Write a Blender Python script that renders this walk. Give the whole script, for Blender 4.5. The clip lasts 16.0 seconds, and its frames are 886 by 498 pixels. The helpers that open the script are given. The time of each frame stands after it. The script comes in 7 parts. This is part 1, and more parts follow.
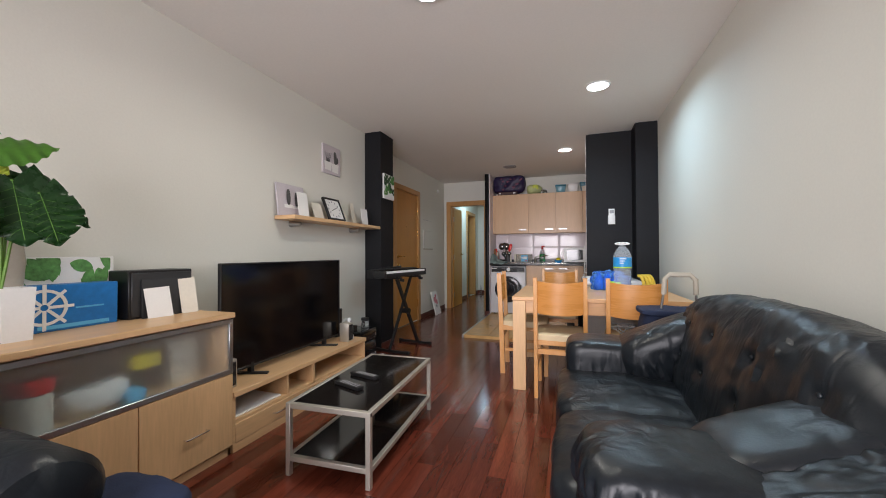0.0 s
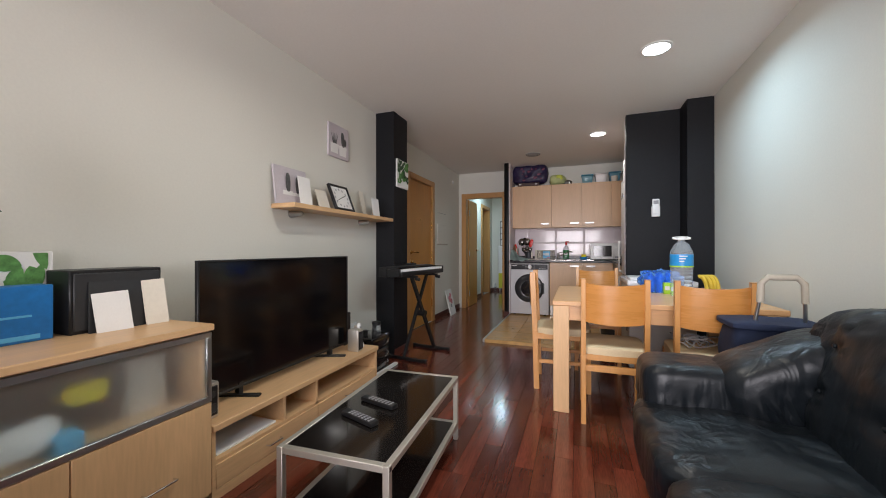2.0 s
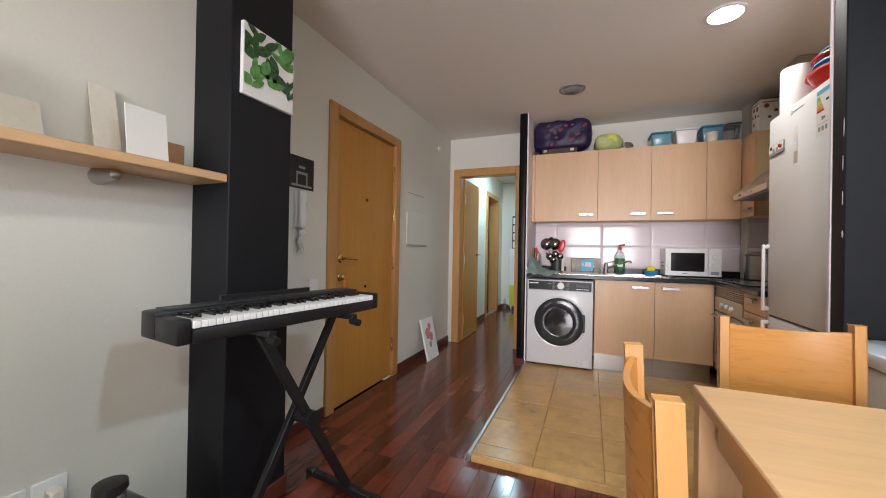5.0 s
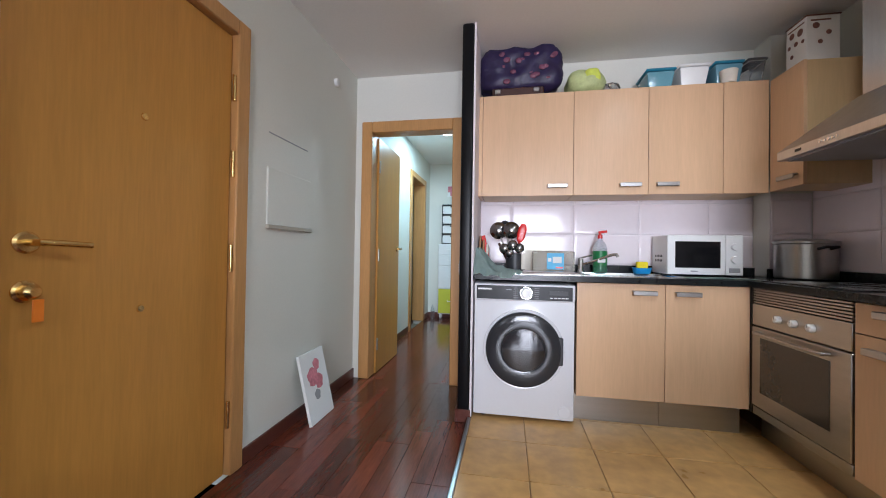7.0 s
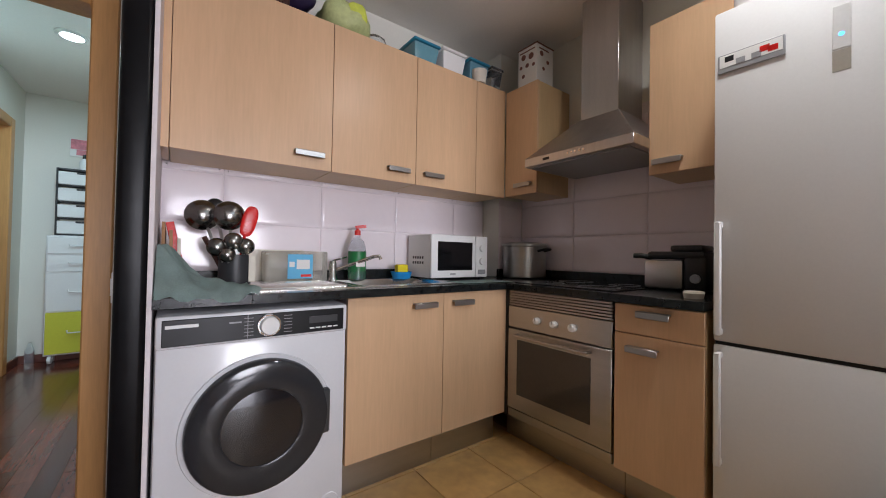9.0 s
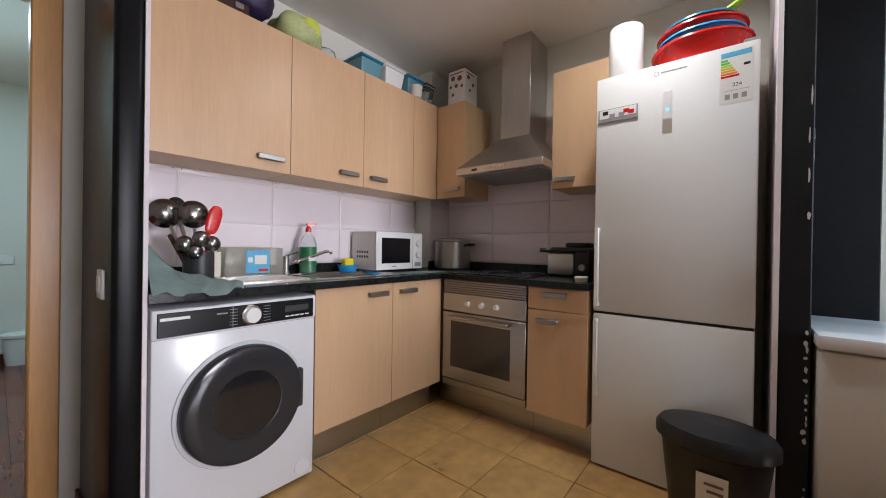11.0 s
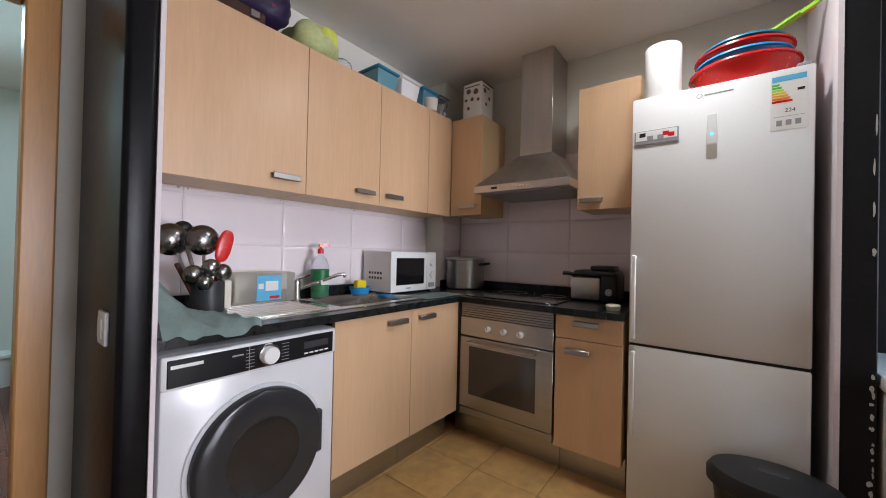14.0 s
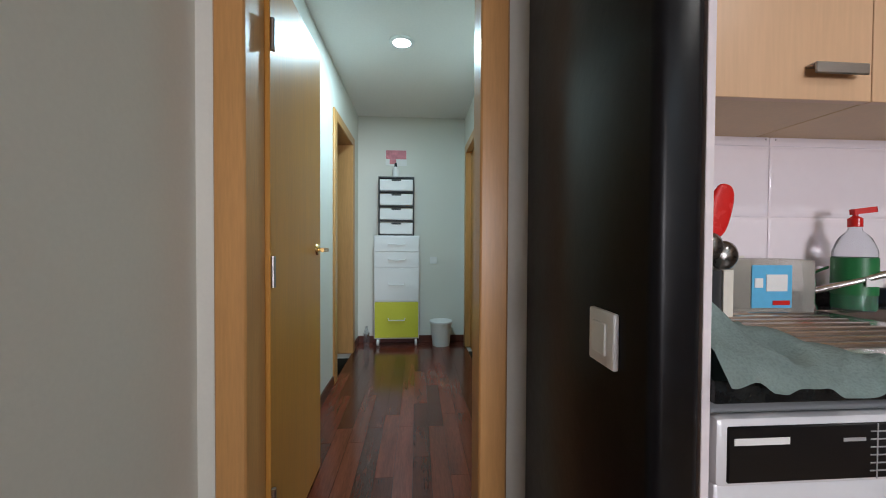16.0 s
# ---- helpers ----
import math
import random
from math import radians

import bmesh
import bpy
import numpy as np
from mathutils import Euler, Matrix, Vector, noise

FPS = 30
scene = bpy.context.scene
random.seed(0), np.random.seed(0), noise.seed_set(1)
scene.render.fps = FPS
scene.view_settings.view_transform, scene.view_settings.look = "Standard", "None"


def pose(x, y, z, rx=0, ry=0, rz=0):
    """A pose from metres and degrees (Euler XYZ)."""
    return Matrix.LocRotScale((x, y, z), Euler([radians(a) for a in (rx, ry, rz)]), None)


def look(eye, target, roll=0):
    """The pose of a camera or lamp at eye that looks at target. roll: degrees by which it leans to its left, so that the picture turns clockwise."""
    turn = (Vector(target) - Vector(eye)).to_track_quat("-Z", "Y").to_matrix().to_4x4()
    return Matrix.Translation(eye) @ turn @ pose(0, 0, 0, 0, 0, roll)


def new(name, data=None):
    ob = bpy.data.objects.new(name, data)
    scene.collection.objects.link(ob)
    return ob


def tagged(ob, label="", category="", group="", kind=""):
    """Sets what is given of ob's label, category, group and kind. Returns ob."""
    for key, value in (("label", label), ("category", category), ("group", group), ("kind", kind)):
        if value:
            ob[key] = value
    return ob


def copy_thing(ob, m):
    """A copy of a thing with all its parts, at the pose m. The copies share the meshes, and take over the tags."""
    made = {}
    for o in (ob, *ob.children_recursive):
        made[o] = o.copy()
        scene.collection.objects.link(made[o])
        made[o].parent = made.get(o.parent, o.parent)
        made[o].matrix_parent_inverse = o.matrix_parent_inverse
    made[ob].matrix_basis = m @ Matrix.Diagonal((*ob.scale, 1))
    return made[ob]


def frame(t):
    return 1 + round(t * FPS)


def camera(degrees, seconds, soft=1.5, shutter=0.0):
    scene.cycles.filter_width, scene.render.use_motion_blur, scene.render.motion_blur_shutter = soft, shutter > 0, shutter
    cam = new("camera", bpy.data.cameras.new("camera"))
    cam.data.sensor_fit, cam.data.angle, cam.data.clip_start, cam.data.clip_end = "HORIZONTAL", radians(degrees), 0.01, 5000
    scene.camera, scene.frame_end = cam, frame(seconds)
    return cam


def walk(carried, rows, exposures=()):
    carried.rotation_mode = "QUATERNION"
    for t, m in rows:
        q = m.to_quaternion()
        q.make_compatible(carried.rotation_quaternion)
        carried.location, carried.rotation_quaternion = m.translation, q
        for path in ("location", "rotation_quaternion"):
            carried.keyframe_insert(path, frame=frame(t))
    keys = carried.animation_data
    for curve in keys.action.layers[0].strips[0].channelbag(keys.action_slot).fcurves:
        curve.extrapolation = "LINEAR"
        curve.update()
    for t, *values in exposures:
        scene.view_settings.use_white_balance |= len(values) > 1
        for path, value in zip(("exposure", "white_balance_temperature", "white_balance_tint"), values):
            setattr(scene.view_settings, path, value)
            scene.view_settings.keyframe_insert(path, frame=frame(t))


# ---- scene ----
cam = camera(101.1, 16.0, 1.0)
PATH = [
    (0, (0.383, 0.526, 1.076), (-0.262, 2.418, 1.101), -0.3),
    (0.5, (0.378, 0.518, 1.076), (-0.288, 2.404, 1.086), 0.0),
    (1, (0.356, 0.534, 1.082), (-0.33, 2.412, 1.094), 0.3),
    (1.5, (0.245, 0.697, 1.068), (-0.434, 2.578, 1.076), -0.0),
    (2, (0.112, 0.919, 1.075), (-0.573, 2.798, 1.077), -0.1),
    (2.5, (0.036, 1.236, 1.055), (-0.66, 3.111, 1.074), 0.3),
    (3, (-0.02, 1.592, 1.092), (-0.714, 3.468, 1.096), 0.0),
    (3.5, (-0.107, 1.943, 1.096), (-0.835, 3.806, 1.11), 0.1),
    (4, (-0.131, 2.336, 1.116), (-0.893, 4.185, 1.128), 0.7),
    (4.2, (-0.164, 2.505, 1.137), (-0.922, 4.356, 1.142), 0.8),
    (6.3, (-0.655, 4.154, 1.046), (-1.379, 6.018, 1.079), 0.9),
    (6.5, (-0.703, 4.264, 1.045), (-1.335, 6.161, 1.084), 1.2),
    (7, (-0.675, 4.534, 1.03), (-1.027, 6.502, 1.051), 0.9),
    (7.5, (-0.662, 4.712, 1.023), (-0.531, 6.707, 1.057), 1.1),
    (8, (-0.711, 4.958, 1.02), (-0.044, 6.844, 1.047), 1.5),
    (8.5, (-0.737, 5.222, 1.031), (0.241, 6.966, 1.073), 1.1),
    (9, (-0.839, 5.397, 1.049), (0.352, 7.003, 1.082), 1.0),
    (9.5, (-0.968, 5.5, 1.061), (0.46, 6.9, 1.092), 1.3),
    (9.7, (-1.011, 5.494, 1.059), (0.481, 6.825, 1.1), 0.9),
    (11.8, (-1.228, 5.223, 1.076), (0.341, 6.463, 1.064), 1.3),
    (12, (-1.228, 5.243, 1.065), (0.351, 6.471, 1.069), 1.3),
    (12.5, (-1.212, 5.274, 1.091), (0.386, 6.476, 1.101), 1.1),
    (13, (-1.196, 5.307, 1.162), (0.403, 6.508, 1.171), 1.2),
    (13.5, (-1.201, 5.391, 1.188), (0.409, 6.579, 1.188), 1.3),
    (14, (-1.214, 5.506, 1.17), (0.372, 6.724, 1.187), 1.3),
    (14.5, (-1.198, 5.658, 1.162), (0.167, 7.12, 1.157), 1.1),
    (15, (-1.237, 5.856, 1.143), (-0.218, 7.577, 1.126), 1.3),
    (15.5, (-1.25, 6.064, 1.118), (-0.706, 7.989, 1.095), 0.4),
    (16, (-1.298, 6.285, 1.096), (-1.157, 8.28, 1.061), 0.3),
]
EXPO = [(0, -0.43, 6450, 10), (2.5, -0.46, 6500, 10), (4.2, -0.02, 6500, 9), (6.3, 0.55, 6300, 8), (7.4, 0.56, 5550, 6), (8.1, 0.16, 5550, 9), (9.0, 0.14, 6100, 9), (9.7, 0.14, 6300, 9), (11.8, 0.38, 5950, 8), (14, 0.33, 6000, 8), (16, 0.18, 6250, 8)]
walk(cam, [(t, look(eye, target, roll)) for t, eye, target, roll in PATH], EXPO)

# ---- world and light ----
world = bpy.data.worlds.new("sky")
scene.world = world
world.use_nodes = True
wn = world.node_tree.nodes
sky = wn.new("ShaderNodeTexSky")
sky.sky_type, sky.sun_disc, sky.sun_elevation, sky.sun_rotation = "NISHITA", False, radians(35), radians(200)
world.node_tree.links.new(sky.outputs[0], wn["Background"].inputs[0])
wn["Background"].inputs[1].default_value = 0.12


def area_light(name, m, watts, size, colour, size_y=None, shape="DISK", spread=180):
    data = bpy.data.lights.new(name, "AREA")
    data.energy, data.size, data.color, data.shape, data.spread = watts, size, colour, shape, radians(spread)
    if size_y:
        data.size_y = size_y
    ob = new(name, data)
    ob.matrix_world = m
    return ob


CEIL = 2.46
SPOTS = [(-0.30, 2.29, 19, (1.0, 0.96, 0.86), 160), (0.635, 3.784, 18, (0.58, 0.82, 1.0), 160), (0.364, 5.662, 6.5, (1.0, 0.96, 0.92), 165)]
for lx, ly, watts, colour, cone in SPOTS:
    area_light("downlight_lamp", look((lx, ly, CEIL - 0.012), (lx, ly, 0)), watts, 0.15, colour, spread=cone)
area_light("hall_lamp", look((-1.408, 8.80, CEIL - 0.02), (-1.408, 8.80, 0)), 18.5, 0.12, (0.60, 0.87, 1.0))
area_light("window_light", look((0.0, -1.52, 1.25), (0.0, 3, 1.2)), 84, 2.0, (0.99, 0.94, 0.99), 2.0, "RECTANGLE", 100)

# ---- materials ----


def mat(name, base, rough=0.5, metal=0.0, var=0.08, scale=3.0, fine=60.0, bump=0.05, stretch=(1, 1, 1), rnd=0.0, coat=0.0,
        trans=0.0, ior=1.45, emit=0.0, rvar=0.08, dark=None, alpha=1.0, island=False, spec=0.5, folds=0.0):
    """A surface with coarse and fine variation of its colour, gloss and relief, in metres."""
    m = bpy.data.materials.new(name)
    m.use_nodes = True
    nt = m.node_tree
    n, link = nt.nodes, nt.links.new
    b = n["Principled BSDF"]
    geo = n.new("ShaderNodeNewGeometry")
    mp = n.new("ShaderNodeMapping")
    mp.inputs["Scale"].default_value = stretch
    link(geo.outputs["Position"], mp.inputs["Vector"])
    vec = mp.outputs["Vector"]
    rand = None
    if rnd:
        if island:
            rand = geo.outputs["Random Per Island"]
        else:
            rand = n.new("ShaderNodeObjectInfo").outputs["Random"]
        add = n.new("ShaderNodeVectorMath")
        add.operation = "MULTIPLY_ADD"
        add.inputs[1].default_value = (1, 1, 1)
        comb = n.new("ShaderNodeCombineXYZ")
        mul = n.new("ShaderNodeMath")
        mul.operation = "MULTIPLY"
        mul.inputs[1].default_value = 37.0
        link(rand, mul.inputs[0])
        for i in range(3):
            link(mul.outputs[0], comb.inputs[i])
        link(vec, add.inputs[0])
        link(comb.outputs[0], add.inputs[2])
        vec = add.outputs[0]
    big, small = n.new("ShaderNodeTexNoise"), n.new("ShaderNodeTexNoise")
    for tex, s, d in ((big, scale, 3), (small, fine, 4)):
        tex.inputs["Scale"].default_value = s
        tex.inputs["Detail"].default_value = d
        link(vec, tex.inputs["Vector"])
    mixf = n.new("ShaderNodeMath")
    mixf.operation = "MULTIPLY_ADD"
    mixf.inputs[1].default_value = 0.45
    half = n.new("ShaderNodeMath")
    half.operation = "MULTIPLY"
    half.inputs[1].default_value = 0.55
    link(big.outputs["Fac"], half.inputs[0])
    link(small.outputs["Fac"], mixf.inputs[0])
    link(half.outputs[0], mixf.inputs[2])
    ramp = n.new("ShaderNodeValToRGB")
    lo = dark or tuple(c * (1 - var) for c in base)
    hi = tuple(min(1, c * (1 + var)) for c in base)
    ramp.color_ramp.elements[0].position, ramp.color_ramp.elements[1].position = 0.32, 0.68
    ramp.color_ramp.elements[0].color, ramp.color_ramp.elements[1].color = (*lo, 1), (*hi, 1)
    link(mixf.outputs[0], ramp.inputs[0])
    colour = ramp.outputs[0]
    if rnd:
        hsv = n.new("ShaderNodeHueSaturation")
        mr = n.new("ShaderNodeMapRange")
        mr.inputs["To Min"].default_value, mr.inputs["To Max"].default_value = 1 - rnd, 1 + rnd
        link(rand, mr.inputs["Value"])
        link(mr.outputs[0], hsv.inputs["Value"])
        link(colour, hsv.inputs["Color"])
        colour = hsv.outputs[0]
    link(colour, b.inputs["Base Color"])
    rr = n.new("ShaderNodeMapRange")
    rr.inputs["To Min"].default_value, rr.inputs["To Max"].default_value = max(0.02, rough - rvar), min(1, rough + rvar)
    link(mixf.outputs[0], rr.inputs["Value"])
    link(rr.outputs[0], b.inputs["Roughness"])
    b.inputs["Metallic"].default_value = metal
    b.inputs["Specular IOR Level"].default_value = spec
    b.inputs["Coat Weight"].default_value = coat
    b.inputs["Coat Roughness"].default_value = 0.12
    b.inputs["Transmission Weight"].default_value = trans
    b.inputs["IOR"].default_value = ior
    b.inputs["Alpha"].default_value = alpha
    if emit:
        b.inputs["Emission Color"].default_value = (*base, 1)
        b.inputs["Emission Strength"].default_value = emit
    if bump:
        bp = n.new("ShaderNodeBump")
        bp.inputs["Strength"].default_value = bump
        bp.inputs["Distance"].default_value = 0.01
        link(mixf.outputs[0], bp.inputs["Height"])
        normal = bp.outputs[0]
        if folds:
            # creases of stretched hide: thin ridges that run mostly upright, in patches
            tall = n.new("ShaderNodeMapping")
            tall.inputs["Scale"].default_value = (1.0, 1.0, 0.22)
            link(vec, tall.inputs["Vector"])
            crease, patch = n.new("ShaderNodeTexNoise"), n.new("ShaderNodeTexNoise")
            crease.inputs["Scale"].default_value, crease.inputs["Detail"].default_value, crease.inputs["Distortion"].default_value = 17.0, 2.0, 0.7
            patch.inputs["Scale"].default_value = 3.2
            link(tall.outputs[0], crease.inputs["Vector"])
            link(vec, patch.inputs["Vector"])
            gate = n.new("ShaderNodeMapRange")
            gate.inputs["From Min"].default_value, gate.inputs["From Max"].default_value = 0.42, 0.66
            link(patch.outputs["Fac"], gate.inputs["Value"])
            rise = n.new("ShaderNodeMath")
            rise.operation = "MULTIPLY"
            link(crease.outputs["Fac"], rise.inputs[0])
            link(gate.outputs[0], rise.inputs[1])
            fb_ = n.new("ShaderNodeBump")
            fb_.inputs["Strength"].default_value, fb_.inputs["Distance"].default_value = folds, 0.035
            link(rise.outputs[0], fb_.inputs["Height"])
            link(normal, fb_.inputs["Normal"])
            normal = fb_.outputs[0]
        link(normal, b.inputs["Normal"])
    return m


WALL = mat("wall_paint", (0.71, 0.70, 0.635), 0.75, var=0.03, scale=1.2, fine=90, bump=0.10)
CEILM = mat("ceiling_paint", (0.83, 0.80, 0.765), 0.85, var=0.03, scale=0.8, fine=70, bump=0.06)
BLACKW = mat("black_paint", (0.0075, 0.008, 0.010), 0.60, var=0.3, scale=2.0, fine=45, bump=0.18, spec=0.3)
BLACKG = mat("black_gloss_paint", (0.006, 0.006, 0.007), 0.32, var=0.3, scale=3.0, fine=30, bump=0.10, spec=0.2)
FLOORW = mat("floor_wood", (0.125, 0.028, 0.0155), 0.18, var=0.42, scale=2.2, fine=22, bump=0.03, stretch=(9, 0.8, 9), rnd=0.46, coat=0.25, rvar=0.07)
FLOORI = mat("floor_wood_far", (0.125, 0.028, 0.0155), 0.18, var=0.42, scale=2.2, fine=22, bump=0.03, stretch=(9, 0.8, 9), rnd=0.46, coat=0.25, rvar=0.07, island=True)
SUBFLOOR = mat("floor_gap", (0.02, 0.008, 0.006), 0.7)
SKIRT = mat("skirting_wood", (0.10, 0.028, 0.018), 0.35, var=0.3, scale=3, fine=30, stretch=(6, 0.8, 12))
TILEF = mat("floor_tile", (0.52, 0.31, 0.115), 0.30, var=0.22, scale=6, fine=18, bump=0.03, rnd=0.08)
GROUT = mat("grout", (0.36, 0.23, 0.11), 0.9, var=0.15)
TILEW = mat("wall_tile", (0.84, 0.765, 0.80), 0.12, var=0.02, scale=2, fine=30, bump=0.015, rnd=0.02, rvar=0.04)
TILEG = mat("wall_grout", (0.76, 0.70, 0.72), 0.8, var=0.05)
DOORW = mat("door_wood", (0.52, 0.245, 0.05), 0.34, var=0.12, scale=1.5, fine=16, bump=0.02, stretch=(7, 7, 0.5))
FRAMEW = mat("frame_wood", (0.52, 0.27, 0.095), 0.36, var=0.14, scale=2, fine=18, bump=0.02, stretch=(7, 7, 0.6))
BEECH = mat("beech_laminate", (0.66, 0.42, 0.22), 0.36, var=0.10, scale=2.0, fine=16, bump=0.015, stretch=(6, 0.6, 6))
BEECHZ = mat("beech_laminate_upright", (0.66, 0.42, 0.22), 0.36, var=0.10, scale=2.0, fine=16, bump=0.015, stretch=(6, 6, 0.6))
KITW = mat("kitchen_front", (0.64, 0.42, 0.25), 0.33, var=0.07, scale=1.8, fine=18, bump=0.012, stretch=(6, 6, 0.5))
KITS = mat("kitchen_side", (0.62, 0.44, 0.24), 0.4, var=0.07, scale=1.8, fine=18, bump=0.012, stretch=(6, 6, 0.5))
TABLEW = mat("table_beech", (0.66, 0.38, 0.18), 0.34, var=0.10, scale=2, fine=16, bump=0.015, stretch=(0.6, 6, 6))
CHAIRW = mat("chair_beech", (0.60, 0.295, 0.095), 0.30, var=0.10, scale=3, fine=20, bump=0.015, stretch=(5, 5, 0.8))
CHAIRB = mat("chair_back", (0.58, 0.255, 0.065), 0.28, var=0.08, scale=3, fine=20, bump=0.012, stretch=(0.8, 0.8, 6))
CUSHC = mat("seat_vinyl", (0.66, 0.52, 0.32), 0.5, var=0.10, scale=6, fine=120, bump=0.1)
LEATHER = mat("black_leather", (0.0080, 0.0110, 0.0145), 0.37, var=0.3, scale=9, fine=150, bump=0.12, rvar=0.05, folds=0.36, spec=0.42)
NAVY = mat("navy_cloth", (0.014, 0.024, 0.062), 0.85, var=0.3, scale=8, fine=250, bump=0.3)
STEEL = mat("brushed_steel", (0.46, 0.45, 0.43), 0.32, 1.0, var=0.08, scale=2, fine=40, bump=0.02, stretch=(1, 1, 14))
STEELD = mat("hood_steel", (0.56, 0.54, 0.53), 0.34, 1.0, var=0.10, scale=2, fine=40, bump=0.02, stretch=(14, 14, 1))
SINKM = mat("sink_steel", (0.66, 0.65, 0.63), 0.20, 1.0, var=0.06, scale=4, fine=60, bump=0.01)
CHROME = mat("chrome", (0.75, 0.75, 0.76), 0.10, 1.0, var=0.03, bump=0)
NICKEL = mat("satin_nickel", (0.45, 0.44, 0.43), 0.32, 1.0, var=0.05, bump=0)
SILVERP = mat("silver_lacquer", (0.60, 0.57, 0.50), 0.38, 0.7, var=0.06, fine=150, bump=0.02)
BRASS = mat("brass", (0.72, 0.50, 0.20), 0.22, 1.0, var=0.06, bump=0)
WHITEP = mat("white_plastic", (0.80, 0.80, 0.79), 0.30, var=0.03, fine=100, bump=0.01)
WHITEE = mat("white_enamel", (0.70, 0.70, 0.73), 0.22, var=0.02, scale=1.0, fine=120, bump=0.008, coat=0.3)
FRIDGEW = mat("fridge_enamel", (0.76, 0.755, 0.75), 0.40, var=0.025, scale=1.2, fine=140, bump=0.012)
FREEZW = mat("freezer_enamel", (0.62, 0.58, 0.53), 0.42, var=0.05, scale=2, fine=120, bump=0.01)
SMOKEP = mat("smoked_door", (0.030, 0.031, 0.035), 0.12, var=0.08, scale=3, bump=0)
PANELB = mat("control_strip", (0.008, 0.008, 0.009), 0.30, var=0.1, bump=0, spec=0.3)
BLACKP = mat("black_plastic", (0.011, 0.011, 0.012), 0.40, var=0.2, fine=120, bump=0.03)
GLOSSB = mat("gloss_black", (0.008, 0.008, 0.009), 0.08, var=0.1, bump=0, coat=0.5)
SCREEN = mat("tv_screen", (0.004, 0.004, 0.005), 0.13, var=0.1, bump=0)
SMOKED = mat("smoked_glass", (0.010, 0.008, 0.007), 0.05, var=0.05, bump=0, coat=0.6)
GREYP = mat("grey_plastic", (0.30, 0.30, 0.31), 0.45, var=0.06, bump=0.02)
GRANITE = mat("black_granite", (0.012, 0.014, 0.014), 0.22, var=0.6, scale=40, fine=260, bump=0.01, dark=(0.004, 0.004, 0.005), spec=0.35)
FROST = mat("frosted_glass", (0.66, 0.70, 0.71), 0.38, var=0.02, bump=0.02, trans=0.95, ior=1.3)
GLASS = mat("clear_glass", (0.95, 0.97, 0.97), 0.03, var=0.0, bump=0, trans=1.0, rvar=0.01)
CLEARP = mat("clear_plastic", (0.86, 0.90, 0.94), 0.10, var=0.02, bump=0.02, trans=0.92, ior=1.2)
WATERB = mat("bottle_plastic", (0.82, 0.88, 0.92), 0.08, var=0.02, bump=0.02, trans=0.82, ior=1.08)
BLUEP = mat("blue_plastic", (0.02, 0.13, 0.62), 0.20, var=0.25, scale=14, fine=60, bump=0.25)
BLUEL = mat("blue_label", (0.03, 0.30, 0.70), 0.35, var=0.12, scale=20, fine=90, bump=0.02)
TEAL = mat("teal_plastic", (0.03, 0.22, 0.34), 0.3, var=0.08, bump=0.02)
REDP = mat("red_plastic", (0.62, 0.018, 0.015), 0.26, var=0.08, bump=0.02)
ORANGEP = mat("orange_plastic", (0.85, 0.22, 0.02), 0.35, var=0.06)
LIMEP = mat("lime_plastic", (0.40, 0.72, 0.04), 0.35, var=0.06)
GREENL = mat("green_liquid", (0.01, 0.30, 0.09), 0.12, var=0.1, bump=0, trans=0.3)
YELLOWP = mat("yellow_sponge", (0.85, 0.68, 0.02), 0.8, var=0.12, fine=200, bump=0.4)
YELLOWD = mat("yellow_drawer", (0.62, 0.62, 0.05), 0.4, var=0.05)
PAPER = mat("white_paper", (0.80, 0.79, 0.77), 0.8, var=0.03, fine=140, bump=0.05)
CREAM = mat("cream_card", (0.72, 0.67, 0.58), 0.7, var=0.06, fine=60, bump=0.03)
PRINTG = mat("lilac_print", (0.55, 0.50, 0.53), 0.6, var=0.07, scale=5)
CACT = mat("cactus_print", (0.10, 0.10, 0.098), 0.7, var=0.5, scale=30, fine=90)
LEAFP = mat("leaf_print", (0.10, 0.26, 0.07), 0.6, var=0.5, scale=24, fine=80)
LEAFD = mat("monstera_leaf", (0.022, 0.075, 0.020), 0.28, var=0.35, scale=9, fine=60, bump=0.12)
LEAFB = mat("young_leaf", (0.10, 0.26, 0.035), 0.30, var=0.2, scale=9, fine=60, bump=0.1)
STEM = mat("stem", (0.16, 0.30, 0.06), 0.45, var=0.2)
SEAB = mat("blue_print", (0.012, 0.16, 0.46), 0.45, var=0.22, scale=9, fine=40)
TOWELM = mat("green_towel", (0.38, 0.49, 0.47), 0.95, var=0.2, scale=16, fine=260, bump=0.5)
BAGF = mat("patterned_bag", (0.022, 0.014, 0.055), 0.45, var=0.3, scale=14, fine=40, bump=0.3)
MAUVE = mat("mauve_pattern", (0.16, 0.05, 0.09), 0.5, var=0.3, scale=20)
BROWNC = mat("brown_case", (0.055, 0.022, 0.016), 0.4, var=0.3)
MELON = mat("green_bag", (0.50, 0.56, 0.26), 0.6, var=0.2, scale=12, fine=60, bump=0.2)
YELG = mat("yellow_green", (0.62, 0.70, 0.10), 0.6, var=0.15, scale=12)
WOODB = mat("wooden_board", (0.36, 0.19, 0.09), 0.55, var=0.15, stretch=(1, 6, 6), scale=4, fine=30)
BANANA = mat("banana_skin", (0.72, 0.52, 0.05), 0.5, var=0.15, scale=14)
PINKP = mat("pink_plastic", (0.72, 0.38, 0.34), 0.45, var=0.06)
BROWNP = mat("brown_print", (0.20, 0.09, 0.07), 0.6, var=0.3, scale=30)
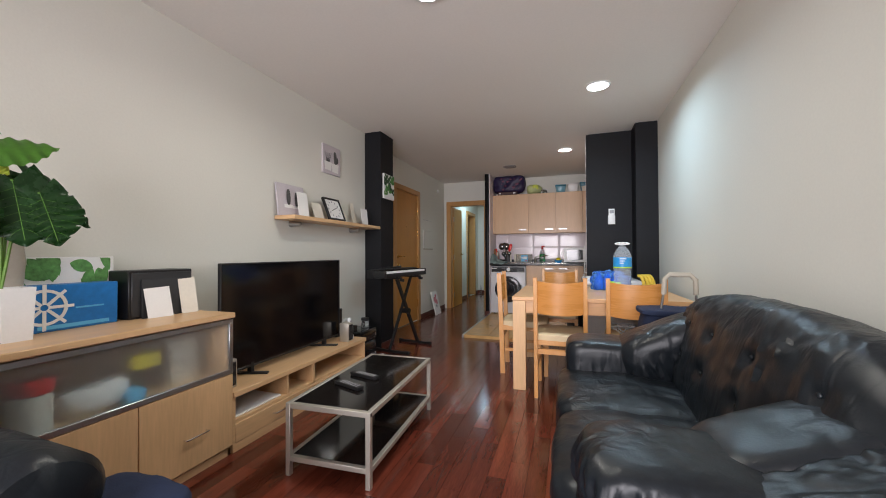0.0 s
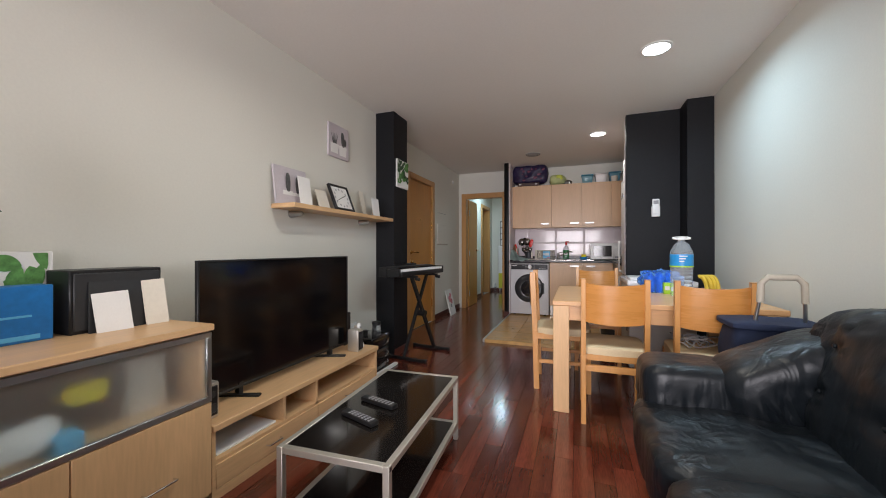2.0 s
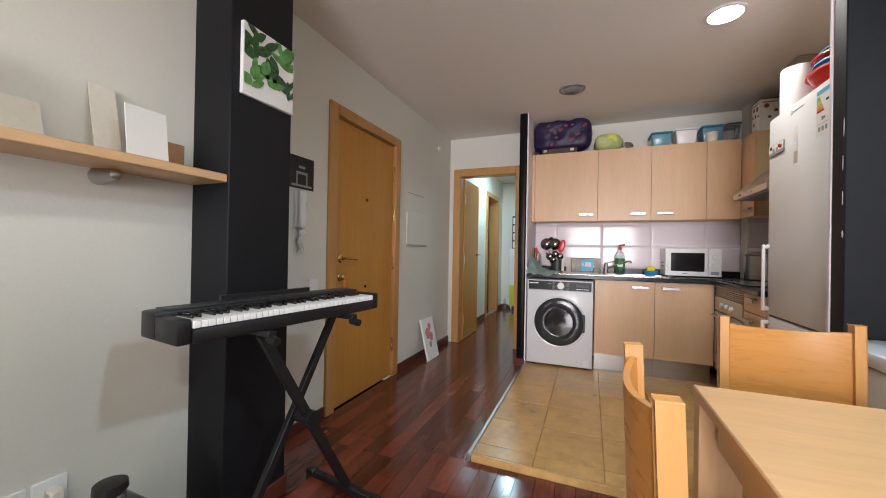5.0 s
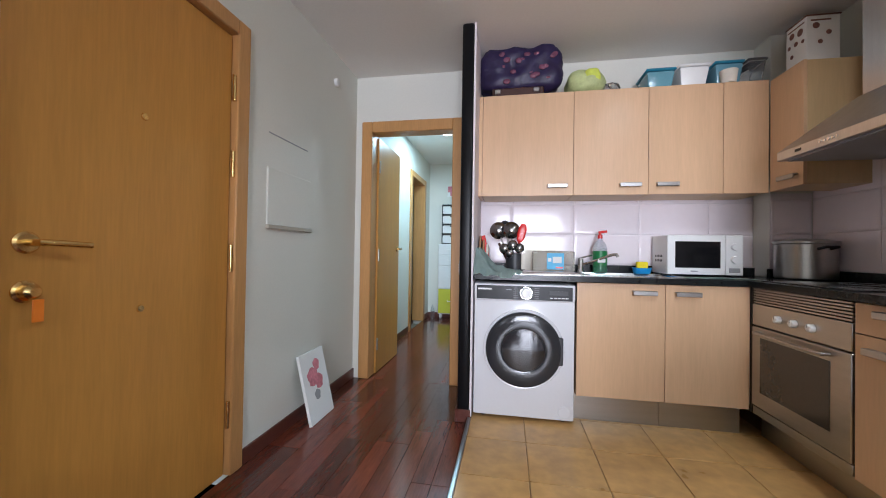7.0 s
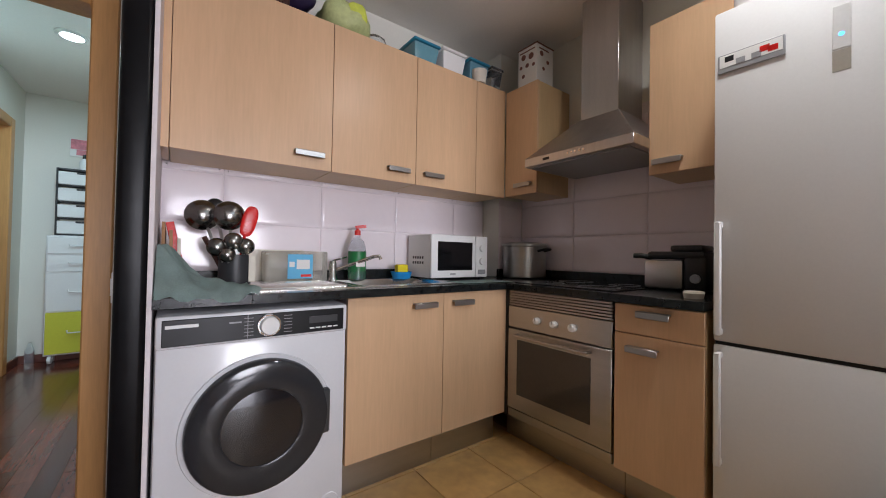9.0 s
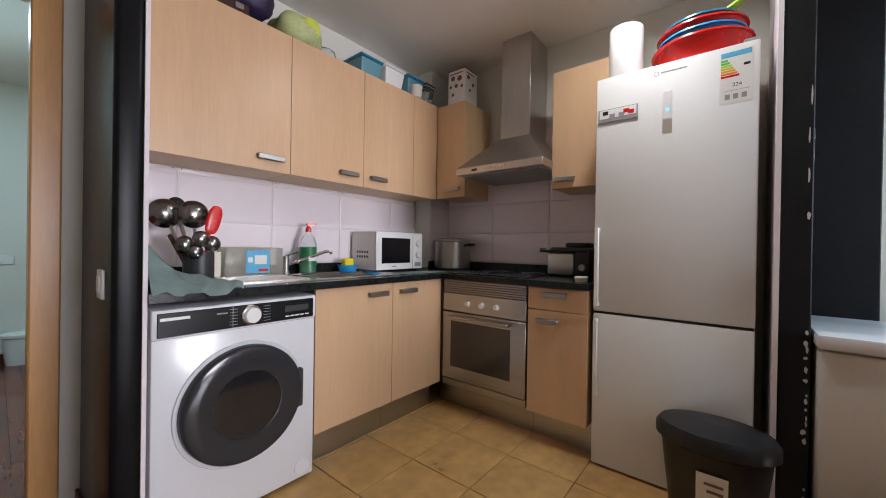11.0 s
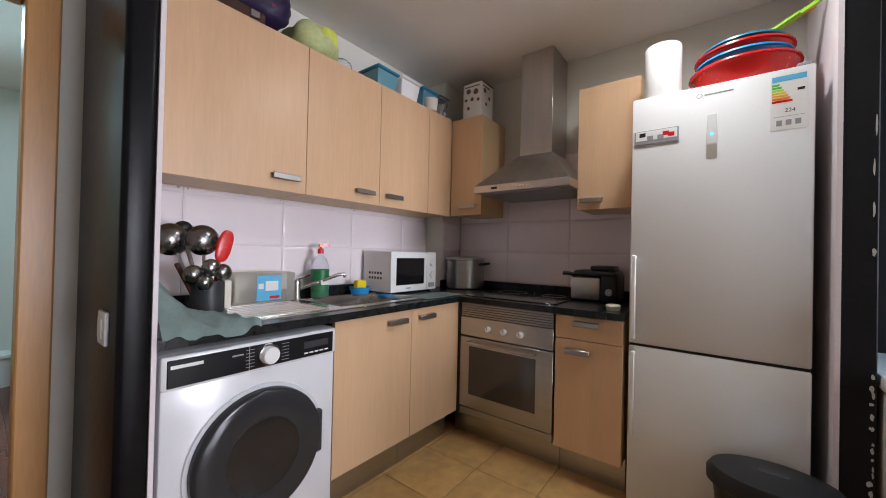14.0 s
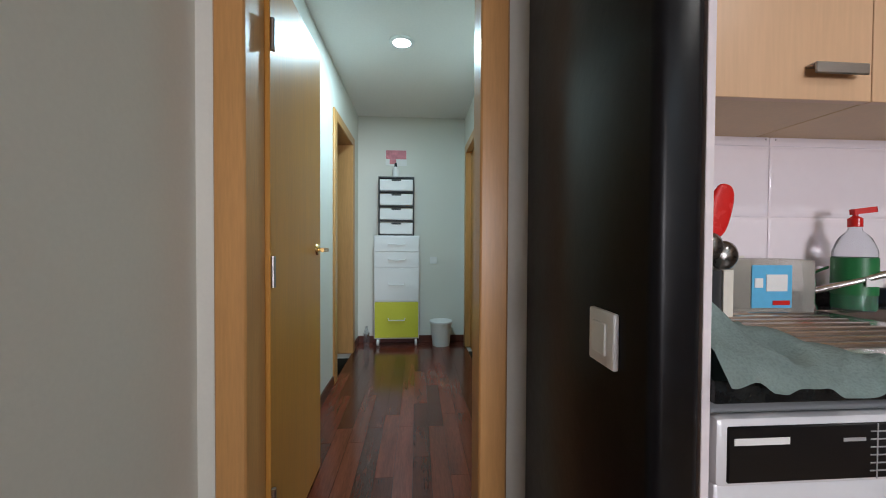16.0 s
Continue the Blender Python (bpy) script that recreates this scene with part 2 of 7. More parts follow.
GREYT = mat("grey_print", (0.32, 0.32, 0.33), 0.6)
ORANGET = mat("orange_print", (0.80, 0.42, 0.05), 0.6)
GREENT = mat("green_print", (0.12, 0.50, 0.08), 0.6)
CYANT = mat("light_blue_print", (0.12, 0.45, 0.72), 0.5, var=0.08)
PINKA = mat("pink_print", (0.62, 0.22, 0.26), 0.6, var=0.3, scale=14)
ALUF = mat("aluminium_frame", (0.50, 0.52, 0.54), 0.36, 1.0, var=0.05, bump=0.01)
OVENG = mat("oven_glass", (0.05, 0.045, 0.04), 0.08, var=0.1, bump=0, coat=0.5)
PORTG = mat("porthole_glass", (0.014, 0.014, 0.017), 0.06, var=0.1, bump=0, coat=0.6)
DARKG = mat("dark_grey_plastic", (0.034, 0.035, 0.038), 0.42, var=0.1, bump=0.01)
BEIGEP = mat("beige_plastic", (0.42, 0.38, 0.31), 0.5, var=0.06)
CHIP = mat("chipped_plaster", (0.55, 0.54, 0.52), 0.9, var=0.1)
LAMPE = mat("lamp_diffuser", (1.0, 0.97, 0.92), 0.4, var=0, bump=0, emit=14)
LAMPC = mat("cool_lamp_diffuser", (0.88, 0.96, 1.0), 0.4, var=0, bump=0, emit=22)
LEDB = mat("blue_indicator", (0.10, 0.45, 1.0), 0.4, var=0, bump=0, emit=2)
OUTSIDE = mat("pale_facade", (0.62, 0.55, 0.48), 0.8, var=0.1, scale=0.5)

# ---- builders ----


def bx(bm, x0, x1, y0, y1, z0, z1, bev=0.003, seg=1):
    """A box with bevelled edges, from its limits."""
    vs = bmesh.ops.create_cube(bm, size=1)["verts"]
    for v in vs:
        v.co = Vector(((x0 + x1) / 2 + v.co.x * (x1 - x0), (y0 + y1) / 2 + v.co.y * (y1 - y0), (z0 + z1) / 2 + v.co.z * (z1 - z0)))
    if bev:
        bev = min(bev, 0.45 * min(abs(x1 - x0), abs(y1 - y0), abs(z1 - z0)))
        edges = list({e for v in vs for e in v.link_edges})
        bmesh.ops.bevel(bm, geom=edges, offset=bev, segments=seg, profile=0.5, affect="EDGES")
    return bm


def boxes(*limits, bev=0.003, seg=1):
    bm = bmesh.new()
    for lim in limits:
        bx(bm, *lim, bev=bev, seg=seg)
    return bm


def lathe(profile, c=(0, 0, 0), seg=28, sx=1.0, sy=1.0, axis="z", bm=None, cap=True):
    """A turned body; profile: radius and height from one end to the other."""
    bm = bm or bmesh.new()
    rings = []

    def put(a, b, h):
        p = {"z": (a, b, h), "x": (h, a, b), "y": (a, h, b)}[axis]
        return bm.verts.new((c[0] + p[0], c[1] + p[1], c[2] + p[2]))

    for r, h in profile:
        if r < 1e-6:
            rings.append([put(0, 0, h)])
        else:
            rings.append([put(r * sx * math.cos(2 * math.pi * i / seg), r * sy * math.sin(2 * math.pi * i / seg), h) for i in range(seg)])
    for a, b in zip(rings, rings[1:]):
        for i in range(seg):
            j = (i + 1) % seg
            if len(a) == 1 and len(b) > 1:
                bm.faces.new((a[0], b[i], b[j]))
            elif len(b) == 1 and len(a) > 1:
                bm.faces.new((a[i], b[0], a[j]))
            elif len(a) > 1:
                bm.faces.new((a[i], b[i], b[j], a[j]))
    for ring in (rings[0], rings[-1]):
        if len(ring) > 2 and cap:
            bm.faces.new(ring)
    bmesh.ops.recalc_face_normals(bm, faces=bm.faces)
    return bm


def tube(pts, r, seg=10, bm=None, closed=False):
    """A round bar along a line of points."""
    bm = bm or bmesh.new()
    pts = [Vector(p) for p in pts]
    rings, n = [], len(pts)
    side = None
    for i, p in enumerate(pts):
        a = pts[i - 1] if (i or closed) else p
        b = pts[(i + 1) % n] if (i < n - 1 or closed) else p
        d = (b - a).normalized()
        if side is None:
            side = d.orthogonal().normalized()
        side = (side - d * side.dot(d)).normalized()
        up = d.cross(side)
        rings.append([bm.verts.new(p + r * (math.cos(2 * math.pi * k / seg) * side + math.sin(2 * math.pi * k / seg) * up)) for k in range(seg)])
    pairs = list(zip(rings, rings[1:])) + ([(rings[-1], rings[0])] if closed else [])
    for a, b in pairs:
        for k in range(seg):
            bm.faces.new((a[k], a[(k + 1) % seg], b[(k + 1) % seg], b[k]))
    if not closed:
        bm.faces.new(rings[0])
        bm.faces.new(rings[-1])
    bmesh.ops.recalc_face_normals(bm, faces=bm.faces)
    return bm


def bar(p, q, w, h, bm=None, bev=0.002):
    """A straight rectangular bar from p to q, w wide and h deep."""
    bm = bm or bmesh.new()
    p, q = Vector(p), Vector(q)
    d = (q - p).normalized()
    ref = Vector((0, 0, 1)) if abs(d.z) < 0.9 else Vector((0, 1, 0))
    s = d.cross(ref).normalized()
    u = s.cross(d)
    vs = bmesh.ops.create_cube(bm, size=1)["verts"]
    for v in vs:
        v.co = (p + q) / 2 + s * v.co.x * w + d * v.co.y * (q - p).length + u * v.co.z * h
    if bev:
        bmesh.ops.bevel(bm, geom=list({e for v in vs for e in v.link_edges}), offset=bev, segments=1, affect="EDGES")
    return bm


def cushion(c, s, e=0.5, wrinkle=0.01, freq=6.0, seed=0, nu=40, nv=24, bm=None, rot=None, tufts=(), crease=0.0, pleat=None):
    """A stuffed leather body: a rounded block with creases; tufts: points at which it is buttoned in."""
    bm = bm or bmesh.new()
    c, s = Vector(c), Vector(s)

    def pw(a):
        return math.copysign(abs(a) ** e, a)

    def even(a):
        """The angle at which the rounded block lies in direction a, so that its mesh is even."""
        k = 1 / max(e, 0.3)
        return math.atan2(math.copysign(abs(math.sin(a)) ** k, math.sin(a)), math.copysign(abs(math.cos(a)) ** k, math.cos(a)))

    grid = []
    for i in range(nv + 1):
        ph = even(-math.pi / 2 + math.pi * i / nv)
        row = []
        for j in range(nu):
            th = even(2 * math.pi * j / nu)
            d = Vector((pw(math.cos(ph)) * pw(math.cos(th)), pw(math.cos(ph)) * pw(math.sin(th)), pw(math.sin(ph))))
            p = Vector((d.x * s.x, d.y * s.y, d.z * s.z)) / 2
            w = wrinkle * (noise.noise(p * freq + Vector((seed, seed * 2.3, 0))) + 0.6 * abs(noise.noise(p * freq * 2.4 + Vector((0, seed, 5)))))
            p += d.normalized() * w
            if pleat:
                a, z0, sig = pleat
                q = Vector((p.x * 46 + seed, p.y * 46, p.z * 7))
                g = math.exp(-(((p.z / s.z) - z0) / sig) ** 2) * (0.5 + noise.noise(p * 5 + Vector((seed, 0, 4))))
                p += d.normalized() * a * noise.noise(q) * max(0, g)
            if crease:
                q = Vector((p.x * 0.45, p.y, p.z)) * freq * 1.7 + Vector((seed * 1.7, 3, seed))
                ridge = max(0, 1 - 5.5 * abs(noise.noise(q)))
                fade = max(0, noise.noise(p * freq * 0.6 + Vector((9, seed, 2))) + 0.15)
                p -= d.normalized() * crease * ridge * fade * 2
            for tx, ty, tz, tr, td in tufts:
                k = (p - Vector((tx, ty, tz))).length / tr
                if k < 2.5:
                    p -= d.normalized() * td * math.exp(-k * k)
            if rot:
                p = rot @ p
            row.append(c + p)
        grid.append(row)
    vs = [[bm.verts.new(p) for p in row] for row in grid[1:-1]]
    lo, hi = bm.verts.new(grid[0][0]), bm.verts.new(grid[-1][0])
    for a, b in zip(vs, vs[1:]):
        for j in range(nu):
            bm.faces.new((a[j], a[(j + 1) % nu], b[(j + 1) % nu], b[j]))
    for j in range(nu):
        bm.faces.new((vs[0][(j + 1) % nu], vs[0][j], lo))
        bm.faces.new((vs[-1][j], vs[-1][(j + 1) % nu], hi))
    bmesh.ops.recalc_face_normals(bm, faces=bm.faces)
    return bm


def panel(points, thick, bm=None):
    """A flat shape from its outline (3D points in one plane), given some thickness."""
    bm = bm or bmesh.new()
    vs = [bm.verts.new(p) for p in points]
    f = bm.faces.new(vs)
    f.normal_update()
    n = f.normal.copy()
    r = bmesh.ops.extrude_face_region(bm, geom=[f])
    for v in (g for g in r["geom"] if isinstance(g, bmesh.types.BMVert)):
        v.co += n * thick
    bmesh.ops.recalc_face_normals(bm, faces=bm.faces)
    return bm


def mesh_of(name, bm, material, angle=38):
    me = bpy.data.meshes.new(name)
    bm.to_mesh(me)
    bm.free()
    me.materials.append(material)
    me.polygons.foreach_set("use_smooth", [True] * len(me.polygons))
    me.set_sharp_from_angle(angle=radians(angle))
    return me


def root_place(ob):
    p = Vector((0, 0, 0))
    while ob:
        p = p + ob.location
        ob = ob.parent
    return p


def part(name, bm, material, parent, label=""):
    """One mesh, drawn in the world's metres, as a part of parent."""
    off = root_place(parent)
    for v in bm.verts:
        v.co -= off
    ob = new(name, mesh_of(name, bm, material))
    ob.parent = parent
    return tagged(ob, label)


def thing(name, label, category, at=(0, 0, 0), group="", kind=""):
    ob = new(name)
    ob.location = at
    return tagged(ob, label, category, group, kind)


def solo(name, bm, material, label, category, group="", kind=""):
    """A thing of one mesh."""
    return tagged(new(name, mesh_of(name, bm, material)), label, category, group, kind)


def setting(name, bm, material, label, category=""):
    return tagged(new(name, mesh_of(name, bm, material)), label, category or name.split("_")[0], "", "structure")


def lettering(text, size, m, material, parent, name="lettering", depth=0.0006):
    cu = bpy.data.curves.new(name, "FONT")
    cu.body, cu.size, cu.extrude, cu.align_x, cu.align_y = text, size, depth, "CENTER", "CENTER"
    cu.materials.append(material)
    ob = new(name, cu)
    ob.parent = parent
    ob.matrix_basis = Matrix.Translation(-root_place(parent)) @ m
    return ob


XL, XE, XR, XK = -1.80, -1.92, 1.29, 1.21     # living left, entrance, living right, kitchen right
YB, YK, YH, KF = -1.60, 7.36, 10.30, 0.035    # window wall, kitchen wall, hall end, kitchen floor

CZ_TOP = 0.905                                 # kitchen worktop

# ---- large structure ----
wl = boxes((XL - 0.25, XL, YB - 0.2, 4.175, -0.05, CEIL), bev=0)
setting("wall_left", wl, WALL, "off-white painted plaster wall of the living room", "wall")
we = boxes((XE - 0.15, XE, 4.48, 5.21, -0.05, CEIL), (XE - 0.15, XE, 6.01, YK, -0.05, CEIL), (XE - 0.15, XE, 5.21, 6.01, 2.03, CEIL), bev=0)
setting("wall_entrance", we, WALL, "white painted plaster wall beside the entrance door", "wall")
setting("column_left", boxes((XL - 0.15, -1.595, 4.175, 4.48, 0, CEIL), bev=0.004), BLACKW, "square wall column painted matt black", "column")
setting("wall_right", boxes((XR, XR + 0.2, YB - 0.2, 5.19, -0.05, CEIL), bev=0), WALL, "white painted plaster wall behind the sofa", "wall")
setting("column_right", boxes((1.077, XR, 4.85, 5.10, 0, CEIL), bev=0.004), BLACKW, "wall column painted matt black beside the freezer", "column")
fw = setting("wall_fridge", boxes((0.602, XR, 5.10, 5.185, 0, CEIL), bev=0.004), BLACKW, "black painted partition wall beside the fridge", "wall")
setting("wall_kitchen_right", boxes((XK, XK + 0.28, 5.185, YK + 0.1, -0.05, CEIL), bev=0), WALL, "white wall behind the oven and the hood", "wall")
setting("wall_chase", boxes((0.968, XK, 7.192, YK, CZ_TOP, CEIL), bev=0.003), WALL, "boxed-in white duct in the kitchen corner", "wall")
setting("trim_fridge_wall", boxes((0.598, 1.2, 5.185, 5.20, 0.03, CEIL), bev=0), TILEG, "white tiled edge of the partition wall", "trim")
wk = boxes((-1.04, XK, YK, YK + 0.1, -0.05, CEIL), (XE - 0.15, -1.83, YK, YK + 0.1, -0.05, CEIL), (-1.83, -1.04, YK, YK + 0.1, 2.03, CEIL), bev=0)
setting("wall_kitchen", wk, WALL, "white painted wall at the back of the kitchen", "wall")
pw_ = setting("wall_partition", boxes((-0.972, -0.897, 6.765, YK, 0, CEIL), bev=0.016, seg=3), BLACKG, "thin partition wall painted gloss black with chipped edges", "wall")
setting("trim_partition", boxes((-0.897, -0.884, 6.768, YK, 0.03, CEIL), bev=0.001), TILEG, "white tiled kitchen side of the partition", "trim")
wb = boxes((XL, -1.0, YB - 0.2, YB, -0.05, CEIL), (1.0, XR, YB - 0.2, YB, -0.05, CEIL), (-1.0, 1.0, YB - 0.2, YB, 2.2, CEIL), bev=0)
setting("wall_window", wb, WALL, "white wall with the balcony window", "wall")
hl = boxes((-2.09, -1.94, YK + 0.1, 9.18, -0.05, CEIL), (-2.09, -1.94, 9.92, YH, -0.05, CEIL), (-2.09, -1.94, 9.18, 9.92, 2.06, CEIL), bev=0)
setting("wall_hall_left", hl, WALL, "white hall wall with a doorway", "wall")
hr = boxes((-0.78, -0.63, YK + 0.1, 9.30, -0.05, CEIL), (-0.78, -0.63, 10.08, YH, -0.05, CEIL), (-0.78, -0.63, 9.30, 10.08, 2.06, CEIL), bev=0)
setting("wall_hall_right", hr, WALL, "white hall wall with a doorway", "wall")
setting("wall_hall_end", boxes((-2.09, -0.63, YH, YH + 0.15, -0.05, CEIL), bev=0), WALL, "white wall at the end of the hall", "wall")
# the room behind the hall's open doorway
setting("wall_side_room", boxes((-3.3, -3.2, 8.9, 10.6, -0.05, CEIL), (-3.2, -2.09, 8.8, 8.9, -0.05, CEIL), (-3.2, -2.09, 10.5, 10.6, -0.05, CEIL), bev=0), WALL, "white walls of the side room", "wall")
setting("floor_side_room", boxes((-3.2, -2.08, 8.9, 10.5, -0.05, -0.004), bev=0), SKIRT, "dark wooden floor of the side room", "floor")
ce = boxes((-2.1, XR + 0.2, YB - 0.2, YH + 0.15, CEIL, CEIL + 0.1), (-3.3, -2.1, 8.8, 10.6, CEIL, CEIL + 0.1), bev=0)
setting("ceiling", ce, CEILM, "plain off-white painted ceiling", "ceiling")

# skirting boards
sk = bmesh.new()
for lim in ((XL, XL + 0.012, YB, 4.175), (XE, XE + 0.012, 4.48, 5.12), (XE, XE + 0.012, 6.09, YK), (XR - 0.012, XR, YB, 4.86),
            (-1.94, -1.928, YK + 0.1, 9.10), (-1.94, -1.928, 10.0, YH - 0.012), (-0.792, -0.78, YK + 0.1, 9.22), (-1.94, -0.78, YH - 0.012, YH), (-1.595, -1.583, 4.175, 4.48)):
    bx(sk, *lim, 0, 0.075, bev=0.002)
bx(sk, -0.984, -0.972, 6.753, YK, 0, 0.075, bev=0.002)
bx(sk, -0.972, -0.89, 6.753, 6.765, 0, 0.075, bev=0.002)
setting("baseboard", sk, SKIRT, "dark red-brown wooden skirting board", "baseboard")

# entrance door
ed = thing("door_1", "closed orange-brown wooden entrance door with brass fittings", "door", (XE, 5.6, 0), kind="structure")
part("door_frame", boxes((XE - 0.10, XE + 0.018, 5.125, 5.215, 0, 2.09), (XE - 0.10, XE + 0.018, 6.005, 6.085, 0, 2.09), (XE - 0.10, XE + 0.018, 5.215, 6.005, 2.015, 2.09), bev=0.006), FRAMEW, ed)
leaf = part("door_leaf", boxes((XE - 0.06, XE - 0.014, 5.222, 5.998, 0.006, 2.008), bev=0.002), DOORW, ed)
for z in (1.04, 0.91):
    part("escutcheon", lathe([(0.0, 0.0), (0.030, 0.0), (0.030, 0.004), (0.024, 0.010), (0.0, 0.011)], (XE - 0.014, 5.29, z), axis="x"), BRASS, ed)
part("door_handle", tube([(XE - 0.005, 5.29, 1.04), (XE + 0.045, 5.29, 1.04), (XE + 0.05, 5.31, 1.04), (XE + 0.05, 5.40, 1.035)], 0.009), BRASS, ed)
part("lock_knob", lathe([(0, 0), (0.017, 0.0), (0.02, 0.02), (0.012, 0.03), (0, 0.03)], (XE - 0.004, 5.29, 0.91), axis="x"), BRASS, ed)
part("key_tag", boxes((XE + 0.02, XE + 0.024, 5.285, 5.31, 0.83, 0.89), bev=0.001), ORANGEP, ed)
for z in (1.49, 0.82):
    part("peephole", lathe([(0, 0), (0.013, 0), (0.011, 0.005), (0, 0.005)], (XE - 0.014, 5.60, z), axis="x"), BRASS, ed)
for z in (1.77, 1.42, 0.99, 0.28):
    part("hinge", tube([(XE + 0.002, 6.0, z - 0.06), (XE + 0.002, 6.0, z + 0.06)], 0.008), BRASS, ed)

# hall door, open into the hall
hd = thing("door_2", "open oak-coloured hall door standing against the hall wall", "door", (-1.45, YK, 0), kind="structure")
part("door_frame", boxes((-1.866, -1.778, YK - 0.018, YK + 0.118, 0, 2.09), (-1.115, -1.030, YK - 0.018, YK + 0.118, 0, 2.09), (-1.778, -1.115, YK - 0.018, YK + 0.118, 2.0, 2.09), bev=0.006), FRAMEW, hd)
part("door_leaf", boxes((-1.800, -1.764, YK + 0.12, YK + 0.72, 0.006, 1.995), bev=0.002), DOORW, hd)
part("door_handle", tube([(-1.764, 8.02, 1.06), (-1.717, 8.02, 1.06), (-1.712, 8.00, 1.06), (-1.712, 7.91, 1.06)], 0.009), BRASS, hd)
part("escutcheon", lathe([(0, 0), (0.026, 0), (0.022, 0.009), (0, 0.009)], (-1.764, 8.02, 1.06), axis="x"), BRASS, hd)
for z in (1.75, 1.0, 0.25):
    part("hinge", tube([(-1.756, YK + 0.122, z - 0.05), (-1.756, YK + 0.122, z + 0.05)], 0.008), NICKEL, hd)

# two doors further down the hall
d3 = thing("door_3", "oak-coloured frame of an open doorway off the hall", "door", (-1.94, 9.55, 0), kind="structure")
part("door_frame", boxes((-2.10, -1.922, 9.11, 9.20, 0, 2.12), (-2.10, -1.922, 9.90, 9.99, 0, 2.12), (-2.10, -1.922, 9.20, 9.90, 2.04, 2.12), bev=0.006), FRAMEW, d3)
d4 = thing("door_4", "closed oak-coloured door off the hall", "door", (-0.78, 9.69, 0), kind="structure")
part("door_frame", boxes((-0.798, -0.64, 9.22, 9.31, 0, 2.12), (-0.798, -0.64, 10.07, 10.16, 0, 2.12), (-0.798, -0.64, 9.31, 10.07, 2.04, 2.12), bev=0.006), FRAMEW, d4)
part("door_leaf", boxes((-0.74, -0.70, 9.31, 10.07, 0.005, 2.04), bev=0.002), DOORW, d4)
part("door_handle", tube([(-0.74, 9.38, 1.04), (-0.79, 9.38, 1.04), (-0.79, 9.48, 1.04)], 0.009), BRASS, d4)

# balcony window behind the camera's start
w1 = thing("window_1", "large two-leaf balcony window with white frame", "window", (0, YB - 0.1, 0), kind="structure")
part("window_frame", boxes((-1.0, -0.93, YB - 0.15, YB - 0.07, 0, 2.2), (0.93, 1.0, YB - 0.15, YB - 0.07, 0, 2.2), (-0.93, 0.93, YB - 0.15, YB - 0.07, 2.13, 2.2), (-0.93, 0.93, YB - 0.15, YB - 0.07, 0, 0.09), (-0.045, 0.045, YB - 0.15, YB - 0.07, 0.09, 2.13), bev=0.005), WHITEP, w1)
for x0, x1 in ((-0.93, -0.045), (0.045, 0.93)):
    pane = part("pane", boxes((x0, x1, YB - 0.115, YB - 0.105, 0.09, 2.13), bev=0), GLASS, w1)
    pane.visible_shadow = False
setting("backdrop", boxes((-30, 30, -46, -45, -6, 7), bev=0), OUTSIDE, "pale facade across the street", "backdrop")
setting("ground", boxes((-60, 60, -46, YB - 0.25, -6.1, -6), bev=0), mat("street", (0.06, 0.06, 0.06), 0.9), "grey street outside the window", "ground")

# ceiling fittings
for k, (lx, ly, watts, colour, cone) in enumerate(SPOTS):
    dl = thing("ceiling_light", "round recessed ceiling downlight, switched on", "ceiling light", (lx, ly, CEIL), "ceiling downlights")
    part("ring", lathe([(0.083, 0), (0.100, 0), (0.100, -0.006), (0.083, -0.009), (0.083, 0)], (lx, ly, CEIL), 36, cap=False), WHITEP, dl)
    part("diffuser", lathe([(0, -0.004), (0.082, -0.004), (0.082, 0.0), (0, 0.0)], (lx, ly, CEIL), 36), LAMPC if k == 1 else LAMPE, dl)
dl = thing("ceiling_light", "round hall ceiling light with cold white light", "ceiling light", (-1.408, 8.80, CEIL), "ceiling downlights")
part("ring", lathe([(0.06, 0), (0.085, 0), (0.085, -0.008), (0.06, -0.012), (0.06, 0)], (-1.408, 8.80, CEIL), 32, cap=False), WHITEP, dl)
part("diffuser", lathe([(0, -0.006), (0.059, -0.006), (0.059, 0), (0, 0)], (-1.408, 8.80, CEIL), 32), LAMPC, dl)
vent = thing("ceiling_vent", "round grey ceiling vent", "vent", (-0.475, 6.37, CEIL))
part("rim", lathe([(0.085, 0), (0.105, 0), (0.103, -0.008), (0.085, -0.010), (0.085, 0)], (-0.475, 6.37, CEIL), 36, cap=False), GREYP, vent)
part("plate", lathe([(0, -0.016), (0.06, -0.014), (0.07, -0.006), (0.07, -0.001), (0, -0.001)], (-0.475, 6.37, CEIL), 36), GREYP, vent)

# ---- living room ----


# sideboard
SX, ST = -1.325, 0.765
sb = thing("sideboard", "beech-laminate sideboard with a frosted glass flap above three doors", "sideboard", (-1.56, 1.2, 0))
part("top", boxes((XL + 0.005, SX + 0.012, 0.25, 2.03, ST - 0.028, ST), bev=0.004), BEECH, sb)
part("body", boxes((XL + 0.005, SX - 0.02, 2.008, 2.026, 0.0, ST - 0.028), (XL + 0.005, SX - 0.02, 0.25, 0.268, 0.0, ST - 0.028), (XL + 0.005, XL + 0.017, 0.268, 2.008, 0.05, ST - 0.028),
                   (XL + 0.02, SX - 0.022, 0.268, 2.008, 0.425, 0.441), (XL + 0.02, SX - 0.03, 0.268, 2.008, 0.04, 0.056), (XL + 0.02, SX - 0.02, 0.25, 2.026, 0.0, 0.04), bev=0.001), BEECH, sb)
